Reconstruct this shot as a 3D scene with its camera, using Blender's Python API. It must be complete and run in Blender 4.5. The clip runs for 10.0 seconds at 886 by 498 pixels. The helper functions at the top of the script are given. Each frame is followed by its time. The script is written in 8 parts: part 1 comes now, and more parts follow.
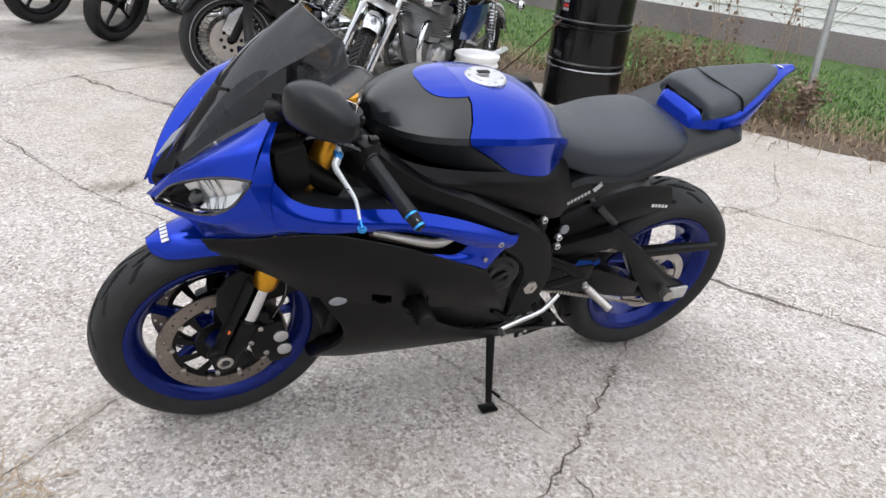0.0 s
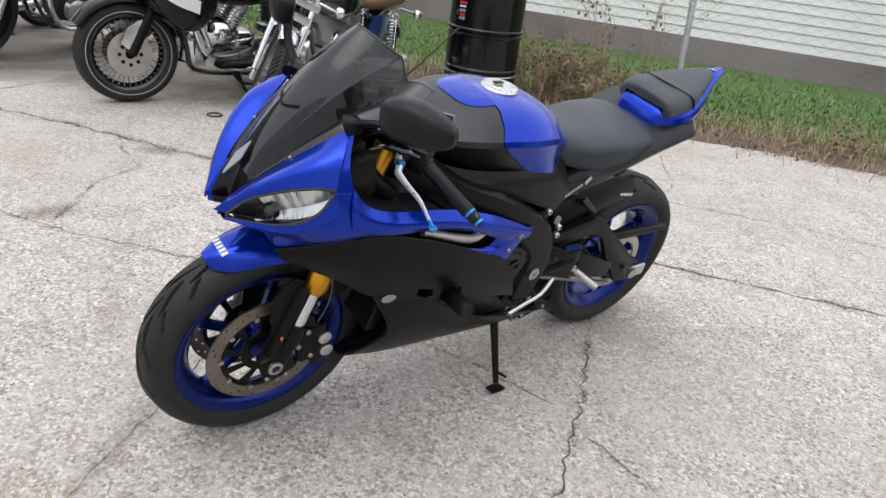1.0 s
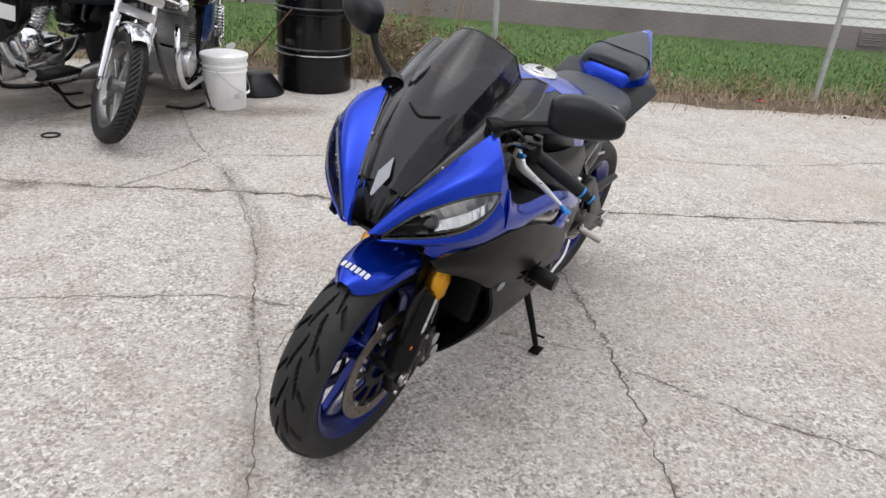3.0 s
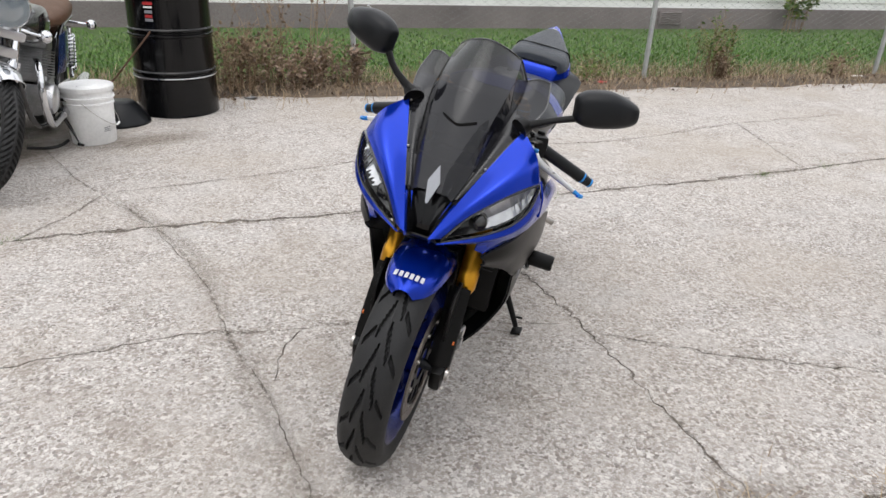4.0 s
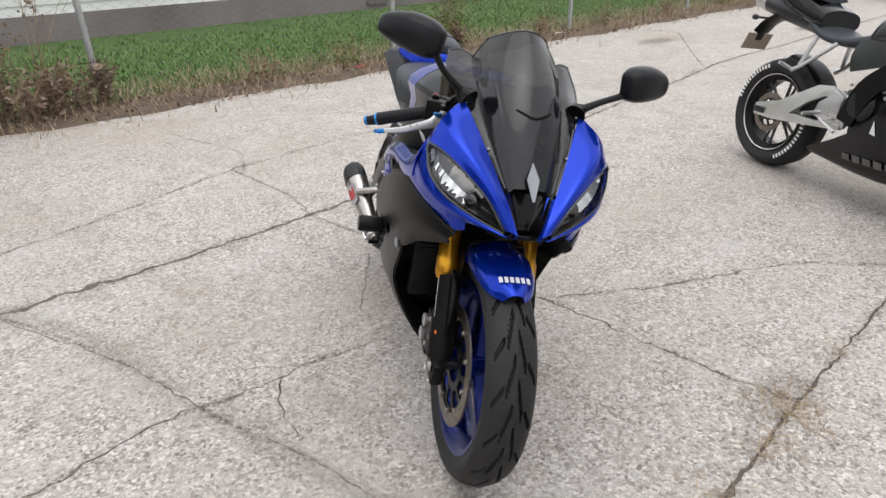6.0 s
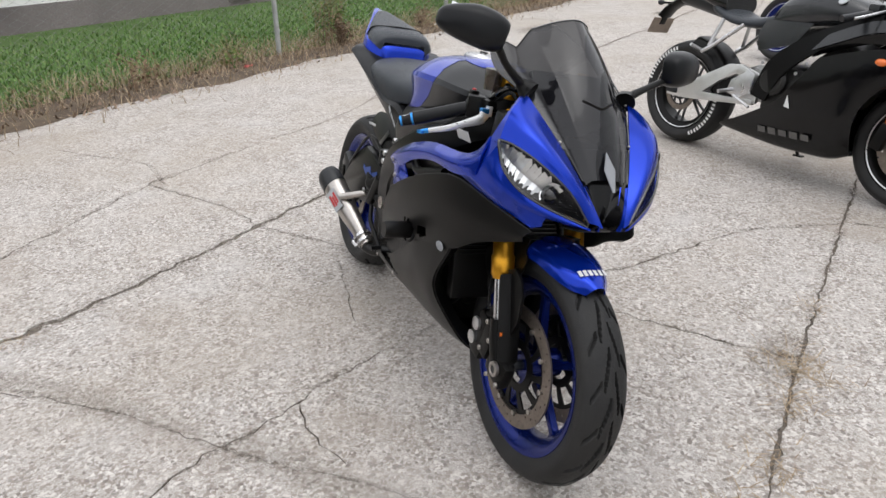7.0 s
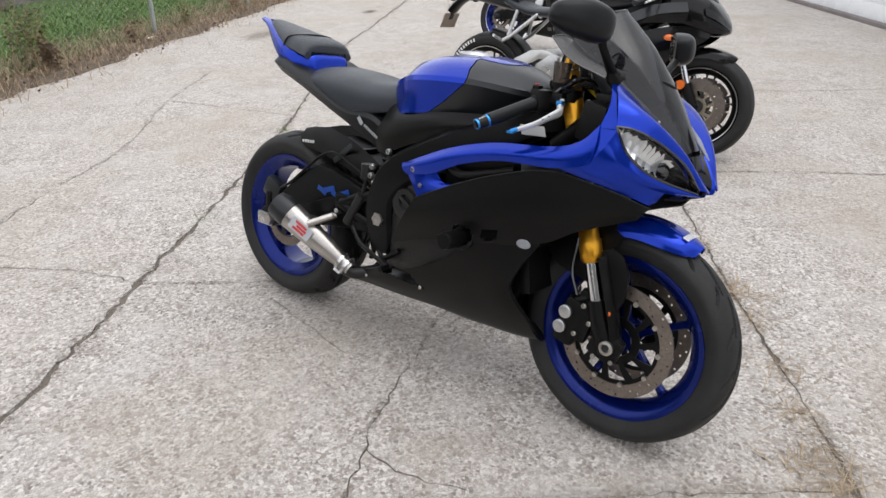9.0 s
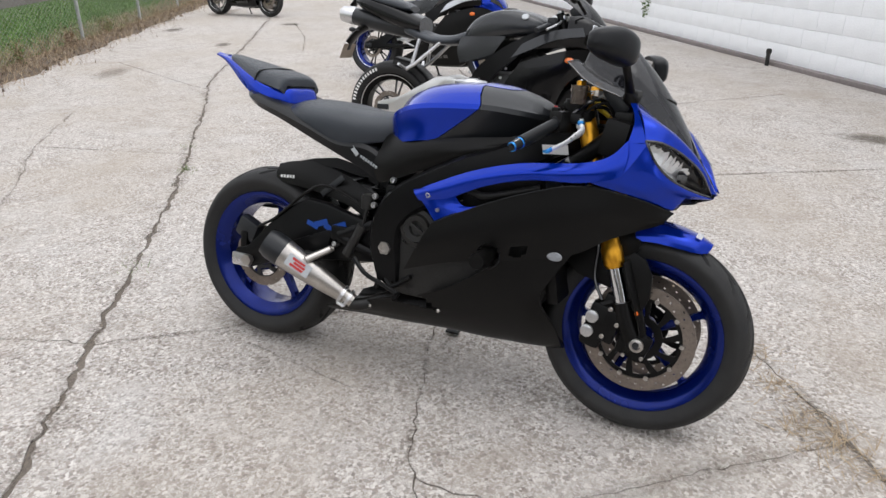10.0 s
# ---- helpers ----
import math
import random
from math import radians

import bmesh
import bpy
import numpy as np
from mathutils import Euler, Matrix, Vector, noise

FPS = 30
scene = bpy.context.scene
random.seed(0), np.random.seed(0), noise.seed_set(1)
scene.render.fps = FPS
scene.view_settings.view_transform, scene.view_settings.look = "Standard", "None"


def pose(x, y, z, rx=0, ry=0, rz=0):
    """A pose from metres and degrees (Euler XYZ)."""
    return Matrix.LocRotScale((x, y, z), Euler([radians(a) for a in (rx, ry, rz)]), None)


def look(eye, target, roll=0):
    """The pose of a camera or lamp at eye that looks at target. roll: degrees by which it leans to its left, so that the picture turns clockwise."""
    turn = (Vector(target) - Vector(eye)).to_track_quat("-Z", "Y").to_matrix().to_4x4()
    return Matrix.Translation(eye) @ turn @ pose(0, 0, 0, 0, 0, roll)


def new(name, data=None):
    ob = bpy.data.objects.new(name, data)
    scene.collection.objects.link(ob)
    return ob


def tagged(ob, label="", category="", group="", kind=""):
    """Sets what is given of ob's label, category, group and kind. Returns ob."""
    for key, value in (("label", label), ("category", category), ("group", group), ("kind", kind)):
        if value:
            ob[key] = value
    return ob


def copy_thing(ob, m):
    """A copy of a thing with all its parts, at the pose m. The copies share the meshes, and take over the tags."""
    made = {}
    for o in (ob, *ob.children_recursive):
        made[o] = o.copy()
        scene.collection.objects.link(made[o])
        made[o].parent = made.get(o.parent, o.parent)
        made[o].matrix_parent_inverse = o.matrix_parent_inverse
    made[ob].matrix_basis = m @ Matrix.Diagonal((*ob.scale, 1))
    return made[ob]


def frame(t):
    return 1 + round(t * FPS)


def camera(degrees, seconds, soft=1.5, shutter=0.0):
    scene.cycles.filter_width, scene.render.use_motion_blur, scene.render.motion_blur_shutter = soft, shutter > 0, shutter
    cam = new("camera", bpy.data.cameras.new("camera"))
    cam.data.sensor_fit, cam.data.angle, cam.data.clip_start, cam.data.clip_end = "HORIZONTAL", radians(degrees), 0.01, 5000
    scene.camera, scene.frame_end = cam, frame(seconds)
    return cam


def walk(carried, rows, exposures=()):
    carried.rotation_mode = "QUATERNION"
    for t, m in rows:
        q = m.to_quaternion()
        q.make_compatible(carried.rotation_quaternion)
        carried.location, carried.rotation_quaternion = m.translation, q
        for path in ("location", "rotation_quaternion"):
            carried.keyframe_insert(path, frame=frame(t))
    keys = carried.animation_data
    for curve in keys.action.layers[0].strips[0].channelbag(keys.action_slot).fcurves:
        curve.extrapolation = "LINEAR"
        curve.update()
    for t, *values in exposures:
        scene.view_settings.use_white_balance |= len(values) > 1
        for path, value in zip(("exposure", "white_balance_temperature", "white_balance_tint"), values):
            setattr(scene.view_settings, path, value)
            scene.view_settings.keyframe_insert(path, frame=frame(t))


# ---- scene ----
cam = camera(65.0, 10.0)
METRES, EYE, TILT, LEAN, TURN = 4.599, 1.2923, 0.0, 0.0, 0.0
ROWS = [
    (0.0, 0.0, 0.0, 0.0, 2.78, -26.61, -5.56),
    (0.5, -0.0536, -0.0268, 0.0038, -5.7, -25.36, -6.36),
    (1.0, -0.0924, -0.0279, 0.001, -9.46, -24.91, -6.5),
    (1.5, -0.1335, -0.0132, 0.0011, -13.28, -25.94, -5.86),
    (2.0, -0.1813, -0.0115, 0.0011, -18.92, -25.17, -5.57),
    (3.5, -0.3056, 0.049, 0.0029, -38.66, -25.34, -3.37),
    (4.0, -0.3535, 0.0728, 0.0041, -46.97, -24.4, -2.11),
    (4.5, -0.3728, 0.1155, 0.0014, -53.75, -24.98, -1.57),
    (5.0, -0.3908, 0.1545, 0.0022, -58.89, -26.12, -1.79),
    (5.5, -0.4238, 0.1947, 0.006, -66.64, -25.52, -0.39),
    (7.0, -0.4354, 0.3434, 0.0049, -86.05, -25.75, 0.72),
    (7.5, -0.4227, 0.3948, 0.0014, -92.65, -26.5, 0.86),
    (8.0, -0.4018, 0.4454, 0.0024, -97.32, -26.69, 1.34),
    (8.5, -0.4028, 0.5021, 0.0051, -105.78, -25.84, 1.6),
    (9.0, -0.3896, 0.5479, 0.0041, -113.54, -25.79, 0.64),
    (9.5, -0.3628, 0.5914, 0.0066, -119.88, -24.78, 0.45),
    (10.0, -0.3438, 0.6452, 0.007, -127.35, -23.74, 0.34),
]
walk(cam, [(t, pose(0, 0, EYE, TILT, LEAN, TURN) @ pose(METRES * x, METRES * y, METRES * z, 90 + pitch, roll, yaw)) for t, x, y, z, yaw, pitch, roll in ROWS],
     [(0.0, 1.20, 6300, 10), (1.0, 1.07, 6360, 10), (2.0, 0.98, 6410, 10), (3.5, 0.97, 6480, 10), (5.0, 0.95, 6500, 10), (7.0, 0.90, 6470, 10), (10.0, 0.93, 6420, 10)])

# ---- light: a bright overcast sky ----
world = bpy.data.worlds.new("overcast_sky")
scene.world = world
world.use_nodes = True
wn = world.node_tree.nodes
sky = wn.new("ShaderNodeTexSky")
sky.sky_type = "NISHITA"
sky.sun_disc = False
sky.sun_elevation, sky.sun_rotation = radians(72), radians(236)
sky.air_density, sky.dust_density, sky.ozone_density = 1.0, 4.0, 1.0
grey = wn.new("ShaderNodeHueSaturation")
grey.inputs["Saturation"].default_value = 0.18
world.node_tree.links.new(sky.outputs[0], grey.inputs["Color"])
cloud = wn.new("ShaderNodeMix")
cloud.data_type = "RGBA"
cloud.inputs[0].default_value = 0.75
cloud.inputs[7].default_value = (5.08, 5.12, 5.3, 1)
world.node_tree.links.new(grey.outputs[0], cloud.inputs[6])
world.node_tree.links.new(cloud.outputs[2], wn["Background"].inputs[0])
wn["Background"].inputs[1].default_value = 0.15
sun = new("sun", bpy.data.lights.new("sun", "SUN"))
sun.data.energy, sun.data.angle, sun.data.color = 0.35, radians(60), (1.0, 0.99, 0.97)
sun.matrix_world = look((0, 0, 20), (1.5, 1.0, 0))


# ---- mesh helpers: a shape is (vertices, faces) ----
def cr(P, n):
    """Catmull-Rom curve through the rows of P, n steps a span."""
    P = np.asarray(P, float)
    Q = np.concatenate([2 * P[:1] - P[1:2], P, 2 * P[-1:] - P[-2:-1]])
    out = []
    for i in range(len(P) - 1):
        a, b, c, d = Q[i:i + 4]
        for k in range(n):
            u = k / n
            out.append(0.5 * (2 * b + (c - a) * u + (2 * a - 5 * b + 4 * c - d) * u * u + (3 * b - a - 3 * c + d) * u ** 3))
    out.append(P[-1])
    return np.array(out)


def grid(P, wrap=False):
    """Quads over an array of points (rows, columns, 3)."""
    r, c = P.shape[:2]
    faces = []
    for i in range(r - 1):
        for j in range(c if wrap else c - 1):
            k = (j + 1) % c
            faces.append((i * c + j, i * c + k, (i + 1) * c + k, (i + 1) * c + j))
    return [tuple(v) for v in P.reshape(-1, 3)], faces


def join(*shapes):
    V, F = [], []
    for v, f in shapes:
        o = len(V)
        V.extend(v)
        F.extend(tuple(i + o for i in g) for g in f)
    return V, F


def moved(shape, m):
    return [tuple(m @ Vector(v)) for v in shape[0]], shape[1]


def flipped(shape):
    return shape[0], [tuple(reversed(f)) for f in shape[1]]


def mirrored(shape):
    return [(x, -y, z) for x, y, z in shape[0]], [tuple(reversed(f)) for f in shape[1]]


def both(shape):
    return join(shape, mirrored(shape))


def thick(shape, t):
    """Give an open sheet a thickness t against its normals."""
    V, F = np.array(shape[0]), shape[1]
    N = np.zeros_like(V)
    for f in F:
        p = V[list(f)]
        k = np.cross(p[1] - p[0], p[2] - p[0]) + (np.cross(p[2] - p[0], p[3] - p[0]) if len(f) > 3 else 0)
        for i in f:
            N[i] += k
    N /= np.maximum(np.linalg.norm(N, axis=1), 1e-12)[:, None]
    n = len(V)
    edges = {}
    for f in F:
        for a, b in zip(f, f[1:] + f[:1]):
            edges[(a, b)] = edges.get((a, b), 0) + 1
    rim = [(b, a, a + n, b + n) for a, b in edges if (b, a) not in edges]
    return [tuple(v) for v in V] + [tuple(v) for v in V - N * t], list(F) + [tuple(i + n for i in reversed(f)) for f in F] + rim


def skin(rows, n=4, t=0.004):
    """A smooth panel through rows of control points, with a thickness."""
    P = cr(np.array(rows, float), n)
    P = np.swapaxes(cr(np.swapaxes(P, 0, 1), n), 0, 1)
    return thick(grid(P), t) if t else grid(P)


def tube(points, radius, n=10, steps=0, flat=1.0, up=(0, 0, 1)):
    """A swept round bar with end caps; radius is one number or one a point; flat squeezes it along the side axis."""
    P = np.array(points, float)
    R = np.full(len(P), radius, float) if np.isscalar(radius) else np.array(radius, float)
    if steps:
        Q = cr(np.column_stack([P, R]), steps)
        P, R = Q[:, :3], Q[:, 3]
    T = np.gradient(P, axis=0)
    T /= np.linalg.norm(T, axis=1)[:, None]
    a = np.cross(T[0], up)
    if np.linalg.norm(a) < 0.1:
        a = np.cross(T[0], (1, 0.01, 0))
    rings = []
    for p, t, r in zip(P, T, R):
        a = a - t * (a @ t)
        a /= np.linalg.norm(a)
        b = np.cross(t, a)
        rings.append([p + r * (flat * math.cos(2 * math.pi * k / n) * a + math.sin(2 * math.pi * k / n) * b) for k in range(n)])
    V, F = grid(np.array(rings), True)
    m = len(P) - 1
    return V, F + [tuple(range(n - 1, -1, -1)), tuple(m * n + k for k in range(n))]


def lathe(profile, n=48, axis="y", centre=(0, 0, 0)):
    """Turn a profile of (radius, height) round an axis through centre."""
    P = np.zeros((len(profile), n, 3))
    for i, (r, h) in enumerate(profile):
        for k in range(n):
            c, s = r * math.cos(2 * math.pi * k / n), r * math.sin(2 * math.pi * k / n)
            P[i, k] = {"y": (c, h, s), "z": (c, s, h), "x": (h, c, s)}[axis]
    P += np.array(centre)
    V, F = grid(P, True)
    caps = []
    if profile[0][0] > 1e-6:
        caps.append(tuple(range(n)))
    if profile[-1][0] > 1e-6:
        caps.append(tuple((len(profile) - 1) * n + k for k in range(n - 1, -1, -1)))
    F = F + caps
    return (V, F) if axis == "y" else flipped((V, F))


def ring(profile, n=48, axis="y", centre=(0, 0, 0)):
    """A lathe with a closed profile and no caps."""
    V, F = lathe(list(profile) + [profile[0]], n, axis, centre)
    return V, [f for f in F if len(f) == 4]


def box(size, centre=(0, 0, 0), bevel=0.0, turn=(0, 0, 0)):
    """A box with chamfered edges."""
    bm = bmesh.new()
    bmesh.ops.create_cube(bm, size=1)
    bmesh.ops.scale(bm, vec=size, verts=bm.verts)
    if bevel:
        bmesh.ops.bevel(bm, geom=bm.edges[:], offset=bevel, segments=2, affect="EDGES", profile=0.6)
    bm.transform(pose(*centre, *turn))
    out = shape_of(bm)
    return out


def shape_of(bm):
    bm.verts.index_update()
    out = [tuple(v.co) for v in bm.verts], [tuple(v.index for v in f.verts) for f in bm.faces]
    bm.free()
    return out


def plate(outline, y0, y1, bevel=0.0):
    """An outline in x, z drawn out from y0 to y1."""
    bm = bmesh.new()
    vs = [bm.verts.new((x, y0, z)) for x, z in outline]
    f = bm.faces.new(vs)
    g = bmesh.ops.extrude_face_region(bm, geom=[f])["geom"]
    for v in g:
        if isinstance(v, bmesh.types.BMVert):
            v.co.y = y1
    bmesh.ops.recalc_face_normals(bm, faces=bm.faces)
    if bevel:
        bmesh.ops.bevel(bm, geom=bm.edges[:], offset=bevel, segments=2, affect="EDGES", profile=0.6)
    return shape_of(bm)


def ball(r, centre, scale=(1, 1, 1), n=12):
    bm = bmesh.new()
    bmesh.ops.create_uvsphere(bm, u_segments=n, v_segments=max(6, n // 2), radius=r)
    bmesh.ops.scale(bm, vec=scale, verts=bm.verts)
    bmesh.ops.translate(bm, vec=centre, verts=bm.verts)
    return shape_of(bm)


def loft(sections, n=4, steps=4):
    """A closed body through rings of points, capped at both ends."""
    P = cr(np.array(sections, float), steps)
    if n > 1:
        k = P.shape[1]
        Q = np.concatenate([P[:, -1:], P, P[:, :2]], axis=1)
        P = np.swapaxes(cr(np.swapaxes(Q, 0, 1), n), 0, 1)[:, n:n + k * n]
    V, F = grid(P, True)
    c, m = P.shape[1], P.shape[0] - 1
    return V, F + [tuple(range(c - 1, -1, -1)), tuple(m * c + k for k in range(c))]


def mesh_of(name, shape, material, sharp=38):
    me = bpy.data.meshes.new(name)
    me.from_pydata(shape[0], [], shape[1])
    me.validate()
    me.polygons.foreach_set("use_smooth", [True] * len(me.polygons))
    me.set_sharp_from_angle(angle=radians(sharp))
    if material:
        me.materials.append(material)
    return me


def part(name, shape, material, parent, label="", sharp=38):
    """One mesh object under a thing or under a part."""
    ob = new(name, mesh_of(name, shape, material, sharp))
    ob.parent = parent
    if label:
        tagged(ob, label)
    return ob


def thing(name, label, category, place=None, group="", kind=""):
    """An empty at the base of a thing, for its parts."""
    ob = tagged(new(name), label, category, group, kind)
    ob.empty_display_size = 0.1
    if place is not None:
        ob.matrix_world = place
    return ob


def solid(name, shape, material, label="", category="", place=None, group="", kind="", sharp=38):
    """A thing or a piece of the setting that is one mesh."""
    ob = tagged(new(name, mesh_of(name, shape, material, sharp)), label, category, group, kind)
    if place is not None:
        ob.matrix_world = place
    return ob


# ---- materials ----
def material(name, colour, rough=0.5, metal=0.0, grain=0.0, scale=60.0, stain=0.0, stain_scale=3.0, bump=0.0, coat=0.0, spec=0.5, stain_colour=None):
    """A surface with grain and stains at two scales, and a fine relief."""
    m = bpy.data.materials.new(name)
    m.use_nodes = True
    N, L = m.node_tree.nodes, m.node_tree.links
    b = N["Principled BSDF"]
    b.inputs["Base Color"].default_value = (*colour, 1)
    b.inputs["Roughness"].default_value, b.inputs["Metallic"].default_value = rough, metal
    b.inputs["Coat Weight"].default_value, b.inputs["Coat Roughness"].default_value = coat, 0.05
    b.inputs["Specular IOR Level"].default_value = spec
    if grain or stain or bump:
        co = N.new("ShaderNodeTexCoord")
        fine = N.new("ShaderNodeTexNoise")
        fine.inputs["Scale"].default_value, fine.inputs["Detail"].default_value = scale, 6
        wide = N.new("ShaderNodeTexNoise")
        wide.inputs["Scale"].default_value, wide.inputs["Detail"].default_value = stain_scale, 5
        L.new(co.outputs["Object"], fine.inputs["Vector"])
        L.new(co.outputs["Object"], wide.inputs["Vector"])
        last = None
        dark = stain_colour or tuple(c * 0.45 for c in colour)
        for tex, amount, other in ((fine, grain, tuple(c * 0.4 for c in colour)), (wide, stain, dark)):
            if not amount:
                continue
            ramp = N.new("ShaderNodeMapRange")
            ramp.inputs["From Min"].default_value, ramp.inputs["From Max"].default_value = 0.42, 0.72
            ramp.inputs["To Max"].default_value = amount
            L.new(tex.outputs[0], ramp.inputs["Value"])
            mix = N.new("ShaderNodeMix")
            mix.data_type = "RGBA"
            L.new(ramp.outputs[0], mix.inputs[0])
            mix.inputs[6].default_value, mix.inputs[7].default_value = (*colour, 1), (*other, 1)
            if last:
                L.new(last, mix.inputs[6])
            last = mix.outputs[2]
        if last:
            L.new(last, b.inputs["Base Color"])
        rr = N.new("ShaderNodeMapRange")
        rr.inputs["To Min"].default_value, rr.inputs["To Max"].default_value = max(0.02, rough * 0.8), min(1, rough * 1.25)
        L.new(wide.outputs[0], rr.inputs["Value"])
        L.new(rr.outputs[0], b.inputs["Roughness"])
        if bump:
            bp = N.new("ShaderNodeBump")
            bp.inputs["Strength"].default_value, bp.inputs["Distance"].default_value = bump, 0.004
            L.new(fine.outputs[0], bp.inputs["Height"])
            L.new(bp.outputs[0], b.inputs["Normal"])
    return m


BLUE = material("blue_metallic_paint", (0.0024, 0.030, 0.39), 0.15, 0.60, 0.10, 900, 0.0, 3, 0.0, 0.2, 0.30)
WHEEL_BLUE = material("blue_wheel_paint", (0.002, 0.013, 0.155), 0.25, 0.6, 0.2, 300, 0.25, 9, 0.0, 0.2, 0.3)
MATT = material("satin_black_plastic", (0.0045, 0.0043, 0.0042), 0.34, 0, 0.35, 500, 0.35, 6, 0.05, 0, 0.17)
FRAME = material("black_frame_paint", (0.0038, 0.0038, 0.0042), 0.30, 0, 0.3, 300, 0.3, 8, 0.04, 0, 0.17)
GLOSS = material("gloss_black_paint", (0.008, 0.008, 0.009), 0.16, 0, 0.0, 300, 0.2, 4, 0.0, 0.8)
BLACKPAINT = material("deep_black_paint", (0.0035, 0.0035, 0.004), 0.16, 0, 0.0, 300, 0.25, 5, 0.0, 0.15, 0.25)
SATIN = material("satin_grey_plastic", (0.0085, 0.0092, 0.0106), 0.33, 0, 0.3, 420, 0.3, 5, 0.06, 0, 0.22)
DARKGREY = material("dark_grey_plastic", (0.013, 0.0145, 0.017), 0.34, 0, 0.3, 420, 0.3, 5, 0.06, 0, 0.42)
VINYL = material("black_seat_vinyl", (0.022, 0.0275, 0.036), 0.36, 0, 0.25, 700, 0.25, 5, 0.3)
RUBBER = material("tyre_rubber", (0.0145, 0.0145, 0.015), 0.60, 0, 0.35, 260, 0.45, 14, 0.25, 0, 0.35, (0.034, 0.033, 0.031))
ALLOY = material("bright_alloy", (0.62, 0.62, 0.63), 0.28, 0.95, 0.3, 200, 0.3, 9, 0.05)
CHROME = material("chrome", (0.75, 0.76, 0.78), 0.08, 1.0, 0.0, 200, 0.25, 9)
STEEL = material("brushed_steel", (0.52, 0.49, 0.46), 0.3, 0.95, 0.35, 240, 0.4, 12, 0.05)
DISC = material("worn_disc_steel", (0.26, 0.22, 0.19), 0.38, 0.85, 0.4, 160, 0.5, 14, 0.08)
ENGINE = material("dark_cast_engine", (0.022, 0.0215, 0.021), 0.4, 0.4, 0.4, 150, 0.5, 12, 0.25)
CAST = material("cast_alloy", (0.29, 0.29, 0.29), 0.32, 0.9, 0.45, 150, 0.55, 12, 0.25)
GOLD = material("gold_anodised", (0.68, 0.33, 0.025), 0.3, 0.85, 0.2, 260, 0.3, 9)
SKYBLUE = material("light_blue_anodised", (0.05, 0.30, 0.75), 0.28, 0.85, 0.2, 260, 0.2, 9)
WHITE = material("white_decal", (0.75, 0.75, 0.74), 0.4, 0, 0.15, 300)
GREYDECAL = material("silver_decal", (0.42, 0.44, 0.46), 0.35, 0.3, 0.15, 300)
EMBLEM = material("dull_silver_badge", (0.26, 0.27, 0.29), 0.45, 0.2, 0.15, 300)
LEVER = material("polished_lever", (0.80, 0.81, 0.82), 0.3, 0.4, 0.1, 200)
RED = material("red_decal", (0.45, 0.03, 0.03), 0.4, 0, 0.2, 200)
DECALBLUE = material("blue_decal", (0.008, 0.055, 0.30), 0.4, 0, 0.2, 200)
AMBER = material("amber_reflector", (0.75, 0.16, 0.02), 0.2, 0, 0.1, 300, 0, 3, 0, 0.6)
REFLECTOR = material("headlamp_reflector", (0.80, 0.81, 0.82), 0.30, 0.85, 0.1, 200, 0.3, 40)
LAMPBLACK = material("headlamp_bezel", (0.008, 0.008, 0.009), 0.25, 0, 0.2, 200)


def clear(name, tint, alpha, rough=0.03):
    """Thin tinted plastic or glass that one sees through."""
    m = bpy.data.materials.new(name)
    m.use_nodes = True
    b = m.node_tree.nodes["Principled BSDF"]
    b.inputs["Base Color"].default_value = (*tint, 1)
    b.inputs["Roughness"].default_value, b.inputs["Alpha"].default_value = rough, alpha
    b.inputs["Coat Weight"].default_value = 0.6
    return m


SMOKE = clear("smoked_screen", (0.009, 0.009, 0.011), 0.955, 0.035)
SMOKE.node_tree.nodes["Principled BSDF"].inputs["Coat Weight"].default_value = 0.0
SMOKE.node_tree.nodes["Principled BSDF"].inputs["Specular IOR Level"].default_value = 0.5
LENS = clear("clear_lens", (0.1, 0.1, 0.105), 0.04)
GLASS = clear("window_glass", (0.25, 0.3, 0.33), 0.5)


# ---- setting ----
ALONG, ACROSS = Vector((0.857, -0.515, 0)), Vector((0.515, 0.857, 0))


def yard(s, q, z=0.0):
    """A place from metres along the fence and across the yard towards it."""
    return ALONG * s + ACROSS * q + Vector((0, 0, z))


YARD = Matrix(((0.857, 0.515, 0, 0), (-0.515, 0.857, 0, 0), (0, 0, 1, 0), (0, 0, 0, 1)))


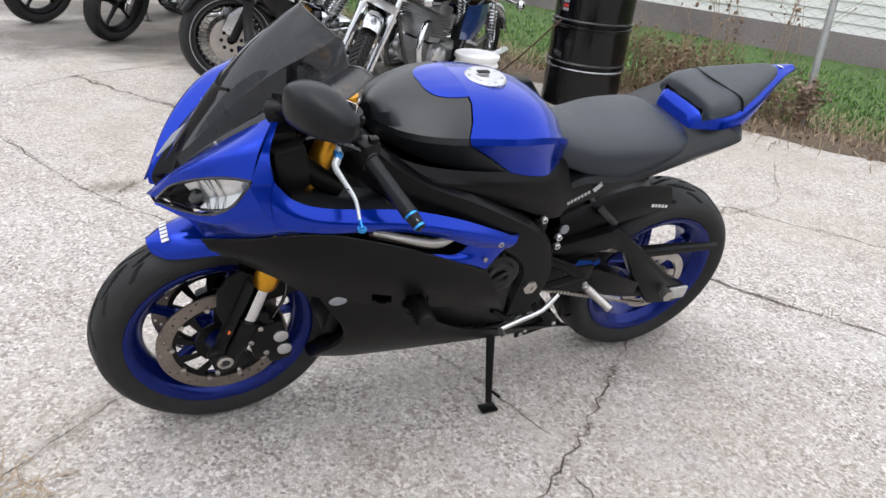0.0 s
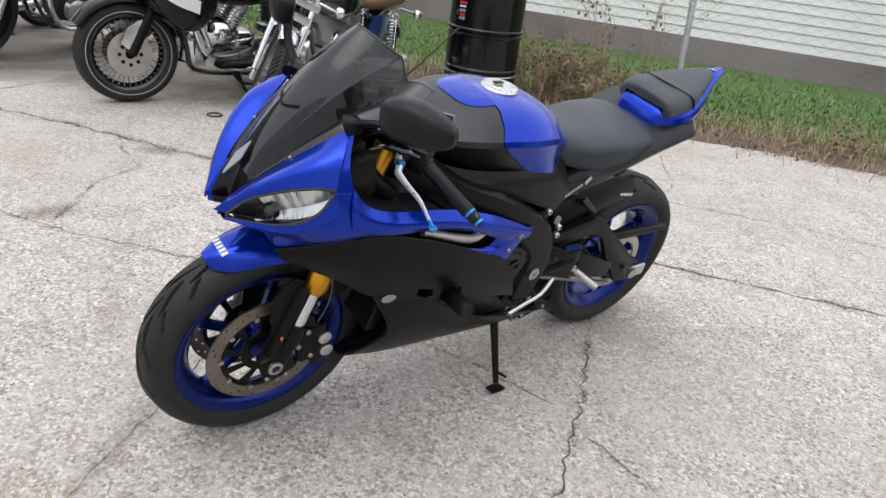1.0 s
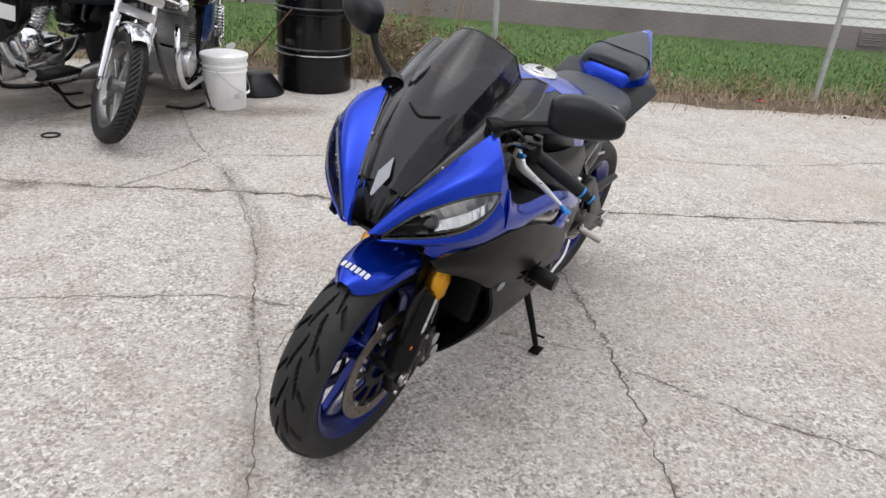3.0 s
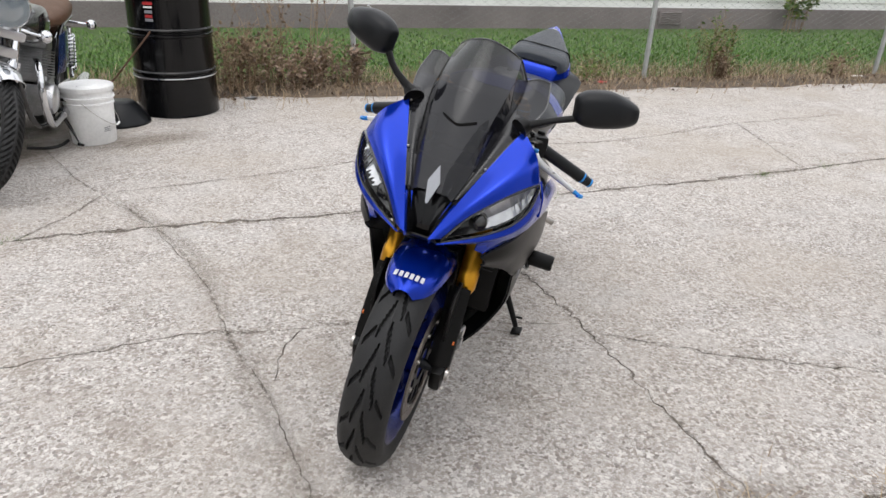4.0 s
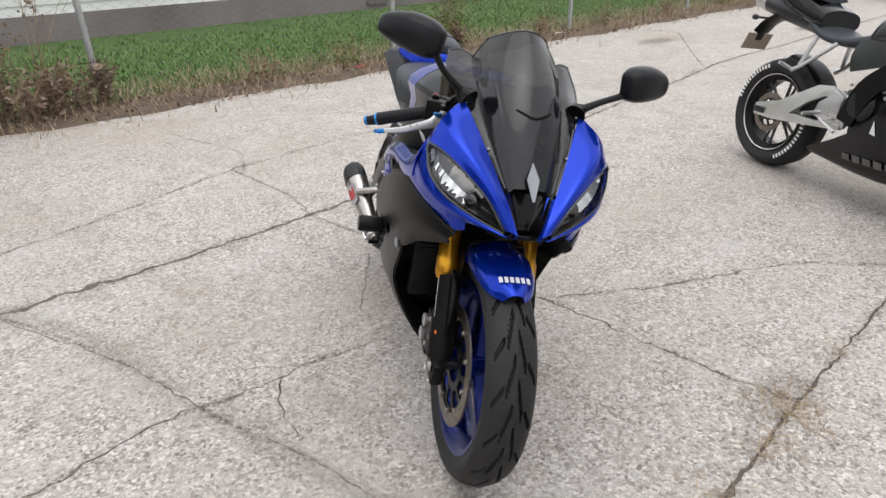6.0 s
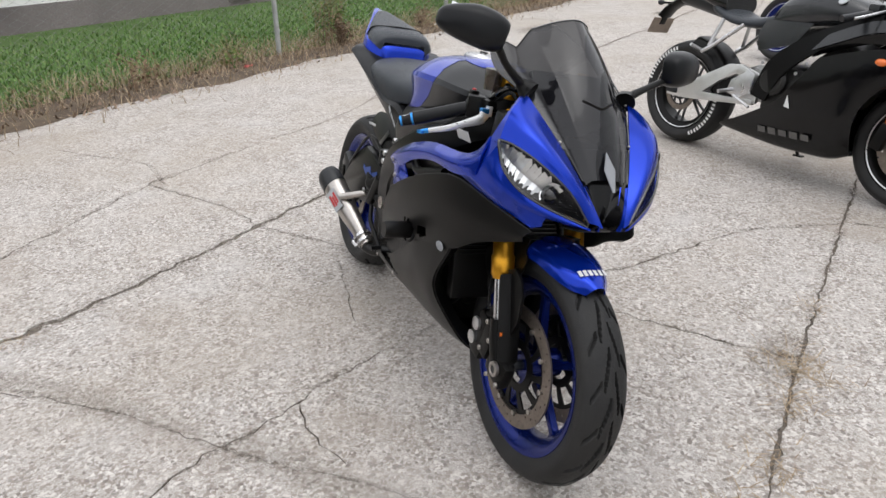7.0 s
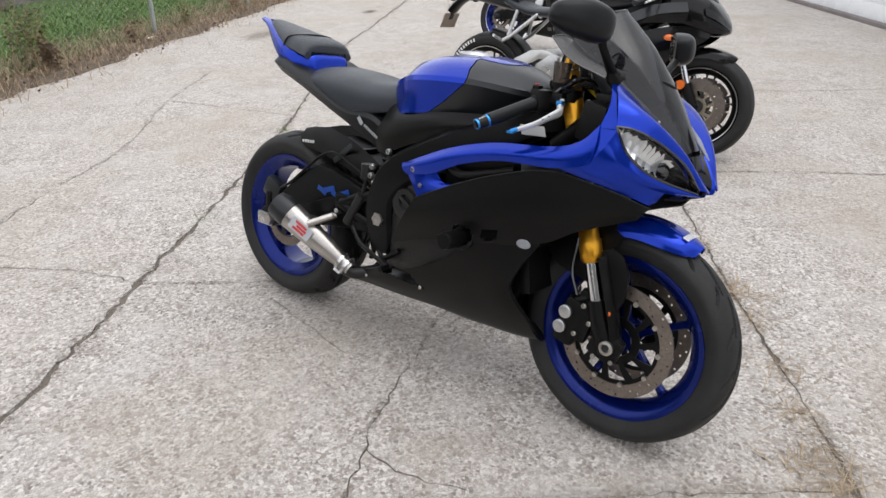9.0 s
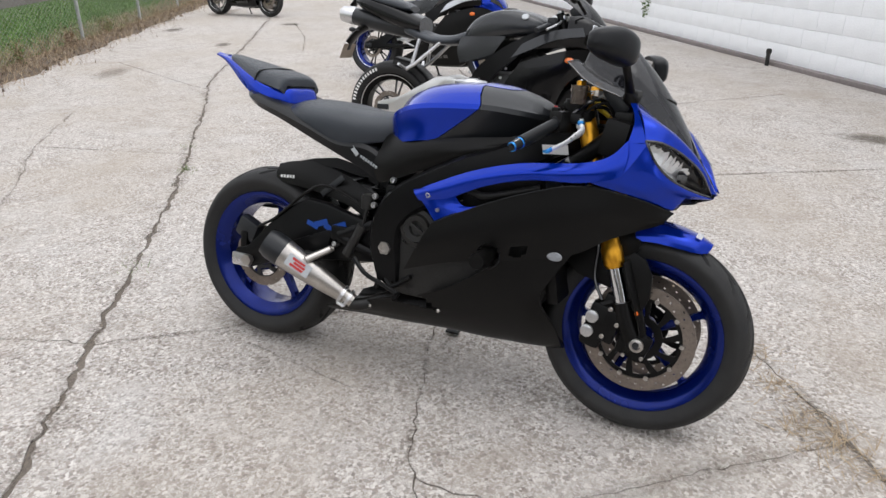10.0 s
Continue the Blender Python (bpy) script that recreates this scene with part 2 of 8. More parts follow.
def concrete_material():
    """Old exposed-aggregate concrete: pebbles, pits, sand and wide stains."""
    m = bpy.data.materials.new("exposed_aggregate_concrete")
    m.use_nodes = True
    N, L = m.node_tree.nodes, m.node_tree.links
    b = N["Principled BSDF"]
    co = N.new("ShaderNodeTexCoord")

    def tex(kind, scale, **kw):
        t = N.new(kind)
        t.inputs["Scale"].default_value = scale
        for k, v in kw.items():
            t.inputs[k].default_value = v
        L.new(co.outputs["Object"], t.inputs["Vector"])
        return t

    def span(src, a, b_, lo=0.0, hi=1.0):
        r = N.new("ShaderNodeMapRange")
        for k, v in (("From Min", a), ("From Max", b_), ("To Min", lo), ("To Max", hi)):
            r.inputs[k].default_value = v
        L.new(src, r.inputs["Value"])
        return r.outputs[0]

    def mix(fac, one, two):
        x = N.new("ShaderNodeMix")
        x.data_type = "RGBA"
        L.new(fac, x.inputs[0])
        for k, c in ((6, one), (7, two)):
            if isinstance(c, tuple):
                x.inputs[k].default_value = (*c, 1)
            else:
                L.new(c, x.inputs[k])
        return x.outputs[2]

    peb = tex("ShaderNodeTexVoronoi", 108.0)
    small = tex("ShaderNodeTexVoronoi", 300.0)
    sep = N.new("ShaderNodeSeparateColor")
    L.new(peb.outputs["Color"], sep.inputs[0])
    sep2 = N.new("ShaderNodeSeparateColor")
    L.new(small.outputs["Color"], sep2.inputs[0])
    sand = tex("ShaderNodeTexNoise", 420.0, Detail=3)
    wide = tex("ShaderNodeTexNoise", 0.7, Detail=7, Roughness=0.62)
    mid = tex("ShaderNodeTexNoise", 5.0, Detail=6, Roughness=0.65)
    blot = tex("ShaderNodeTexNoise", 24.0, Detail=5, Roughness=0.7)
    pale = tex("ShaderNodeTexNoise", 2.1, Detail=5, Roughness=0.6)
    worn = span(mid.outputs[0], 0.38, 0.62, 0.5, 1.0)

    def times(one, two):
        x = N.new("ShaderNodeMath")
        x.operation = "MULTIPLY"
        L.new(one, x.inputs[0])
        L.new(two, x.inputs[1])
        return x.outputs[0]

    base = mix(span(sand.outputs[0], 0.35, 0.7), (0.53, 0.495, 0.465), (0.41, 0.38, 0.353))
    base = mix(times(span(sep2.outputs[0], 0.70, 0.77, 0.0, 0.75), worn), base, (0.235, 0.20, 0.175))
    base = mix(times(span(sep2.outputs[1], 0.82, 0.86, 0.0, 0.9), worn), base, (0.74, 0.72, 0.69))
    base = mix(times(span(sep.outputs[0], 0.68, 0.80, 0.0, 0.85), worn), base, (0.245, 0.20, 0.17))
    base = mix(times(span(sep.outputs[1], 0.80, 0.86), worn), base, (0.72, 0.69, 0.65))
    base = mix(times(span(sep.outputs[2], 0.88, 0.93, 0.0, 0.9), worn), base, (0.14, 0.12, 0.105))
    base = mix(span(blot.outputs[0], 0.48, 0.70, 0.0, 0.6), base, (0.29, 0.255, 0.225))
    base = mix(span(mid.outputs[0], 0.50, 0.78, 0.0, 0.65), base, (0.27, 0.24, 0.215))
    base = mix(span(wide.outputs[0], 0.45, 0.68, 0.0, 0.62), base, (0.37, 0.32, 0.265))
    patch = tex("ShaderNodeTexNoise", 1.6, Detail=8, Roughness=0.7, Distortion=0.8)
    base = mix(span(patch.outputs[0], 0.54, 0.66, 0.0, 0.4), base, (0.30, 0.255, 0.215))
    base = mix(span(pale.outputs[0], 0.54, 0.76, 0.0, 0.5), base, (0.52, 0.505, 0.49))
    L.new(base, b.inputs["Base Color"])
    b.inputs["Roughness"].default_value = 0.85
    add = N.new("ShaderNodeMath")
    L.new(peb.outputs["Distance"], add.inputs[0])
    L.new(sand.outputs[0], add.inputs[1])
    bp = N.new("ShaderNodeBump")
    bp.invert = True
    bp.inputs["Strength"].default_value, bp.inputs["Distance"].default_value = 0.6, 0.004
    L.new(add.outputs[0], bp.inputs["Height"])
    L.new(bp.outputs[0], b.inputs["Normal"])
    return m


CONCRETE = concrete_material()
DIRT = material("dark_crack_dirt", (0.17, 0.143, 0.118), 0.95, 0, 0.6, 160, 0.6, 9, 0.8)
SOIL = material("lawn_soil", (0.075, 0.135, 0.03), 0.95, 0, 0.6, 90, 0.6, 2, 0.6)


def leaf_material(name, one, two, three):
    """Thin leaves whose colour changes from piece to piece."""
    m = bpy.data.materials.new(name)
    m.use_nodes = True
    N, L = m.node_tree.nodes, m.node_tree.links
    b = N["Principled BSDF"]
    geo = N.new("ShaderNodeNewGeometry")
    ramp = N.new("ShaderNodeValToRGB")
    ramp.color_ramp.elements[0].color, ramp.color_ramp.elements[1].color = (*one, 1), (*three, 1)
    ramp.color_ramp.elements.new(0.5).color = (*two, 1)
    L.new(geo.outputs["Random Per Island"], ramp.inputs[0])
    L.new(ramp.outputs[0], b.inputs["Base Color"])
    b.inputs["Roughness"].default_value = 0.65
    b.inputs["Subsurface Weight"].default_value = 0.0
    return m


GRASS = leaf_material("grass_blades", (0.065, 0.15, 0.026), (0.105, 0.215, 0.042), (0.185, 0.24, 0.08))
STRAW = leaf_material("dry_straw", (0.28, 0.20, 0.12), (0.44, 0.34, 0.22), (0.18, 0.12, 0.07))
LITTER = leaf_material("dead_leaves", (0.16, 0.105, 0.075), (0.27, 0.19, 0.135), (0.10, 0.07, 0.055))
WEED = leaf_material("brown_weeds", (0.14, 0.09, 0.055), (0.22, 0.15, 0.09), (0.085, 0.055, 0.04))
GREENLEAF = leaf_material("green_leaves", (0.05, 0.11, 0.02), (0.10, 0.16, 0.03), (0.16, 0.20, 0.04))

# open land all round, far below the yard's surface
solid("ground", ([(-600, -600, -0.06), (600, -600, -0.06), (600, 600, -0.06), (-600, 600, -0.06)], [(0, 1, 2, 3)]), SOIL,
      "bare earth and grass round the yard", "ground", kind="structure")

# cracks and joints of the yard: widths in metres, then their bends
CRACKS = [
    (0.034, [(-2.6, 4.59), (-1.74, 4.14), (-0.92, 3.66), (-0.3, 3.36), (0.28, 3.01), (0.76, 2.76), (1.53, 2.35), (2.26, 1.97), (2.9, 1.68), (3.71, 1.33), (4.85, 0.81), (5.67, 0.49), (8.1, -0.9), (14, -4.2)]),
    (0.005, [(-0.19, 5.2), (-0.3, 4.31), (-0.3, 3.42), (-0.42, 2.72), (-0.59, 2.24), (-0.68, 1.87), (-0.83, 1.48), (-1.0, 1.08)]),
    (0.010, [(0.67, 2.05), (0.53, 1.72), (0.41, 1.46), (0.16, 1.0), (0.02, 0.76), (-0.05, 0.57)]),
    (0.010, [(0.67, 2.05), (0.73, 2.2), (0.9, 2.62), (1.17, 2.93), (1.45, 3.45)]),
    (0.009, [(0.40, 1.37), (0.61, 0.97), (0.95, 0.48), (1.07, -0.04)]),
    (0.010, [(-2.32, 3.34), (-1.61, 2.8), (-1.27, 2.62), (-0.78, 2.43), (-0.57, 2.32)]),
    (0.011, [(-0.3, 3.96), (0.57, 3.67), (1.45, 3.45), (2.25, 3.07), (2.65, 2.81), (3.05, 2.64), (4.09, 2.35), (5.12, 1.89)]),
    (0.016, [(10, -4.95), (5.0, -2.22), (2.5, -0.85), (1.93, -0.53), (0.66, 0.18), (-0.1, 0.6), (-0.5, 0.8), (-0.86, 0.98), (-1.14, 1.15), (-2.2, 1.75), (-5, 3.3)]),
    (0.008, [(0.35, 1.52), (0.2, 1.68), (-0.06, 1.91), (-0.26, 2.09), (-0.42, 2.18), (-0.57, 2.3)]),
    (0.010, [(5.35, 0.6), (6.27, 0.7), (7.88, 0.82)]),
    (0.012, [(1.07, -0.1), (0.69, -0.86), (0.08, -1.81)]),
    (0.012, [(-2.6, 4.59), (-2.17, 5.24)]),
    (0.009, [(4.09, 2.35), (3.2, 1.55)]),
    (0.010, [(3.0, -1.12), (2.2, -2.2), (1.7, -3.6)]),
    (0.005, [(2.10, 4.45), (1.95, 4.06), (1.80, 3.62), (1.46, 3.36)]),
    (0.008, [(-1.48, 3.97), (-1.41, 3.75), (-1.27, 3.50), (-1.40, 3.28), (-1.46, 2.75)]),
    (0.008, [(-0.84, 3.62), (-0.54, 3.76), (-0.30, 3.95)]),
    (0.007, [(-0.36, 2.14), (-0.47, 2.10), (-0.54, 2.04), (-0.61, 1.95)]),
    (0.004, [(0.58, 2.22), (0.44, 2.17), (0.26, 2.11), (0.08, 2.05)]),
    (0.009, [(10.8, -3.0), (8.6, -2.1), (7.3, -1.41)]),
    (0.010, [(-2.6, 4.59), (-2.83, 4.0), (-3.6, 3.4), (-4.6, 3.1)]),
]


def pavement():
    """One sheet of concrete, cut open along its cracks."""
    from mathutils import geometry
    rnd = random.Random(4)
    verts, faces = [], []

    def poly(points):
        o = len(verts)
        verts.extend(Vector((p[0], p[1])) for p in points)
        faces.append(list(range(o, o + len(points))))

    corners = [yard(-16, -4.6), yard(30, -4.6), yard(30, 5.55), yard(-16, 5.55)]
    edge = [yard(s, 5.52 + rnd.uniform(-0.06, 0.06)) for s in np.arange(29.6, -16, -0.4)]
    poly([corners[0], corners[1]] + edge)
    for width, bends in CRACKS:
        P = [Vector(bends[0])]
        for a, b in zip(bends, bends[1:]):
            a, b = Vector(a), Vector(b)
            n = max(1, int((b - a).length / (0.03 if max(abs(a.x), abs(a.y)) < 5 else 0.12)))
            side = Vector((a.y - b.y, b.x - a.x)).normalized()
            P += [a.lerp(b, (k + 1) / n) + side * ((0.005 if width == 0.016 else min(0.035, 2.6 * width)) * noise.noise((a.x + 9 * k / n, a.y, 7 * width * 100)) * (k + 1 < n) + rnd.uniform(-0.005, 0.005)) for k in range(n)]
        left, right = [], []
        for i, p in enumerate(P):
            t = (P[min(i + 1, len(P) - 1)] - P[max(i - 1, 0)]).normalized()
            side = Vector((-t.y, t.x))
            w = 0.85 * (width + 0.0006) * (1.7 if rnd.random() < 0.12 else 1) * (0.5 if noise.noise((p.x * 5, p.y * 5, 3.0)) < -0.2 else 1) * (0.20 + 0.35 * abs(noise.noise((p.x * 3, p.y * 3, width * 90))) + 0.20 * rnd.random()) * (0.3 if i in (0, len(P) - 1) else 1)
            left.append(p + side * w)
            right.append(p - side * w * (0.6 + 0.6 * rnd.random()))
        for i in range(len(P) - 1):
            poly([right[i], right[i + 1], left[i + 1], left[i]])
    V, E, F, _, _, origin = geometry.delaunay_2d_cdt(verts, [], faces, 1, 1e-5)
    top = [tuple(f) for f, o in zip(F, origin) if set(o) == {0}]
    used = sorted({i for f in top for i in f})
    at = {v: i for i, v in enumerate(used)}
    top = [tuple(at[i] for i in f) for f in top]
    pts = [(V[i].x, V[i].y, 0.0) for i in used]
    return thick((pts, top), 0.03)


solid("pavement", pavement(), CONCRETE, "cracked exposed-aggregate concrete yard, worn and stained", "pavement", kind="structure", sharp=20)
solid("crack_fill", ([tuple(yard(s, q, -0.008)) for s, q in ((-16, -4.6), (30, -4.6), (30, 5.45), (-16, 5.45))], [(0, 1, 2, 3)]), DIRT,
      "dark dirt lying in the cracks of the concrete", "dirt", kind="structure")


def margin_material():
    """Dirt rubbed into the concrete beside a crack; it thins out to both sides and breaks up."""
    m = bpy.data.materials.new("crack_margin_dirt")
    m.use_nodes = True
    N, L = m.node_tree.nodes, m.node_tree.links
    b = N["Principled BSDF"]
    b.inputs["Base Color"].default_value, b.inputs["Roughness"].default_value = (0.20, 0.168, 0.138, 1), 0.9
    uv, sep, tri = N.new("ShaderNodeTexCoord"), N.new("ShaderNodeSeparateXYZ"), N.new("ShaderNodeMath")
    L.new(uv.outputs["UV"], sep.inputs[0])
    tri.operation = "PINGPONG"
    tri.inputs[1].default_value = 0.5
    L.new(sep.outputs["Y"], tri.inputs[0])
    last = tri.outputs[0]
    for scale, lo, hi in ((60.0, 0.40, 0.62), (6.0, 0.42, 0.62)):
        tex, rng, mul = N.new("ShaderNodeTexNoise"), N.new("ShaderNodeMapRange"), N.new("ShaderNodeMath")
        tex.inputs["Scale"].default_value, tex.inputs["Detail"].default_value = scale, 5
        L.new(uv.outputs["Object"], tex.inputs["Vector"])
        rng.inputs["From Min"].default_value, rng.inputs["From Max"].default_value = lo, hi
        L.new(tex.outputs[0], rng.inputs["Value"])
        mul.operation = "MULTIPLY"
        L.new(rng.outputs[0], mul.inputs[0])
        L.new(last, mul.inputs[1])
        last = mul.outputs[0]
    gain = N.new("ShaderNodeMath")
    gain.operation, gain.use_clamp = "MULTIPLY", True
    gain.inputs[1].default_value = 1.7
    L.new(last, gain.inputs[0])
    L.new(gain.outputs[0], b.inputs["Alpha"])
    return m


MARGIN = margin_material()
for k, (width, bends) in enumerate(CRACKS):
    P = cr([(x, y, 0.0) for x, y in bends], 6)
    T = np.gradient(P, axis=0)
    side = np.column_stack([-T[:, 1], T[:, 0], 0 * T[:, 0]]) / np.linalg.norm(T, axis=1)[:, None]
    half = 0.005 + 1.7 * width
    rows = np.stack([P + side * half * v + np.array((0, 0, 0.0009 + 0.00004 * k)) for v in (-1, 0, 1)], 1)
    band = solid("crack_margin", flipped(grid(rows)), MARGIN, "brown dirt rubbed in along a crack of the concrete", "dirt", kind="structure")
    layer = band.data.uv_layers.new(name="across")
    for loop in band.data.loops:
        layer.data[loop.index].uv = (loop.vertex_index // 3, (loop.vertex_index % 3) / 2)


def blades(n, place, length, width, lean, seed, bend=0.5):
    """Many thin bent blades, each a strip of two quads."""
    r = np.random.RandomState(seed)
    base = place(r, n)
    h = length * r.uniform(0.5, 1.3, n)
    turn, tip = r.uniform(0, 2 * math.pi, n), lean * r.uniform(0.2, 1.4, n)
    way = np.column_stack([np.cos(turn), np.sin(turn), np.zeros(n)])
    side = np.column_stack([-np.sin(turn), np.cos(turn), np.zeros(n)]) * width / 2
    up = np.array([0, 0, 1.0])
    midp = base + way * (h * np.sin(tip * bend) * 0.5)[:, None] + up * (h * np.cos(tip * bend) * 0.5)[:, None]
    end = midp + way * (h * np.sin(tip) * 0.5)[:, None] + up * (h * np.cos(tip) * 0.5)[:, None]
    V = np.stack([base - side, base + side, midp + side * 0.8, midp - side * 0.8, end], 1).reshape(-1, 3)
    k = np.arange(n) * 5
    F = [f for i in k.tolist() for f in ((i, i + 1, i + 2, i + 3), (i + 3, i + 2, i + 4))]
    return V.tolist(), F


def lawn_height(q):
    return -0.02 + 0.015 * max(0, q - 5.6)


solid("lawn_soil", ([tuple(yard(s, q, lawn_height(q))) for s in (-30, 60) for q in (5.3, 5.6, 8, 9.8)], [(4, 5, 1, 0), (5, 6, 2, 1), (6, 7, 3, 2)]), SOIL,
      "soil under the lawn behind the fence", "soil", kind="structure")


def over_lawn(r, n):
    s, q = r.uniform(-9, 22, n), 5.98 + 3.68 * r.power(1.0, n) * r.uniform(0, 1, n) ** 0.75
    P = np.outer(s, ALONG) + np.outer(q, ACROSS)
    P[:, 2] = -0.02 + 0.015 * np.maximum(0, q - 5.6)
    return P


solid("grass", blades(120000, over_lawn, 0.05, 0.014, 1.0, 1), GRASS, "short green lawn grass behind the fence", "grass", kind="stuff")


def strip(q0, q1, s0=-7, s1=22):
    def place(r, n):
        s, q = r.uniform(s0, s1, n), r.normal((q0 + q1) / 2, (q1 - q0) / 3, n)
        P = np.outer(s, ALONG) + np.outer(q, ACROSS)
        P[:, 2] = 0.0
        return P
    return place


solid("dry_grass", blades(52000, strip(5.56, 6.55), 0.12, 0.006, 1.55, 2, 0.9), STRAW, "flattened straw-coloured dry grass along the fence", "dry grass", kind="stuff")
solid("leaf_litter", blades(15000, strip(5.56, 5.98), 0.040, 0.026, 1.9, 3, 0.95), LITTER, "brown dead leaves and litter at the concrete's edge", "dead leaves", kind="stuff")

EARTH = material("brown_earth", (0.105, 0.078, 0.056), 0.95, 0, 0.7, 70, 0.6, 5, 0.9, 0, 0.3, (0.19, 0.145, 0.10))
solid("earth_strip", grid(np.array([[tuple(yard(s, q + 0.05 * math.sin(3.1 * s) + 0.03 * math.sin(7.7 * s), z)) for s in np.arange(-9, 23, 0.1)] for q, z in ((5.46, 0.002), (5.60, 0.022), (5.85, 0.018), (6.12, 0.0))])[::-1]), EARTH,
      "bare brown earth along the foot of the fence", "earth", kind="structure")
solid("fallen_leaves", blades(9000, strip(5.52, 5.92), 0.05, 0.03, 2.0, 6, 0.97), LITTER, "dead leaves lying on the earth under the fence", "dead leaves", kind="stuff")

# chain-link fence
GALV = material("galvanised_steel", (0.50, 0.52, 0.52), 0.5, 0.55, 0.3, 120, 0.5, 8, 0.1)
fence = thing("chain_link_fence", "grey galvanised chain-link fence on steel posts", "fence", YARD @ pose(0, 5.95, 0))
post_mesh = mesh_of("post", join(lathe([(0.026, -0.1), (0.026, 1.26), (0.03, 1.27), (0.03, 1.29), (0.012, 1.315), (0.0, 1.316)], 12, "z"),
                                 *[ring([(0.027, z), (0.031, z), (0.031, z + 0.02), (0.027, z + 0.02)], 12, "z") for z in (0.25, 0.6, 0.95)]), GALV)
for k in range(-3, 9):
    p = new("post", post_mesh)
    p.parent = fence
    p.matrix_basis = pose(-0.5 + 3.03 * k, 0.0, 0, 0, (-3 if k == 0 else 0.6 * (k % 3)), 0)
part("top_rail", tube([(-10, 0, 1.24), (25, 0, 1.24)], 0.019, 10), GALV, fence)


def wire_netting():
    """Zigzag wires hooked into one another."""
    V, F = [], []
    step, h, r = 0.062, 1.22, 0.0017
    nz = int(h / step)
    for k in range(int((19 + 6.5) / step)):
        x0 = -6.5 + k * step
        pts = []
        for i in range(nz * 2 + 1):
            odd = i % 2
            pts.append((x0 + (step * 0.53 if odd else -step * 0.53) * (1 if k % 2 == 0 else -1), 0.004 * (1 if odd else -1) * (1 if k % 2 else -1), 0.03 + i * step / 2))
        o = len(V)
        for x, y, z in pts:
            V += [(x - r, y - r, z), (x + r, y - r, z), (x, y + r, z)]
        for i in range(len(pts) - 1):
            a = o + i * 3
            F += [(a, a + 1, a + 4, a + 3), (a + 1, a + 2, a + 5, a + 4), (a + 2, a, a + 3, a + 5)]
    return V, F


WIRE = material("weathered_wire", (0.27, 0.28, 0.27), 0.6, 0.45, 0.3, 120, 0.5, 8)
tagged(part("wire_netting", wire_netting(), WIRE, fence), kind="stuff")

# white clapboard house on a grey foundation
SIDING = material("white_siding_paint", (0.74, 0.75, 0.72), 0.55, 0, 0.1, 30, 0.25, 1.2, 0.05)
FOUND = material("grey_foundation", (0.235, 0.205, 0.20), 0.9, 0, 0.4, 40, 0.6, 1.0, 0.5)
HOUSE = YARD @ pose(0, 9.70, 0.06)
house = thing("house", "white clapboard house on a grey concrete foundation", "house", HOUSE)
part("foundation", box((60, 0.3, 0.42), (12, 0.15, 0.09)), FOUND, house)
wall = part("wall", box((60, 0.18, 3.4), (12, 0.16, 1.985)), SIDING, house)
board = mesh_of("siding_board", thick(grid(np.array([[(-18, y, z), (42, y, z)] for y, z in ((0.0, 0.0), (0.012, 0.0), (0.012, -0.002), (-0.022, -0.002), (-0.010, 0.106))])), 0.002), SIDING)
for k in range(28):
    b = new("siding_board", board)
    b.parent = wall
    b.location = (0, 0.068, 0.302 + 0.115 * k)
win = part("window", join(box((1.5, 0.06, 0.07), (0, 0.02, 0.0), 0.005), box((1.5, 0.06, 0.07), (0, 0.02, 1.3), 0.005), box((0.07, 0.06, 1.3), (-0.72, 0.02, 0.65), 0.005), box((0.07, 0.06, 1.3), (0.72, 0.02, 0.65), 0.005)), WHITE, house)
win.location = (3.22, 0.02, 0.64)
pane = part("pane", box((1.4, 0.01, 1.25), (0, 0.03, 0.65)), GLASS, win)
shutter = part("vent", join(box((0.42, 0.04, 0.22), (0, 0, 0), 0.004), *[box((0.38, 0.02, 0.012), (0, -0.022, -0.08 + 0.032 * k), 0, (25, 0, 0)) for k in range(6)]), FOUND, house, "dark louvred foundation vent")
shutter.location = (5.2, -0.01, 0.15)

# white painted block wall across the yard
BLOCK = material("white_block_paint", (0.90, 0.92, 0.94), 0.55, 0, 0.10, 60, 0.22, 1.5, 0.25)
WALL = YARD @ pose(-6, -3.82, 0, 0, 0, 4.0)
block_wall = solid("wall_block", box((42, 0.18, 4.2), (19, -0.102, 2.1)), BLOCK, "white painted concrete-block wall", "wall", WALL, kind="structure")
block_mesh = mesh_of("block", box((0.3985, 0.03, 0.1985), (0, 0, 0), 0.0025), BLOCK)
rb = random.Random(8)
for row in range(7):
    for k in range(42):
        b = new("block", block_mesh)
        b.parent = block_wall
        b.location = (5.0 + k * 0.4 + (0.2 if row % 2 else 0), -0.004 + rb.uniform(-0.0015, 0.0015), 0.14 + 0.2 * row)
solid("wall_footing", box((42, 0.09, 0.055), (19, 0.05, 0.02), 0.01), FOUND, "dirty concrete footing along the block wall", "footing", WALL, kind="structure")


# unseen walls added at the yard's ends to darken the horizon in reflections
ENDWALL = material("unseen_wall_render", (0.20, 0.185, 0.165), 0.85, 0, 0.4, 30, 0.5, 0.8, 0.3)
for name, s, h in (("reflection_wall_far", 25.0, 5.5), ("reflection_wall_near", -13.5, 5.0)):
    solid(name, join(box((0.25, 10.2, h), (s, 0.45, h / 2 - 0.02), 0.01), box((0.33, 10.2, 0.08), (s, 0.45, h + 0.022), 0.01)), ENDWALL, "plain grey wall added out of view to darken reflections", "wall", YARD, kind="structure")


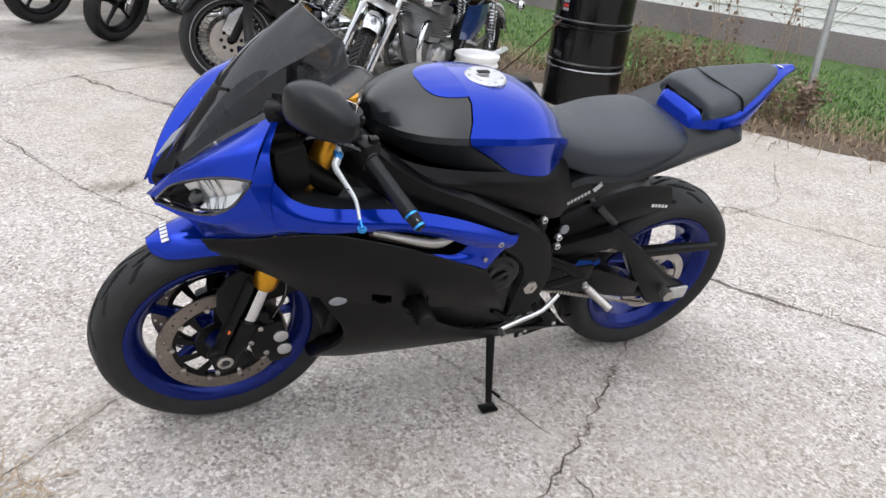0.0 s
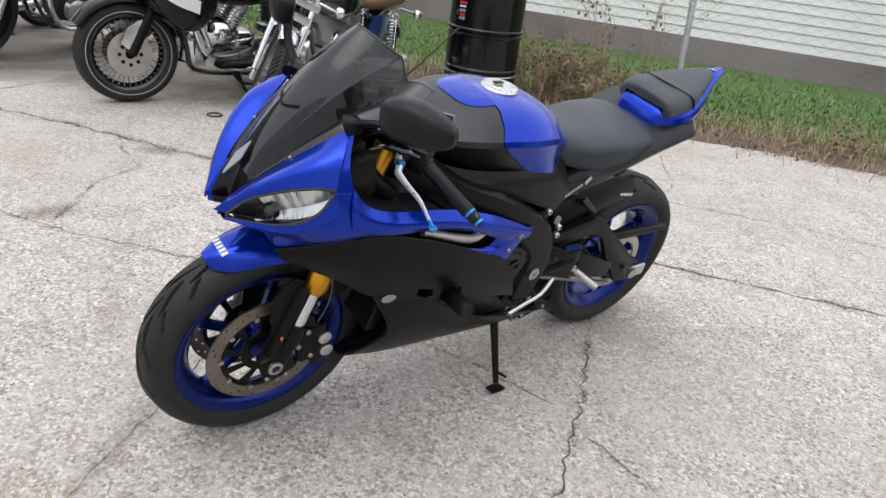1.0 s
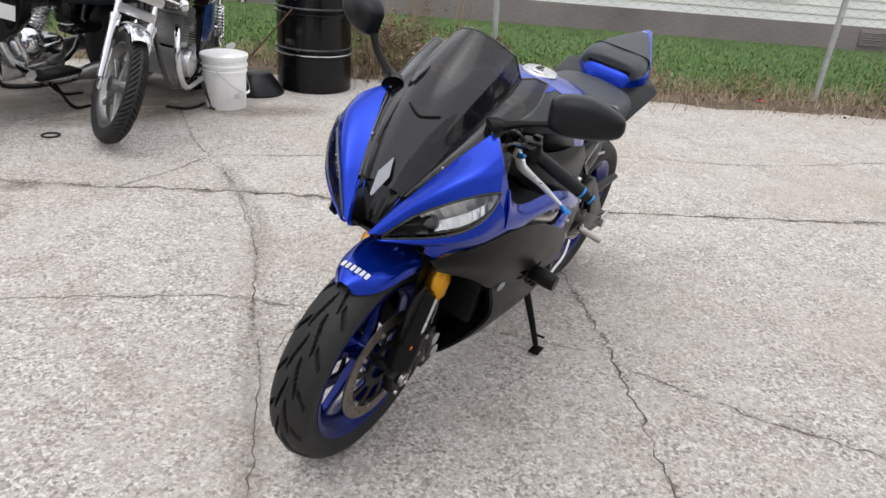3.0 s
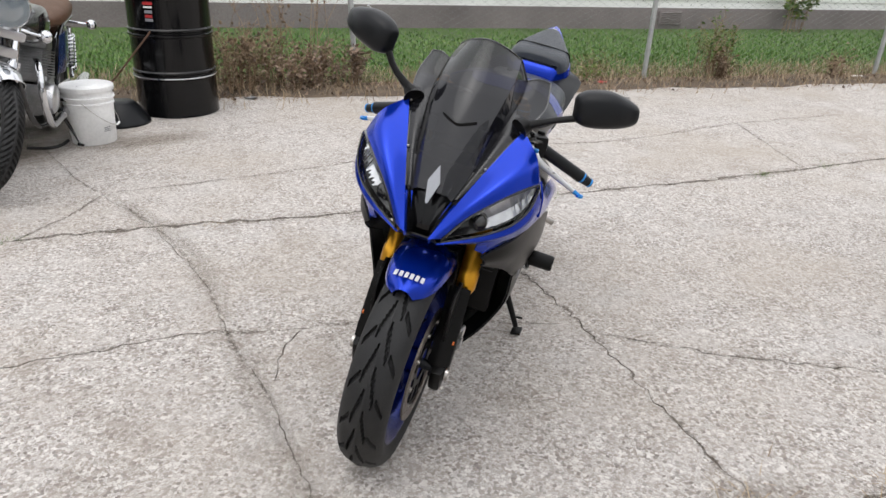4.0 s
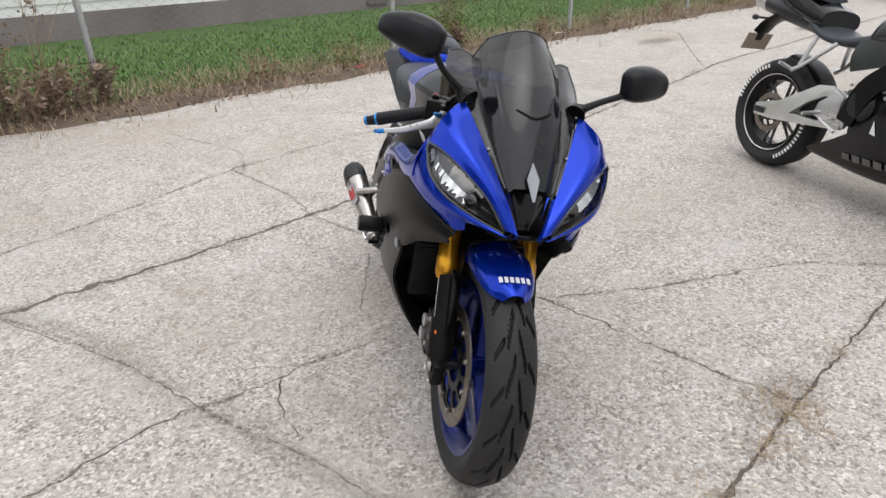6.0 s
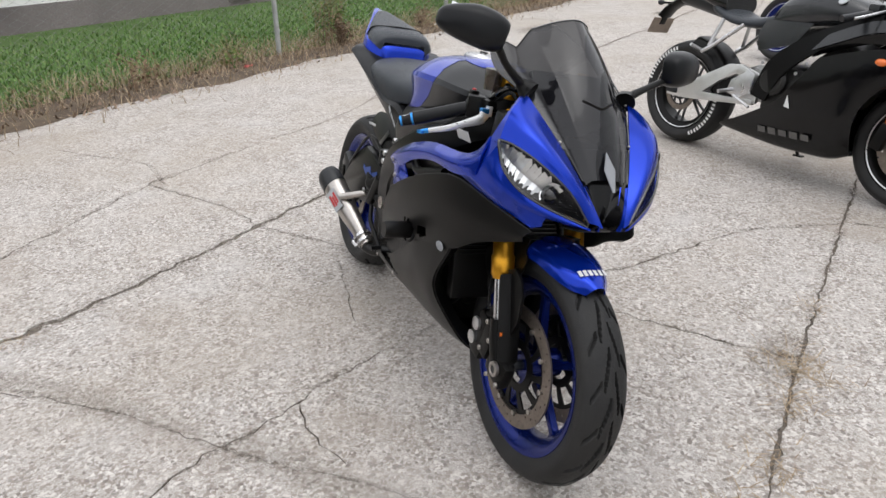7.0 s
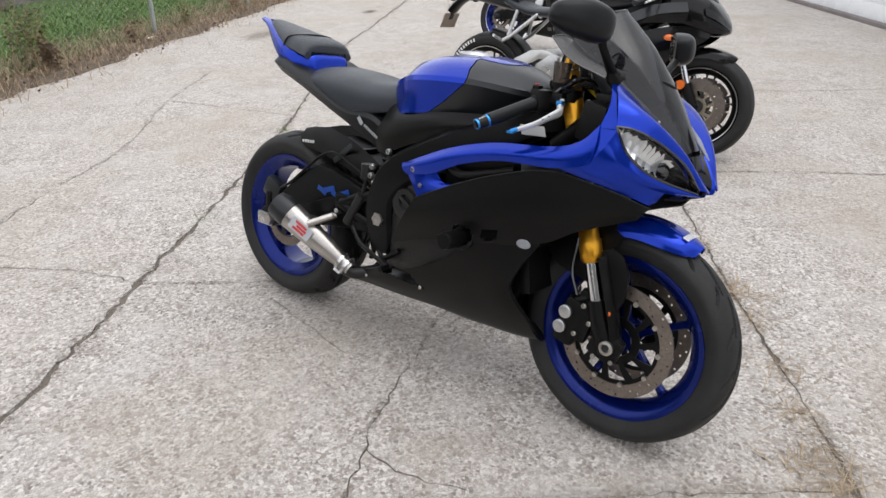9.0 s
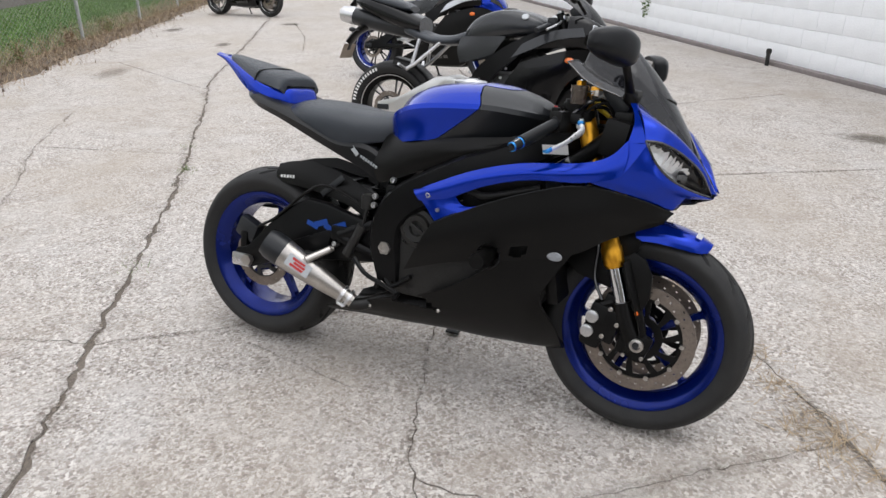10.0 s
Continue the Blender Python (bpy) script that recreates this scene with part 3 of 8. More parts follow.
# ---- wheels, shared by the sport motorcycles ----
def tyre(R, width, bead, cuts=None, n=240, m=26):
    """A tyre about the y axis, with its tread cut in where cuts(angle, v) is above 0."""
    h = width / 2
    prof = cr([(bead - 0.004, h * 0.62), (bead + 0.004, h * 0.80), (bead + (R - bead) * 0.40, h * 0.99), (bead + (R - bead) * 0.64, h * 0.93), (bead + (R - bead) * 0.86, h * 0.62), (R, 0.0)], 14 if n > 300 else 8)
    prof = np.concatenate([prof, prof[::-1][1:] * (1, -1)])
    P = np.zeros((len(prof), n, 3))
    for k in range(n):
        a = 2 * math.pi * k / n
        for i, (r, y) in enumerate(prof):
            if cuts and r > bead + (R - bead) * 0.66:
                r -= 0.010 * max(0.0, min(1.0, cuts(a, y / h) / 0.02))
            P[i, k] = r * math.cos(a), y, r * math.sin(a)
    V, F = grid(P, True)
    return V, F


def sport_tread(side):
    """Slanting tread cuts in pairs, as on a sport tyre."""
    def cuts(a, v):
        turns = a / (2 * math.pi) * 17
        u, s = turns - math.floor(turns), abs(v)
        shift = 0.5 if v < 0 else 0.0
        u = (u + shift) % 1.0
        w = 0.0
        if 0.08 < s < 0.36:
            w = max(w, 0.15 - abs((u - 2.6 * (s - 0.08) * side) % 1.0 - 0.2))
        if 0.44 < s < 0.80:
            w = max(w, 0.085 - abs((u - 1.0 * (s - 0.44) * side) % 1.0 - 0.6))
        return w
    return cuts


def rim(R, width, n=72):
    """The barrel of a cast wheel."""
    h = width / 2
    half = [(R + 0.006, h), (R + 0.008, h - 0.004), (R - 0.002, h - 0.012), (R - 0.012, h - 0.022), (R - 0.022, h - 0.034), (R - 0.027, 0.0)]
    prof = half + [(r, -y) for r, y in half[::-1][1:]]
    prof += [(R - 0.004, -h + 0.001), (R - 0.016, -h + 0.010), (R - 0.036, -h + 0.03), (R - 0.040, 0.0), (R - 0.036, h - 0.03), (R - 0.016, h - 0.010), (R - 0.004, h - 0.001)]
    return ring(prof, n)


def spoke(R, wide, deep, hub, angle):
    """One tapered cast spoke at an angle."""
    ringp = ((1, 0.7), (0.7, 1), (-0.7, 1), (-1, 0.7), (-1, -0.7), (-0.7, -1), (0.7, -1), (1, -0.7))
    shape = loft([[(r, y * d / 2, z * w / 2) for y, z in ringp]
                  for r, w, d in ((hub * 0.8, wide * 1.5, deep * 1.2), (hub + 0.03, wide, deep), (R * 0.75, wide * 0.8, deep * 0.8), (R - 0.038, wide * 1.3, deep), (R - 0.03, wide * 1.6, deep))], 1, 3)
    return moved(shape, Matrix.Rotation(-angle, 4, "Y"))


def cast_wheel(name, m, R, count, wide, deep, hub, hub_w, start, paint, parent, label, twin=False):
    """A hub with its spokes as parts."""
    wheel = part(name, moved(ring([(hub, hub_w / 2), (hub, -hub_w / 2), (0.012, -hub_w / 2), (0.012, hub_w / 2)], 32), m), paint, parent, label)
    for k in range(count):
        for off in ((-0.13, 0.13) if twin else (0.0,)):
            part("spoke", moved(spoke(R, wide, deep, hub, start + 2 * math.pi * k / count + off), m), paint, wheel)
    return wheel


def drilled_disc(ro, ri, t, y, n=150, rows=7):
    """A brake disc with a pattern of holes through it."""
    P = np.zeros((rows + 1, n, 3))
    for i in range(rows + 1):
        for k in range(n):
            a, r = 2 * math.pi * k / n, ri + (ro - ri) * i / rows
            P[i, k] = r * math.cos(a), y, r * math.sin(a)
    V, F = grid(P, True)
    keep = []
    for j, f in enumerate(F):
        i, k = divmod(j, n)
        hole = (i == 1 and k % 10 == 0) or (i == 3 and k % 10 == 4) or (i == 5 and k % 10 == 7)
        if not hole:
            keep.append(f)
    return thick((V, keep), t)


def bobbin(r, a, y, size):
    return lathe([(0, y - 0.004), (size, y - 0.004), (size, y + 0.004), (0, y + 0.004)], 10, "y", (r * math.cos(a), 0, r * math.sin(a)))


def carrier(y, r0, r1, arms, t=0.005):
    """The dark plate that holds a disc, with an opening between each pair of arms."""
    n, rows = arms * 10, 7
    P = np.zeros((rows + 1, n, 3))
    for i in range(rows + 1):
        for k in range(n):
            a, r = 2 * math.pi * (k + 0.5 * i) / n, r0 * 0.72 + (r1 - r0 * 0.72) * i / rows
            P[i, k] = r * math.cos(a), y, r * math.sin(a)
    V, F = grid(P, True)
    keep = [f for j, f in enumerate(F) if not (2 <= j // n <= 5 and 2 <= (j % n) % 10 <= 8)]
    return thick((V, keep), t if y > 0 else -t)


def bolt(p, r=0.008, out=1, length=0.006):
    """A socket-headed bolt facing sideways."""
    x, y, z = p
    return lathe([(0.0, 0), (r, 0), (r, out * length * 0.8), (r * 0.85, out * length), (r * 0.5, out * length), (r * 0.45, out * length * 0.4), (0, out * length * 0.4)], 10, "y", p)


def mark(w, h, x, y, z, turn=(0, 0, 0)):
    """A thin printed bar or badge that stands off its panel by a hair."""
    return moved(box((w, 0.0012, h), (0, 0, 0)), pose(x, y, z, *turn))


def lettering(x0, x1, y, z, h, count, m, slope=0.0):
    """Bars in place of writing."""
    w = (x1 - x0) / count
    return join(*[moved(box((abs(w) * 0.68, 0.0012, h * (1 if k % 3 else 0.9))), m @ pose(x0 + w * (k + 0.5), y, z + slope * (x0 + w * (k + 0.5)), 0, 0, 0)) for k in range(count)])


# ---- the blue and black sport motorcycle ----
def drawn_in(shape):
    """Rear chassis parts drawn forward to the rear axle."""
    return [(x + 0.065 * max(0.0, min(1.0, 1 - x / 0.58)), y, z) for x, y, z in shape[0]], shape[1]


AX, RX, RW, FW = 1.376, 0.065, 0.307, 0.297


def blue_sport_motorcycle():
    bike = thing("sport_motorcycle", "blue and satin-black sport motorcycle leaning on its side stand", "motorcycle", pose(0.6646, 2.1247, 0.0, -10.8, 0, 206.9))

    # front wheel
    at_front = Matrix.Translation((AX, 0, FW))
    wheel = cast_wheel("front_wheel", at_front, 0.216, 5, 0.024, 0.026, 0.036, 0.10, 0.5, WHEEL_BLUE, bike, "blue five-spoke cast wheel")
    part("tyre", moved(tyre(FW, 0.120, 0.222, sport_tread(-1), 700), at_front), RUBBER, wheel, "black sport tyre with slanting tread cuts", 32)
    part("rim", moved(rim(0.218, 0.098), at_front), WHEEL_BLUE, wheel)
    for s in (1, -1):
        part("brake_disc", moved(drilled_disc(0.155, 0.120, 0.005 * s, 0.066 * s), at_front), DISC, wheel, "worn drilled brake disc")
        part("disc_carrier", moved(carrier(0.062 * s, 0.062, 0.120, 10), at_front), MATT, wheel)
        for k in range(10):
            part("disc_bobbin", moved(bobbin(0.119, 2 * math.pi * k / 10, 0.067 * s, 0.0065), at_front), STEEL, wheel)
    part("axle", lathe([(0.0, -0.135), (0.014, -0.135), (0.014, 0.135), (0.0, 0.135)], 16, "y", (AX, 0, FW)), DARKGREY, wheel)

    # rear wheel
    at_rear = Matrix.Translation((RX, 0, RW))
    wheel = cast_wheel("rear_wheel", at_rear, 0.216, 5, 0.028, 0.034, 0.055, 0.15, 0.2, WHEEL_BLUE, bike, "blue five-spoke cast wheel")
    part("tyre", moved(tyre(RW, 0.180, 0.222, sport_tread(1), 620), at_rear), RUBBER, wheel, "wide black sport tyre", 32)
    part("rim", moved(rim(0.218, 0.150), at_rear), WHEEL_BLUE, wheel)
    part("brake_disc", moved(drilled_disc(0.110, 0.078, -0.005, -0.085, 110, 6), at_rear), DISC, wheel)
    part("disc_carrier", moved(carrier(-0.083, 0.05, 0.080, 6), at_rear), DARKGREY, wheel)
    part("sprocket", moved(join(ring([(0.112, 0.083), (0.112, 0.090), (0.085, 0.090), (0.085, 0.083)], 45), carrier(0.087, 0.06, 0.088, 5, 0.004)), at_rear), STEEL, wheel)
    part("axle", lathe([(0, -0.15), (0.017, -0.15), (0.017, 0.15), (0, 0.15)], 6, "y", (RX, 0, RW)), ALLOY, wheel)

    # fork
    for s in (1, -1):
        top, mid, low = Vector((1.138, 0.103 * s, 0.955)), Vector((1.288, 0.103 * s, 0.508)), Vector((1.333, 0.103 * s, 0.375))
        d = (mid - top).normalized()
        leg = part("fork_leg", tube([top, top.lerp(mid, 0.9), top.lerp(mid, 0.91), mid, mid + d * 0.012], [0.026, 0.026, 0.0295, 0.0295, 0.024], 20), GOLD, bike, "gold anodised upper fork tube")
        part("stanchion", tube([mid, low], 0.0205, 20), CHROME, leg, "chromed fork stanchion")
        part("axle_bracket", join(tube([low - d * 0.03, low + d * 0.02, Vector((1.36, 0.105 * s, 0.32)), Vector((1.378, 0.107 * s, 0.275))], [0.027, 0.029, 0.028, 0.026], 14),
                                  box((0.085, 0.034, 0.075), (1.372, 0.108 * s, 0.292), 0.012, (0, 18, 0)), box((0.085, 0.028, 0.06), (1.315, 0.10 * s, 0.385), 0.01, (0, 15, 0))), MATT, leg)
        part("axle_nut", join(lathe([(0.0, 0.0), (0.019, 0.0), (0.019, 0.008 * s), (0.012, 0.010 * s), (0.010, 0.003 * s), (0.0, 0.003 * s)], 18, "y", (1.383, 0.128 * s, 0.297)), bolt((1.35, 0.127 * s, 0.262), 0.006, s), bolt((1.40, 0.127 * s, 0.262), 0.006, s)), STEEL, leg)
        part("fork_cap", join(lathe([(0.0, 0.03), (0.011, 0.03), (0.013, 0.018), (0.023, 0.016), (0.0255, 0.0), (0.0, 0.0)], 20, "z", top)), GOLD, leg)
        part("bar_clamp", ring([(0.036, -0.045), (0.036, -0.02), (0.026, -0.02), (0.026, -0.045)], 20, "z", top), MATT, leg)
        part("cap_ring", lathe([(0, 0.001), (0.0268, 0.001), (0.0268, 0.006), (0, 0.006)], 20, "z", top), ALLOY, leg)
        part("fork_guard", skin([[(1.325, 0.074 * s, 0.522), (1.328, 0.100 * s, 0.526), (1.315, 0.126 * s, 0.518)], [(1.340, 0.074 * s, 0.47), (1.346, 0.100 * s, 0.475), (1.332, 0.128 * s, 0.47)], [(1.372, 0.076 * s, 0.385), (1.378, 0.100 * s, 0.385), (1.366, 0.130 * s, 0.385)], [(1.395, 0.080 * s, 0.32), (1.400, 0.104 * s, 0.315), (1.388, 0.130 * s, 0.32)]], 3, 0.003 * s), MATT, leg, "black fork guard")
        part("guard_leg", plate([(1.306, 0.526), (1.340, 0.546), (1.372, 0.530), (1.394, 0.490), (1.396, 0.430), (1.380, 0.385), (1.352, 0.372), (1.334, 0.400), (1.318, 0.470)], 0.096 * s, 0.104 * s, 0.002), MATT, leg, "black plastic mudguard leg")
        cal = part("brake_caliper", join(box((0.062, 0.05, 0.135), (1.262, 0.098 * s, 0.325), 0.016, (0, 14, 0)), box((0.05, 0.03, 0.10), (1.30, 0.108 * s, 0.33), 0.01, (0, 14, 0)), tube([(1.30, 0.105 * s, 0.40), (1.27, 0.106 * s, 0.385)], 0.012, 8)), MATT, bike, "black radial brake caliper")
        for x, z in ((1.252, 0.352), (1.242, 0.308)):
            part("piston_cap", lathe([(0, 0), (0.018, 0), (0.018, 0.007 * s), (0.013, 0.009 * s), (0, 0.009 * s)], 18, "y", (x, 0.123 * s, z)), ALLOY, cal, "bright round caliper piston cap")
        for x, z in ((1.30, 0.382), (1.285, 0.30), (1.322, 0.34)):
            part("caliper_bolt", bolt((x, 0.122 * s, z), 0.007, s), STEEL, cal)
        part("reflector", lathe([(0, 0), (0.0055, 0), (0.0055, 0.004 * s), (0, 0.004 * s)], 12, "y", (1.370, 0.124 * s, 0.385)), AMBER, leg, "small amber reflector")
        part("brake_line", tube([(1.27, 0.11 * s, 0.40), (1.24, 0.10 * s, 0.46), (1.235, 0.085 * s, 0.56), (1.20, 0.06 * s, 0.66)], 0.0045, 6, 5), GLOSS, bike)

    # front mudguard: blue nose, black sides to the fork
    def arc(a, r, y):
        return AX + r * math.sin(radians(a)), y, FW + r * math.cos(radians(a))
    rows = []
    for a, w, lift in ((28, 0.026, 0.012), (22, 0.051, 0.014), (13, 0.066, 0.016), (2, 0.072, 0.018), (-9, 0.074, 0.020)):
        rows.append([arc(a, r, y) for y, r in ((-w, FW + lift - 0.038 * w / 0.075), (-w * 0.9, FW + lift - 0.012), (-w * 0.5, FW + lift + 0.006), (0, FW + lift + 0.010), (w * 0.5, FW + lift + 0.006), (w * 0.9, FW + lift - 0.012), (w, FW + lift - 0.038 * w / 0.075))])
    guard = part("front_mudguard", skin(rows, 4, -0.003), BLUE, bike, "glossy blue front mudguard nose")
    for s in (1, -1):
        rows = [[arc(a, FW + 0.024, 0.070 * s), arc(a, FW - 0.005, 0.079 * s), arc(a2, FW - lo * 0.5, 0.083 * s), arc(a2, FW - lo, 0.084 * s)] for a, a2, lo in ((-9, -6, 0.03), (-18, -14, 0.10), (-27, -24, 0.155), (-38, -36, 0.13), (-50, -50, 0.05))]
        part("side_panel", thick(skin(rows, 3, 0), 0.003 * s), MATT, guard, "satin black mudguard side")
    rows = [[arc(a, FW + 0.026, y) for y in (-0.07, -0.04, 0, 0.04, 0.07)] for a in (-8, -20, -34, -48, -60)]
    part("rear_section", skin(rows, 3, 0.003), MATT, guard)
    m = Matrix.Translation((AX, 0, FW)) @ Matrix.Rotation(radians(20.5), 4, "Y")
    part("lettering", join(*[moved(box((0.016, 0.0085, 0.0014)), m @ pose(0, y, FW + 0.0285 - 1.9 * y * y, -20 * y / 0.05, 0, 0)) for y in np.linspace(-0.033, 0.033, 6)]), WHITE, guard, "white lettering bars")

    # nose fairing, left and right: inner edge, edges of the lamp, lower edge
    inner = [(1.288, 0.142, 0.948), (1.338, 0.119, 0.908), (1.397, 0.092, 0.857), (1.455, 0.063, 0.798), (1.518, 0.027, 0.719)]
    lampt = [(1.343, 0.216, 0.853), (1.378, 0.196, 0.850), (1.424, 0.154, 0.826), (1.472, 0.098, 0.780), (1.500, 0.056, 0.724)]
    lampb = [(1.348, 0.219, 0.845), (1.375, 0.212, 0.800), (1.410, 0.184, 0.764), (1.450, 0.132, 0.738), (1.500, 0.054, 0.714)]
    lower = [(1.298, 0.231, 0.758), (1.350, 0.215, 0.742), (1.400, 0.182, 0.728), (1.448, 0.127, 0.714), (1.504, 0.045, 0.706)]
    mid = [tuple((np.array(a) + np.array(b)) / 2 + np.array(o)) for a, b, o in zip(inner, lampt, [(0.008, 0.012, 0.008), (0.013, 0.014, 0.012), (0.013, 0.012, 0.012), (0.009, 0.007, 0.008), (0.003, 0.001, 0.002)])]
    lowmid = [tuple((np.array(a) + np.array(b)) / 2 + np.array((0.003, 0.006, 0.0))) for a, b in zip(lampb, lower)]
    cowl_l = skin([inner, mid, lampt], 6, 0.004)
    under_l = skin([lampb, lowmid, lower], 6, 0.004)
    back_l = skin([[(1.288, 0.142, 0.948), (1.318, 0.187, 0.905), (1.343, 0.216, 0.853), (1.348, 0.219, 0.845), (1.325, 0.228, 0.800), (1.298, 0.231, 0.758)],
                   [(1.279, 0.146, 0.944), (1.305, 0.189, 0.900), (1.302, 0.213, 0.850), (1.300, 0.217, 0.838), (1.288, 0.226, 0.798), (1.280, 0.231, 0.756)]], 4, 0.004)
    jowl_l = skin([[(1.300, 0.231, 0.759), (1.350, 0.215, 0.742), (1.400, 0.182, 0.728), (1.432, 0.147, 0.718), (1.448, 0.127, 0.714)],
                   [(1.262, 0.236, 0.748), (1.340, 0.212, 0.728), (1.392, 0.176, 0.714), (1.424, 0.146, 0.704), (1.440, 0.126, 0.703)],
                   [(1.225, 0.231, 0.734), (1.330, 0.200, 0.710), (1.385, 0.164, 0.692), (1.418, 0.142, 0.682), (1.432, 0.122, 0.688)]], 4, 0.004)
    for turned in (lambda g: g, mirrored):
        cowl = part("nose_fairing", turned(flipped(cowl_l)), BLUE, bike, "glossy blue nose fairing")
        part("lower_edge", turned(flipped(under_l)), BLUE, cowl)
        part("rear_flank", turned(flipped(back_l)), BLUE, cowl)
        part("lower_flank", turned(flipped(jowl_l)), BLUE, cowl)
    # crease between the fairing's upper face and its flank
    cheek = skin([[(1.514, 0.036, 0.724), (1.495, 0.030, 0.706)], [(1.504, 0.045, 0.706), (1.47, 0.040, 0.694)]], 2, 0.003)
    part("chin", flipped(cheek), MATT, bike)
    part("chin", mirrored(flipped(cheek)), MATT, bike)
    # headlamps
    for s in (1, -1):
        def side(P):
            return [(x, y * s, z) for x, y, z in P]
        def inset(P, d):
            return [(x - d, y * s - 0.3 * d * s, z) for x, y, z in P]
        sheet = skin([side(lampt), [tuple((np.array(a) + np.array(b)) / 2 + np.array((0.006, 0.010 * s, 0.004))) for a, b in zip(side(lampt), side(lampb))], side(lampb)], 6, 0)
        lamp = part("headlamp", thick(skin([inset(lampt, 0.020), [tuple((np.array(a) + np.array(b)) / 2 - np.array((0.016, 0.004 * s, 0))) for a, b in zip(inset(lampt, 0.022), inset(lampb, 0.022))], inset(lampb, 0.020)], 5, 0), 0.002), LAMPBLACK, bike, "headlamp behind a clear lens")
        part("lens", sheet, LENS, lamp, "clear lens")
        edge_t, edge_b = cr(side(lampt), 4), cr(side(lampb), 4)
        loop = [*edge_t, *edge_b[::-1], edge_t[0]]
        part("gasket", tube(loop, 0.0032, 6), GLOSS, lamp)
        # faceted bright reflector in the outer half, dark projector in the inner half
        flutes = []
        for k in range(17):
            u0, u1 = 0.03 + 0.042 * k, 0.03 + 0.042 * (k + 1.0)
            def on(u, v, dep):
                e, f = cr(inset(lampt, 0.013), 8), cr(inset(lampb, 0.013), 8)
                i = min(u * (len(e) - 1), len(e) - 1.001)
                j = int(i)
                a, b = e[j] + (e[j + 1] - e[j]) * (i - j), f[j] + (f[j + 1] - f[j]) * (i - j)
                return tuple(a + (b - a) * v - np.array((dep, dep * 0.4 * s, 0)))
            dep = 0.006 + 0.0014 * (k % 2) + 0.002 * (k // 5 % 2)
            flutes.append(grid(np.array([[on(u0, 0.07, dep), on(u0, 0.35, dep + 0.006), on(u0, 0.62, dep + 0.011), on(u0, 0.93, dep)], [on(u1, 0.07, 0.016 - dep), on(u1, 0.35, 0.021 - dep), on(u1, 0.62, 0.024 - dep), on(u1, 0.93, 0.016 - dep)]])))
        part("reflector", thick(join(*flutes), 0.001), REFLECTOR, lamp, "faceted bright reflector", 5)
        part("projector", moved(lathe([(0.0, 0.012), (0.014, 0.008), (0.020, 0.0), (0.023, 0.0), (0.023, -0.012), (0.0, -0.012)], 20, "x"), Matrix.Translation((1.432, 0.112 * s, 0.758))), GLOSS, lamp)

    # black centre panel and air intake under the screen
    centre = [[(x - 0.003, -y, z), (x - 0.010 - d, -y * 0.62, z - 0.3 * d), (x - 0.012 - d, 0, z - 0.3 * d), (x - 0.010 - d, y * 0.62, z - 0.3 * d), (x - 0.003, y, z)] for x, y, z, d in ((1.40, 0.091, 0.852, 0.0), (1.432, 0.074, 0.820, 0.004), (1.458, 0.057, 0.790, 0.010), (1.484, 0.044, 0.760, 0.020), (1.504, 0.031, 0.728, 0.030), (1.500, 0.028, 0.704, 0.036))]
    part("centre_panel", skin(centre, 4, 0.004), BLACKPAINT, bike, "black centre panel over the air intake")
    for s in (1, -1):
        wall = [[(x + 0.001, 1.02 * y * s, z + 0.001), (x - 0.003 - 0.25 * d, y * 0.9 * s, z + 0.001 - 0.1 * d), (x - 0.004 - 0.5 * d, y * 0.79 * s, z + 0.002 - 0.15 * d)] for x, y, z, d in ((1.460, 0.057, 0.790, 0.010), (1.486, 0.044, 0.760, 0.020), (1.508, 0.031, 0.728, 0.030), (1.508, 0.028, 0.706, 0.034))]
        part("channel_wall", skin(wall, 3, 0.002 * s), BLUE, bike, "blue inner wall of the nose channel")
    lip = [[(1.474, y, 0.704) for y in (-0.030, 0, 0.030)], [(1.462, y, 0.692) for y in (-0.042, 0, 0.042)], [(1.43, y, 0.690) for y in (-0.07, 0, 0.07)]]
    part("intake_lip", skin(lip, 4, 0.004), MATT, bike)
    part("nose_badge", moved(plate([(0, 0.045), (0.0145, 0.004), (0.003, -0.046), (0, -0.048), (-0.003, -0.046), (-0.0145, 0.004)], -0.001, 0.001), Matrix.Translation((1.4605, 0, 0.826)) @ Matrix.Rotation(radians(90), 4, "Z") @ Matrix.Rotation(radians(-39), 4, "X")), EMBLEM, bike, "plain silver diamond badge")

    # screen: a tall smoked bubble with side wings
    rows = []
    for c, b, v, e in (((1.458, 0.806), (1.454, 0.036, 0.803), (1.452, 0.050, 0.799), (1.449, 0.064, 0.796)), ((1.412, 0.884), (1.398, 0.056, 0.876), (1.392, 0.074, 0.862), (1.390, 0.094, 0.858)),
                       ((1.362, 0.958), (1.340, 0.072, 0.942), (1.328, 0.090, 0.918), (1.330, 0.119, 0.908)), ((1.310, 1.022), (1.275, 0.083, 1.000), (1.262, 0.102, 0.970), (1.262, 0.144, 0.948)),
                       ((1.256, 1.074), (1.208, 0.085, 1.040), (1.192, 0.106, 1.002), (1.172, 0.166, 0.982)), ((1.214, 1.110), (1.150, 0.079, 1.070), (1.140, 0.104, 1.034), (1.108, 0.156, 1.030))):
        v, e = np.array(v) - (0, 0.004, 0.005), np.array(e)
        half = [(c[0], 0.0, c[1])] + [(c[0] * (1 - k) + b[0] * k, b[1] * u, c[1] * (1 - k) + b[2] * k) for u, k in ((0.55, 0.30), (0.93, 0.82), (1.0, 1.0))]
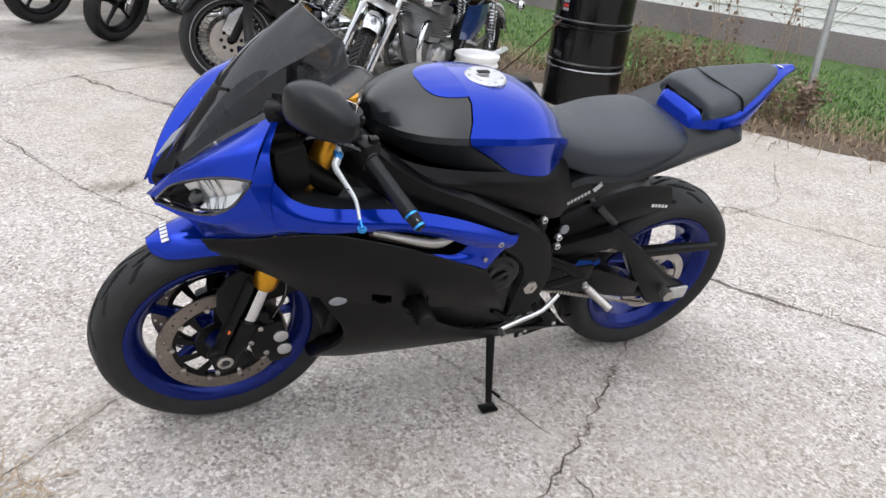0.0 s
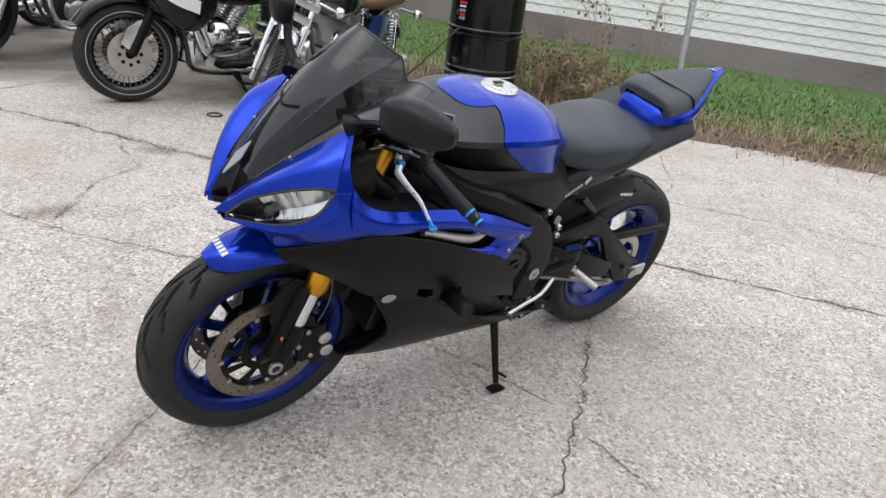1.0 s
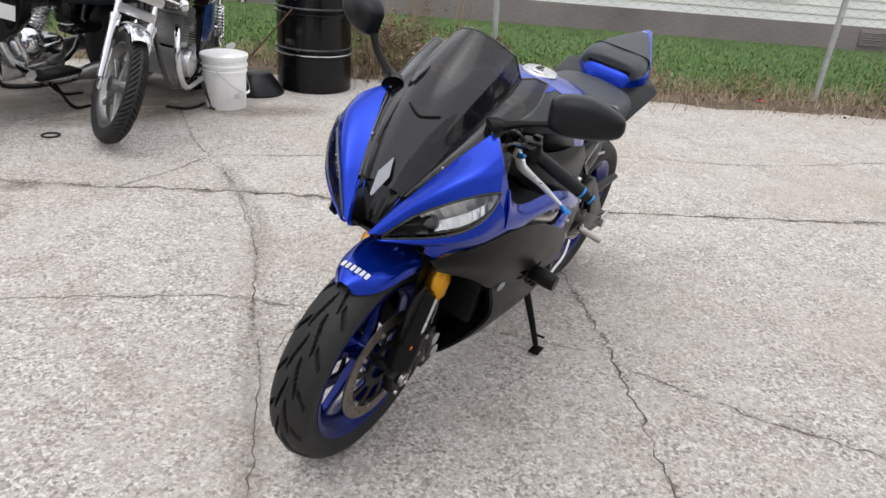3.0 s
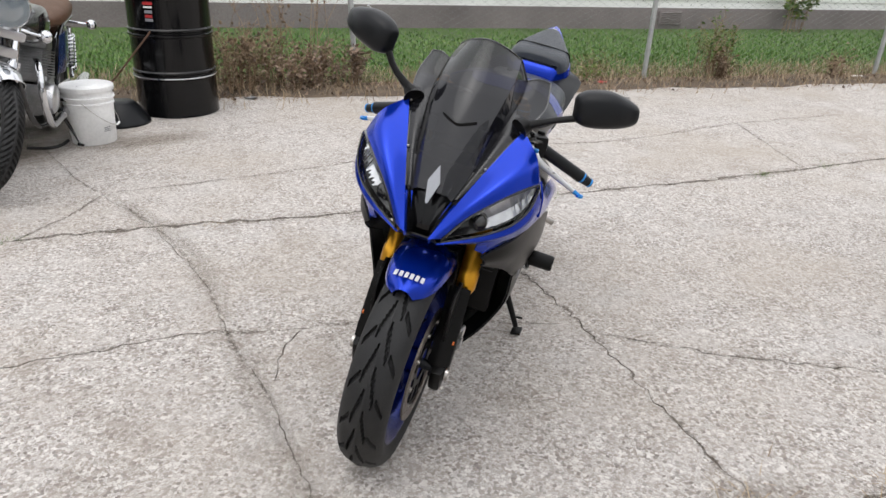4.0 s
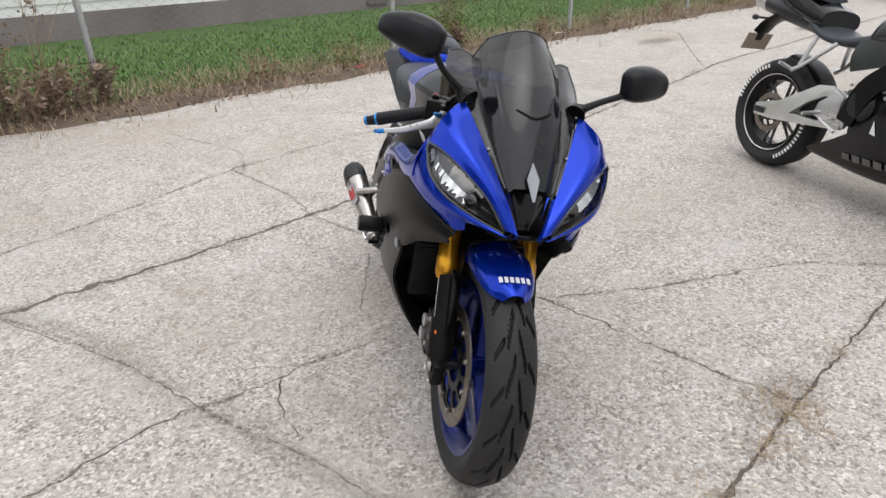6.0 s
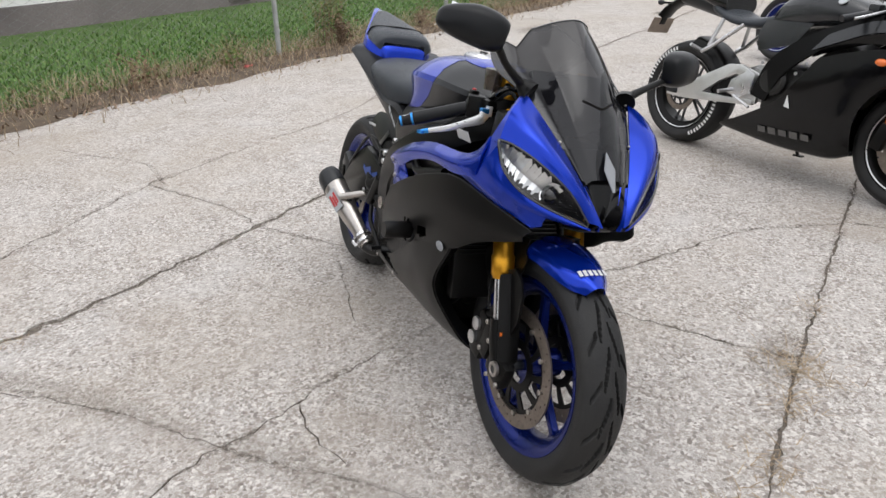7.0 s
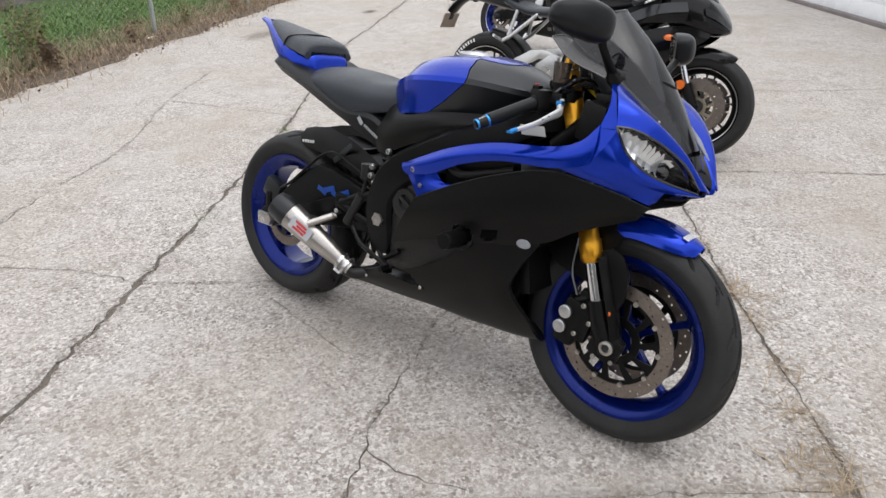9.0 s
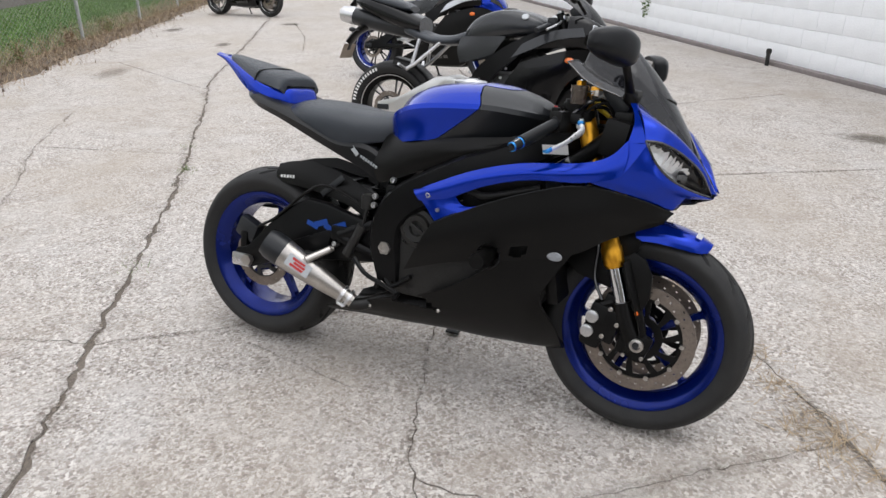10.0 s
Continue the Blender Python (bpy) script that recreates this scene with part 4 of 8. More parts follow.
        half += [tuple(v), tuple(v + 0.10 * (e - v)), tuple((v + e) / 2 + np.array((0, 0, 0.006))), tuple(e)]
        rows.append([(x, -y, z) for x, y, z in half[:0:-1]] + half)
    screen = part("windscreen", skin(rows, 5, 0), SMOKE, bike, "dark smoked double-bubble windscreen")
    part("screen_edge", tube(cr(rows[-1], 5), 0.0022, 6), GLOSS, screen, "rounded top edge")
    for ends in (0, -1):
        part("screen_edge", tube(cr([row[ends] for row in rows], 5), 0.0022, 6), GLOSS, screen)
    part("screen_vent", tube([(1.356, -0.037, 0.953), (1.367, -0.018, 0.947), (1.374, 0.003, 0.942), (1.367, 0.024, 0.947), (1.356, 0.043, 0.953)], 0.0042, 6, 4, 0.5), MATT, screen, "dark curved vent lip")
    for x, y, z in ((1.388, 0.093, 0.866), (1.288, 0.136, 0.942), (1.388, -0.093, 0.866), (1.288, -0.136, 0.942)):
        part("screen_screw", ball(0.006, (x, y, z), (0.6, 0.6, 0.6), 8), STEEL, screen)

    # dashboard, cowl stay and headstock
    part("dashboard", join(box((0.05, 0.21, 0.09), (1.235, 0.0, 0.945), 0.016, (0, -38, 0)), box((0.12, 0.10, 0.05), (1.30, 0, 0.90), 0.012, (0, -30, 0))), DARKGREY, bike)
    part("rev_counter", moved(lathe([(0.0, 0.004), (0.040, 0.004), (0.043, 0.008), (0.046, 0.0), (0.0, 0.0)], 28, "z"), pose(1.212, -0.035, 0.962, 0, -38, 0)), GREYDECAL, bike, "round pale rev counter")
    part("speed_display", moved(box((0.055, 0.075, 0.004)), pose(1.214, 0.055, 0.960, 0, -38, 0)), GREYDECAL, bike)
    part("cowl_stay", join(tube([(1.13, 0, 0.86), (1.25, 0.05, 0.86), (1.34, 0.06, 0.86)], 0.011, 8, 4), tube([(1.13, 0, 0.86), (1.25, -0.05, 0.86), (1.34, -0.06, 0.86)], 0.011, 8, 4), box((0.05, 0.3, 0.03), (1.27, 0, 0.90), 0.008), box((0.10, 0.34, 0.10), (1.30, 0, 0.80), 0.02)), MATT, bike)
    part("inner_panel", both(skin([[(1.262, 0.213, 0.800), (1.18, 0.212, 0.772), (1.05, 0.210, 0.756)], [(1.255, 0.16, 0.790), (1.16, 0.155, 0.764), (1.05, 0.16, 0.748)], [(1.24, 0.09, 0.77), (1.16, 0.09, 0.755), (1.05, 0.10, 0.735)]], 3, 0.003)), DARKGREY, bike, "dark inner fairing panel")
    part("top_clamp", join(box((0.075, 0.25, 0.026), (1.135, 0, 0.925), 0.010, (0, -20, 0)), lathe([(0.0, 0.035), (0.018, 0.035), (0.02, 0.0), (0.0, 0.0)], 6, "z", (1.12, 0, 0.93))), MATT, bike)
    part("lower_clamp", box((0.075, 0.27, 0.04), (1.215, 0, 0.70), 0.012, (0, -20, 0)), MATT, bike)
    part("head_tube", tube([(1.20, 0, 0.69), (1.12, 0, 0.93)], 0.036, 16), MATT, bike)
    part("ignition_lock", lathe([(0, 0.018), (0.014, 0.018), (0.017, 0.0), (0, 0.0)], 16, "z", (1.165, 0, 0.945)), STEEL, bike)
    part("brake_reservoir", join(lathe([(0, 0), (0.020, 0), (0.022, 0.036), (0, 0.036)], 18, "z", (1.147, -0.150, 0.925)), lathe([(0, 0.036), (0.023, 0.036), (0.023, 0.048), (0, 0.048)], 18, "z", (1.147, -0.150, 0.925))), clear("reservoir_plastic", (0.05, 0.035, 0.025), 0.85, 0.25), bike, "smoky brake fluid reservoir")
    part("damper_knob", tube([(1.17, -0.06, 0.93), (1.22, -0.065, 0.90)], 0.012, 10), material("yellow_label", (0.6, 0.45, 0.03), 0.4), bike, "yellow tagged cable")

    # handlebars, grips, levers
    for s in (1, -1):
        a, b = Vector((1.130, 0.118 * s, 0.895)), Vector((1.050, 0.296 * s, 0.806 if s > 0 else 0.822))
        bar = part("handlebar", join(tube([a, b], 0.011, 12), ring([(0.039, 0.88), (0.039, 0.91), (0.027, 0.91), (0.027, 0.88)], 22, "z", (1.147, 0.103 * s, 0.0))), MATT, bike)
        g0 = a.lerp(b, 0.34)
        part("grip", tube([g0, a.lerp(b, 0.36), a.lerp(b, 0.37), a.lerp(b, 0.96), b], [0.020, 0.020, 0.0165, 0.0165, 0.0175], 16), SATIN, bar, "ribbed black rubber grip")
        d = (b - a).normalized()
        bar_end = part("bar_end", tube([b, b + d * 0.004, b + d * 0.034, b + d * 0.038, b + d * 0.028], [0.010, 0.0150, 0.0120, 0.009, 0.007], 14), SATIN, bar, "black bar end with light blue edges")
        for u in (0.004, 0.032):
            part("blue_edge", tube([b + d * (u - 0.0025), b + d * (u + 0.0025)], 0.0158 - 0.09 * u, 14), SKYBLUE, bar_end, "light blue anodised edge")
        # a pale strip along the top of the bar end
        part("blue_edge", tube([b + d * 0.008 + Vector((0.004, 0, 0.0132)), b + d * 0.030 + Vector((0.004, 0, 0.0112))], 0.0028, 6), LEVER, bar_end, "pale stripe along the top")
        part("switch_box", join(box((0.045, 0.046, 0.056), tuple(a.lerp(b, 0.26)), 0.008, (0, 0, 25 * s)), box((0.02, 0.02, 0.016), tuple(a.lerp(b, 0.28) + Vector((-0.012, 0, 0.03))), 0.004)), MATT, bar)
        if s < 0:
            part("kill_switch", box((0.009, 0.008, 0.005), tuple(a.lerp(b, 0.28) + Vector((-0.014, 0, 0.039))), 0.0015), RED, bar, "red engine-stop switch")
        l0 = a.lerp(b, 0.20) + Vector((0.045, 0, -0.004))
        l1, l2 = a.lerp(b, 0.36) + Vector((0.072, 0, -0.012)), a.lerp(b, 0.72) + Vector((0.076, 0, -0.016))
        l3 = Vector((1.152, 0.309, 0.789)) if s > 0 else Vector((1.121, -0.304, 0.807))
        end = l2.lerp(l3, 0.72)
        lever = part("lever", join(tube([l0, l0.lerp(l1, 0.6), l1, l1.lerp(l2, 0.5), l2, end], [0.013, 0.016, 0.014, 0.010, 0.0085, 0.0065], 12, 4, 0.5), lathe([(0, -0.012), (0.009, -0.012), (0.009, 0.012), (0, 0.012)], 10, "z", l0)), LEVER, bar, "bright alloy lever")
        part("lever_tip", join(tube([end, end.lerp(l3, 0.7), l3], [0.0062, 0.0055, 0.005], 10, 3, 0.6), ring([(0.0095, -0.003), (0.0095, 0.003), (0.0045, 0.003), (0.0045, -0.003)], 14, "z", l3)), SKYBLUE, lever, "light blue anodised lever tip")
        for u in (0.25, 0.5, 0.75):
            part("lever_hole", ball(0.0038, tuple(l1.lerp(l2, u) + Vector((0.004, 0, 0.006))), (1, 1, 0.4), 8), MATT, lever)
        part("lever_adjuster", box((0.016, 0.02, 0.012), tuple(l0.lerp(l1, 0.55) + Vector((0, 0, 0.012))), 0.003), SKYBLUE, lever, "light blue adjuster knob")
        part("lever_perch", join(box((0.05, 0.04, 0.028), tuple(a.lerp(b, 0.14) + Vector((0.02, 0, 0.002))), 0.007), tube([a.lerp(b, 0.1) + Vector((0.03, 0, 0.01)), Vector((1.22, 0.13 * s, 0.93)), Vector((1.25, 0.08 * s, 0.83)), Vector((1.22, 0.06 * s, 0.72))], 0.005, 6, 5)), MATT, bar)

    for k, (y0, y1, bow) in enumerate(((0.16, 0.05, 0.03), (0.12, -0.04, 0.05), (-0.15, 0.03, 0.04), (-0.10, -0.07, 0.02), (0.18, 0.12, 0.0))):
        part("control_cable", tube([(1.12, y0, 0.885), (1.20, y0 * 0.8, 0.90 + bow), (1.25, y1, 0.85), (1.22, y1 * 1.2, 0.74)], 0.0055, 6, 5), GLOSS, bike)
    for y in (1, -1):
        part("wiring_box", join(box((0.07, 0.09, 0.10), (1.262, 0.135 * y, 0.845), 0.014, (0, 10, 8 * y)), tube([(1.27, 0.15 * y, 0.88), (1.20, 0.14 * y, 0.81), (1.15, 0.13 * y, 0.77)], 0.022, 10, 4)), MATT, bike)
    part("reservoir_label", moved(box((0.07, 0.001, 0.028)), pose(1.11, -0.185, 0.803, 25, -4, 0)), WHITE, bike, "pale sticker with unreadable print")
    # mirrors
    for s in (1, -1):
        root, elbow = Vector((1.277, 0.140 * s, 0.956)), Vector((1.276, 0.195 * s, 0.985 if s > 0 else 1.0))
        c, tip = (Vector((1.246, 0.306, 1.038)), 6) if s > 0 else (Vector((1.246, -0.276, 1.072)), 12)
        stem = c + Vector((0.022, -0.052 * s, -0.030))
        m = part("mirror", join(tube([root + Vector((0.012, -0.01 * s, -0.008)), root, root + (elbow - root) * 0.3], [0.026, 0.021, 0.010], 12), tube([root, elbow, stem], [0.0105, 0.0075, 0.0085], 12, 4, 1.4), ball(0.013, stem, (1, 1, 1), 10)), MATT, bike, "black mirror stalk")
        secs = []
        for u, rx, rz in ((-0.077, 0.010, 0.016), (-0.072, 0.024, 0.030), (-0.046, 0.038, 0.041), (0.0, 0.042, 0.042), (0.040, 0.035, 0.034), (0.068, 0.022, 0.023), (0.078, 0.009, 0.011)):
            ringp = []
            for k in range(16):
                a, b = math.cos(2 * math.pi * k / 16), math.sin(2 * math.pi * k / 16)
                ringp.append((max(-0.016, rx * math.copysign(abs(a) ** 0.8, a)), u * s, rz * math.copysign(abs(b) ** 0.7, b) - 0.12 * max(0.0, u)))
            secs.append(ringp)
        at = pose(*c, tip * s, -4, 28 * s)
        shell = moved(loft(secs, 2, 3), at)
        part("mirror_shell", flipped(shell) if s < 0 else shell, SATIN, m, "black mirror shell with a blunt inner end", 50)
        part("mirror_glass", moved(box((0.002, 0.118, 0.056), (-0.0175, 0, 0.0), 0.0), at), CHROME, m)

    # fuel tank: rear blue, front black
    def tank_ring(x, hw, zb, zt, zw, sh=0.82):
        half = [(0.0, zt), (0.30 * hw, zt - 0.002), (0.60 * hw, zt - 0.012), (0.83 * hw, zt - 0.034), (0.97 * hw, zw + 0.010), (hw, zw - 0.004), (0.87 * hw, zw * 0.45 + zb * 0.55 - 0.008), (0.83 * hw, zb - 0.016), (0.0, zb - 0.016)]
        pts = half + [(-y, z) for y, z in half[-2:0:-1]]
        lean = max(0.0, min(1.0, (x - 0.56) / 0.29 if x < 0.855 else (1.052 - x) / 0.194))
        return [(x + 0.038 * lean * max(0.0, min(1.0, (zt - z) / (zt - zw))) - 0.15 * lean * max(0.0, min(1.0, (zw + 0.002 - z) / (zw - zb + 0.018))), y, z) for y, z in pts]
    rear = [(0.560, 0.075, 0.770, 0.828, 0.81), (0.574, 0.112, 0.768, 0.862, 0.835), (0.612, 0.142, 0.772, 0.906, 0.858), (0.670, 0.170, 0.785, 0.937, 0.876), (0.750, 0.188, 0.795, 0.953, 0.886), (0.852, 0.186, 0.805, 0.960, 0.892)]
    front = [(0.856, 0.187, 0.805, 0.959, 0.892), (0.91, 0.176, 0.812, 0.953, 0.890), (0.97, 0.148, 0.825, 0.938, 0.884), (1.015, 0.110, 0.845, 0.922, 0.878), (1.042, 0.070, 0.858, 0.908, 0.874), (1.052, 0.045, 0.862, 0.898, 0.872)]
    tank = part("fuel_tank", flipped(loft([tank_ring(*s) for s in rear], 1, 5)), BLUE, bike, "glossy blue fuel tank", 21)
    part("tank_cover", flipped(loft([tank_ring(*s) for s in front], 1, 5)), DARKGREY, tank, "matt dark grey tank front cover", 21)
    stations = cr(front, 8)

    def top_at(x, y):
        """Height of the tank cover's upper face."""
        hw, zt = np.interp(x, stations[:, 0], stations[:, 1]), np.interp(x, stations[:, 0], stations[:, 3])
        return np.interp(abs(y) / hw, (0, 0.30, 0.60, 0.83), (zt, zt - 0.002, zt - 0.012, zt - 0.034))
    spine = [[(x, y, top_at(x, y) + 0.0022) for y in np.linspace(-w, w, 13)] for x, w in ((0.8545, 0.088), (0.870, 0.088), (0.890, 0.086), (0.908, 0.080), (0.922, 0.071), (0.932, 0.059), (0.938, 0.045), (0.9405, 0.028))]
    part("tank_tongue", flipped(thick(grid(np.array(spine)), -0.003)), BLUE, tank, "glossy blue tongue round the filler cap", 21)
    part("fuel_cap", join(lathe([(0.0, 0.986), (0.030, 0.986), (0.032, 0.984), (0.046, 0.983), (0.050, 0.978), (0.050, 0.965), (0.0, 0.965)], 36, "z", (0.775, 0, -0.020)), box((0.026, 0.010, 0.006), (0.782, 0, 0.968), 0.002), *[lathe([(0, 0.985), (0.003, 0.985), (0.003, 0.982), (0, 0.982)], 8, "z", (0.778 + 0.040 * math.cos(k), 0.040 * math.sin(k), -0.020)) for k in np.arange(7) * 0.8976]), ALLOY, tank, "round bright fuel filler cap with bolts")
    part("cap_keyhole", box((0.030, 0.013, 0.003), (0.784, 0, 0.9712), 0.001), MATT, tank)

    # black panel under the tank, and the frame
    under = skin([[(0.545, 0.085, 0.785), (0.62, 0.125, 0.788), (0.74, 0.152, 0.795), (0.86, 0.160, 0.808), (0.98, 0.140, 0.822), (1.085, 0.09, 0.850)],
                  [(0.545, 0.12, 0.745), (0.62, 0.150, 0.752), (0.74, 0.170, 0.772), (0.86, 0.172, 0.788), (0.98, 0.156, 0.805), (1.085, 0.11, 0.835)],
                  [(0.53, 0.138, 0.69), (0.60, 0.158, 0.700), (0.72, 0.172, 0.735), (0.86, 0.178, 0.77), (0.98, 0.166, 0.80), (1.085, 0.13, 0.83)],
                  [(0.55, 0.140, 0.64), (0.60, 0.155, 0.650), (0.72, 0.165, 0.70), (0.86, 0.168, 0.74), (0.98, 0.158, 0.775), (1.085, 0.125, 0.80)]], 4, 0.004)
    part("side_cover", both(under), MATT, bike, "satin black cover under the tank")
    upper = cr([(1.150, 0.075, 0.890), (1.097, 0.120, 0.880), (1.039, 0.155, 0.838), (0.952, 0.178, 0.790), (0.849, 0.190, 0.752), (0.745, 0.192, 0.700), (0.650, 0.188, 0.645), (0.590, 0.182, 0.585), (0.556, 0.176, 0.503), (0.556, 0.172, 0.434), (0.583, 0.168, 0.345)], 4)
    lower = cr([(1.160, 0.075, 0.800), (1.110, 0.120, 0.790), (1.050, 0.155, 0.755), (0.970, 0.178, 0.705), (0.880, 0.190, 0.660), (0.790, 0.192, 0.622), (0.705, 0.188, 0.572), (0.658, 0.182, 0.522), (0.647, 0.176, 0.470), (0.652, 0.172, 0.415), (0.654, 0.168, 0.345)], 4)
    inward = np.array((0.0, 0.026, 0.0))
    spar = grid(np.array([upper - inward * 1.6, upper - inward * 0.35, upper * 0.93 + lower * 0.07, upper * 0.60 + lower * 0.40 + inward * 0.10, upper * 0.07 + lower * 0.93, lower - inward * 0.35, lower - inward * 1.6]))
    part("frame", join(both(thick(spar, 0.006)), box((0.06, 0.30, 0.10), (0.60, 0, 0.40), 0.02), box((0.05, 0.28, 0.08), (0.60, 0, 0.60), 0.02)), FRAME, bike, "black aluminium twin-spar frame")
    for s in (1, -1):
        part("pivot_bolt", join(ring([(0.021, 0), (0.021, 0.012 * s), (0.011, 0.012 * s), (0.011, 0)], 6, "y", (0.611, 0.176 * s, 0.447)), lathe([(0, 0), (0.011, 0), (0.011, 0.006 * s), (0, 0.006 * s)], 16, "y", (0.611, 0.176 * s, 0.447))), STEEL, bike)
        for x, y, z in ((0.620, 0.162, 0.655), (0.565, 0.170, 0.60), (0.562, 0.170, 0.572), (0.552, 0.150, 0.475)):
            part("frame_bolt", bolt((x, y * s, z), 0.0095, s, 0.012), ALLOY, bike)

    # seats and tail
    def seat_ring(x, hw, zb, zt, crown=0.010):
        half = [(0, zt), (0.55 * hw, zt - crown * 0.4), (0.86 * hw, zt - crown - 0.008), (hw, zt - crown - 0.035), (0.97 * hw, zb + 0.006), (0.85 * hw, zb), (0, zb)]
        return [(x, y, z) for y, z in half + [(-y, z) for y, z in half[-2:0:-1]]]
    part("seat", flipped(loft([seat_ring(*s) for s in ((0.160, 0.080, 0.800, 0.822), (0.172, 0.115, 0.79, 0.842, 0.012), (0.23, 0.146, 0.778, 0.862, 0.014), (0.30, 0.154, 0.762, 0.862, 0.014), (0.38, 0.150, 0.748, 0.856, 0.014), (0.46, 0.134, 0.744, 0.846, 0.014), (0.53, 0.108, 0.755, 0.846, 0.014), (0.575, 0.086, 0.768, 0.848, 0.014))], 3, 5)), VINYL, bike, "black vinyl rider's seat", 50)
    tailc = [[(x, -w, zl), (x, -w * 0.98, zl + (zt - zl) * 0.5), (x, -w * 0.82, zt - 0.004), (x, 0, zt), (x, w * 0.82, zt - 0.004), (x, w * 0.98, zl + (zt - zl) * 0.5), (x, w, zl)] for x, w, zl, zt in
             ((0.172, 0.066, 0.806, 0.818), (0.160, 0.078, 0.808, 0.874), (0.138, 0.096, 0.826, 0.892), (0.105, 0.120, 0.845, 0.900), (0.070, 0.124, 0.856, 0.908), (0.025, 0.113, 0.874, 0.922), (-0.030, 0.090, 0.902, 0.940), (-0.090, 0.060, 0.936, 0.960), (-0.150, 0.032, 0.966, 0.978), (-0.205, 0.011, 0.982, 0.988))]
    tail = part("tail_cowl", skin(tailc, 4, -0.004), BLUE, bike, "glossy blue pointed tail cowl")
    pill = part("pillion_seat", flipped(loft([seat_ring(*s) for s in ((0.150, 0.080, 0.892, 0.908, 0.006), (0.145, 0.108, 0.888, 0.926, 0.008), (0.115, 0.117, 0.888, 0.941, 0.008), (0.06, 0.113, 0.894, 0.952, 0.008), (-0.01, 0.090, 0.918, 0.966, 0.006), (-0.08, 0.059, 0.946, 0.980, 0.005), (-0.125, 0.034, 0.964, 0.988, 0.004), (-0.138, 0.018, 0.969, 0.985, 0.004))], 3, 4)), VINYL, bike, "black vinyl pillion pad with a stitched front roll", 50)
    part("stitched_seam", tube([(0.045, -0.112, 0.908), (0.052, -0.098, 0.938), (0.070, -0.052, 0.9475), (0.078, 0, 0.9500), (0.070, 0.052, 0.9475), (0.052, 0.098, 0.938), (0.045, 0.112, 0.908)], 0.0035, 6, 4), MATT, pill)
    lowt = [[(x, -w * 0.50, zb), (x, -w * 0.90, zb + 0.008), (x, -w, zt - 0.012), (x, -w * 0.92, zt), (x, 0, zt + 0.004), (x, w * 0.92, zt), (x, w, zt - 0.012), (x, w * 0.90, zb + 0.008), (x, w * 0.50, zb), (x, 0, zb - 0.004)] for x, w, zb, zt in
            ((0.575, 0.122, 0.60, 0.70), (0.50, 0.138, 0.652, 0.745), (0.40, 0.150, 0.697, 0.750), (0.30, 0.162, 0.740, 0.790), (0.20, 0.174, 0.785, 0.830), (0.12, 0.180, 0.815, 0.856), (0.085, 0.178, 0.832, 0.868), (0.062, 0.158, 0.846, 0.872), (0.02, 0.110, 0.858, 0.880))]
    sub = part("tail_under_panel", flipped(loft(lowt, 1, 4)), SATIN, bike, "satin black tail side panel")
    for s in (1, -1):
        m = pose(0.505, 0.1455 * s, 0.703, 0, 24, 4 * s)
        part("tail_lettering", join(moved(box((0.03, 0.001, 0.014)), m @ pose(-0.045 if s > 0 else 0.0 - 0.045, 0, 0.002, 0, 20, 0)), lettering(-0.022, 0.05, 0, 0, 0.009, 7, m)), GREYDECAL, sub, "small grey lettering bars")
    part("tail_emblem", box((0.02, 0.016, 0.002), (-0.165, 0, 0.985), 0.0005, (0, -10, 0)), WHITE, tail, "small white emblem")
    part("tail_lamp", box((0.03, 0.07, 0.024), (-0.035, 0, 0.895), 0.008, (0, -20, 0)), clear("red_lens", (0.35, 0.01, 0.01), 0.9), bike, "red tail lamp")

    # side fairings
    hi = [(1.425, 0.138, 0.672), (1.335, 0.196, 0.705), (1.20, 0.228, 0.722), (1.06, 0.236, 0.685), (0.92, 0.234, 0.627), (0.785, 0.224, 0.560)]
    lo = [(1.400, 0.140, 0.642), (1.285, 0.186, 0.592), (1.19, 0.206, 0.535), (1.02, 0.220, 0.492), (0.85, 0.216, 0.455), (0.69, 0.196, 0.400)]
    mi = [tuple((np.array(a) + np.array(b)) / 2 + np.array((0, 0.010, 0))) for a, b in zip(hi, lo)]
    V, F = skin([hi, mi, lo], 14, 0)

    def open_here(face):
        """The slider's hole and the slot ahead of it."""
        x, z = np.mean([(V[i][0], V[i][2]) for i in face], axis=0)
        return math.hypot(x - 0.964, z - 0.494) < 0.036 or math.hypot((x - 1.052) / 1.5, z - 0.524 - 0.3 * (x - 1.052)) < 0.018
    band = thick((V, [f for f in F if not open_here(f)]), 0.004)
    bhi = [(1.19, 0.206, 0.535), (1.10, 0.212, 0.512), (1.00, 0.216, 0.486), (0.92, 0.208, 0.425), (0.80, 0.196, 0.352), (0.66, 0.176, 0.300), (0.50, 0.140, 0.245), (0.365, 0.115, 0.195)]
    bmi = [(1.118, 0.200, 0.400), (1.08, 0.202, 0.385), (1.0, 0.200, 0.37), (0.92, 0.194, 0.34), (0.80, 0.180, 0.30), (0.66, 0.160, 0.262), (0.50, 0.130, 0.225), (0.365, 0.105, 0.190)]
    blo = [(1.158, 0.150, 0.300), (1.08, 0.155, 0.285), (1.0, 0.155, 0.275), (0.92, 0.150, 0.262), (0.80, 0.142, 0.245), (0.66, 0.130, 0.226), (0.50, 0.108, 0.205), (0.365, 0.092, 0.183)]
    bun = [(1.168, 0.080, 0.226), (1.08, 0.088, 0.217), (1.0, 0.088, 0.212), (0.92, 0.088, 0.207), (0.80, 0.085, 0.204), (0.66, 0.082, 0.194), (0.50, 0.076, 0.185), (0.365, 0.070, 0.174)]
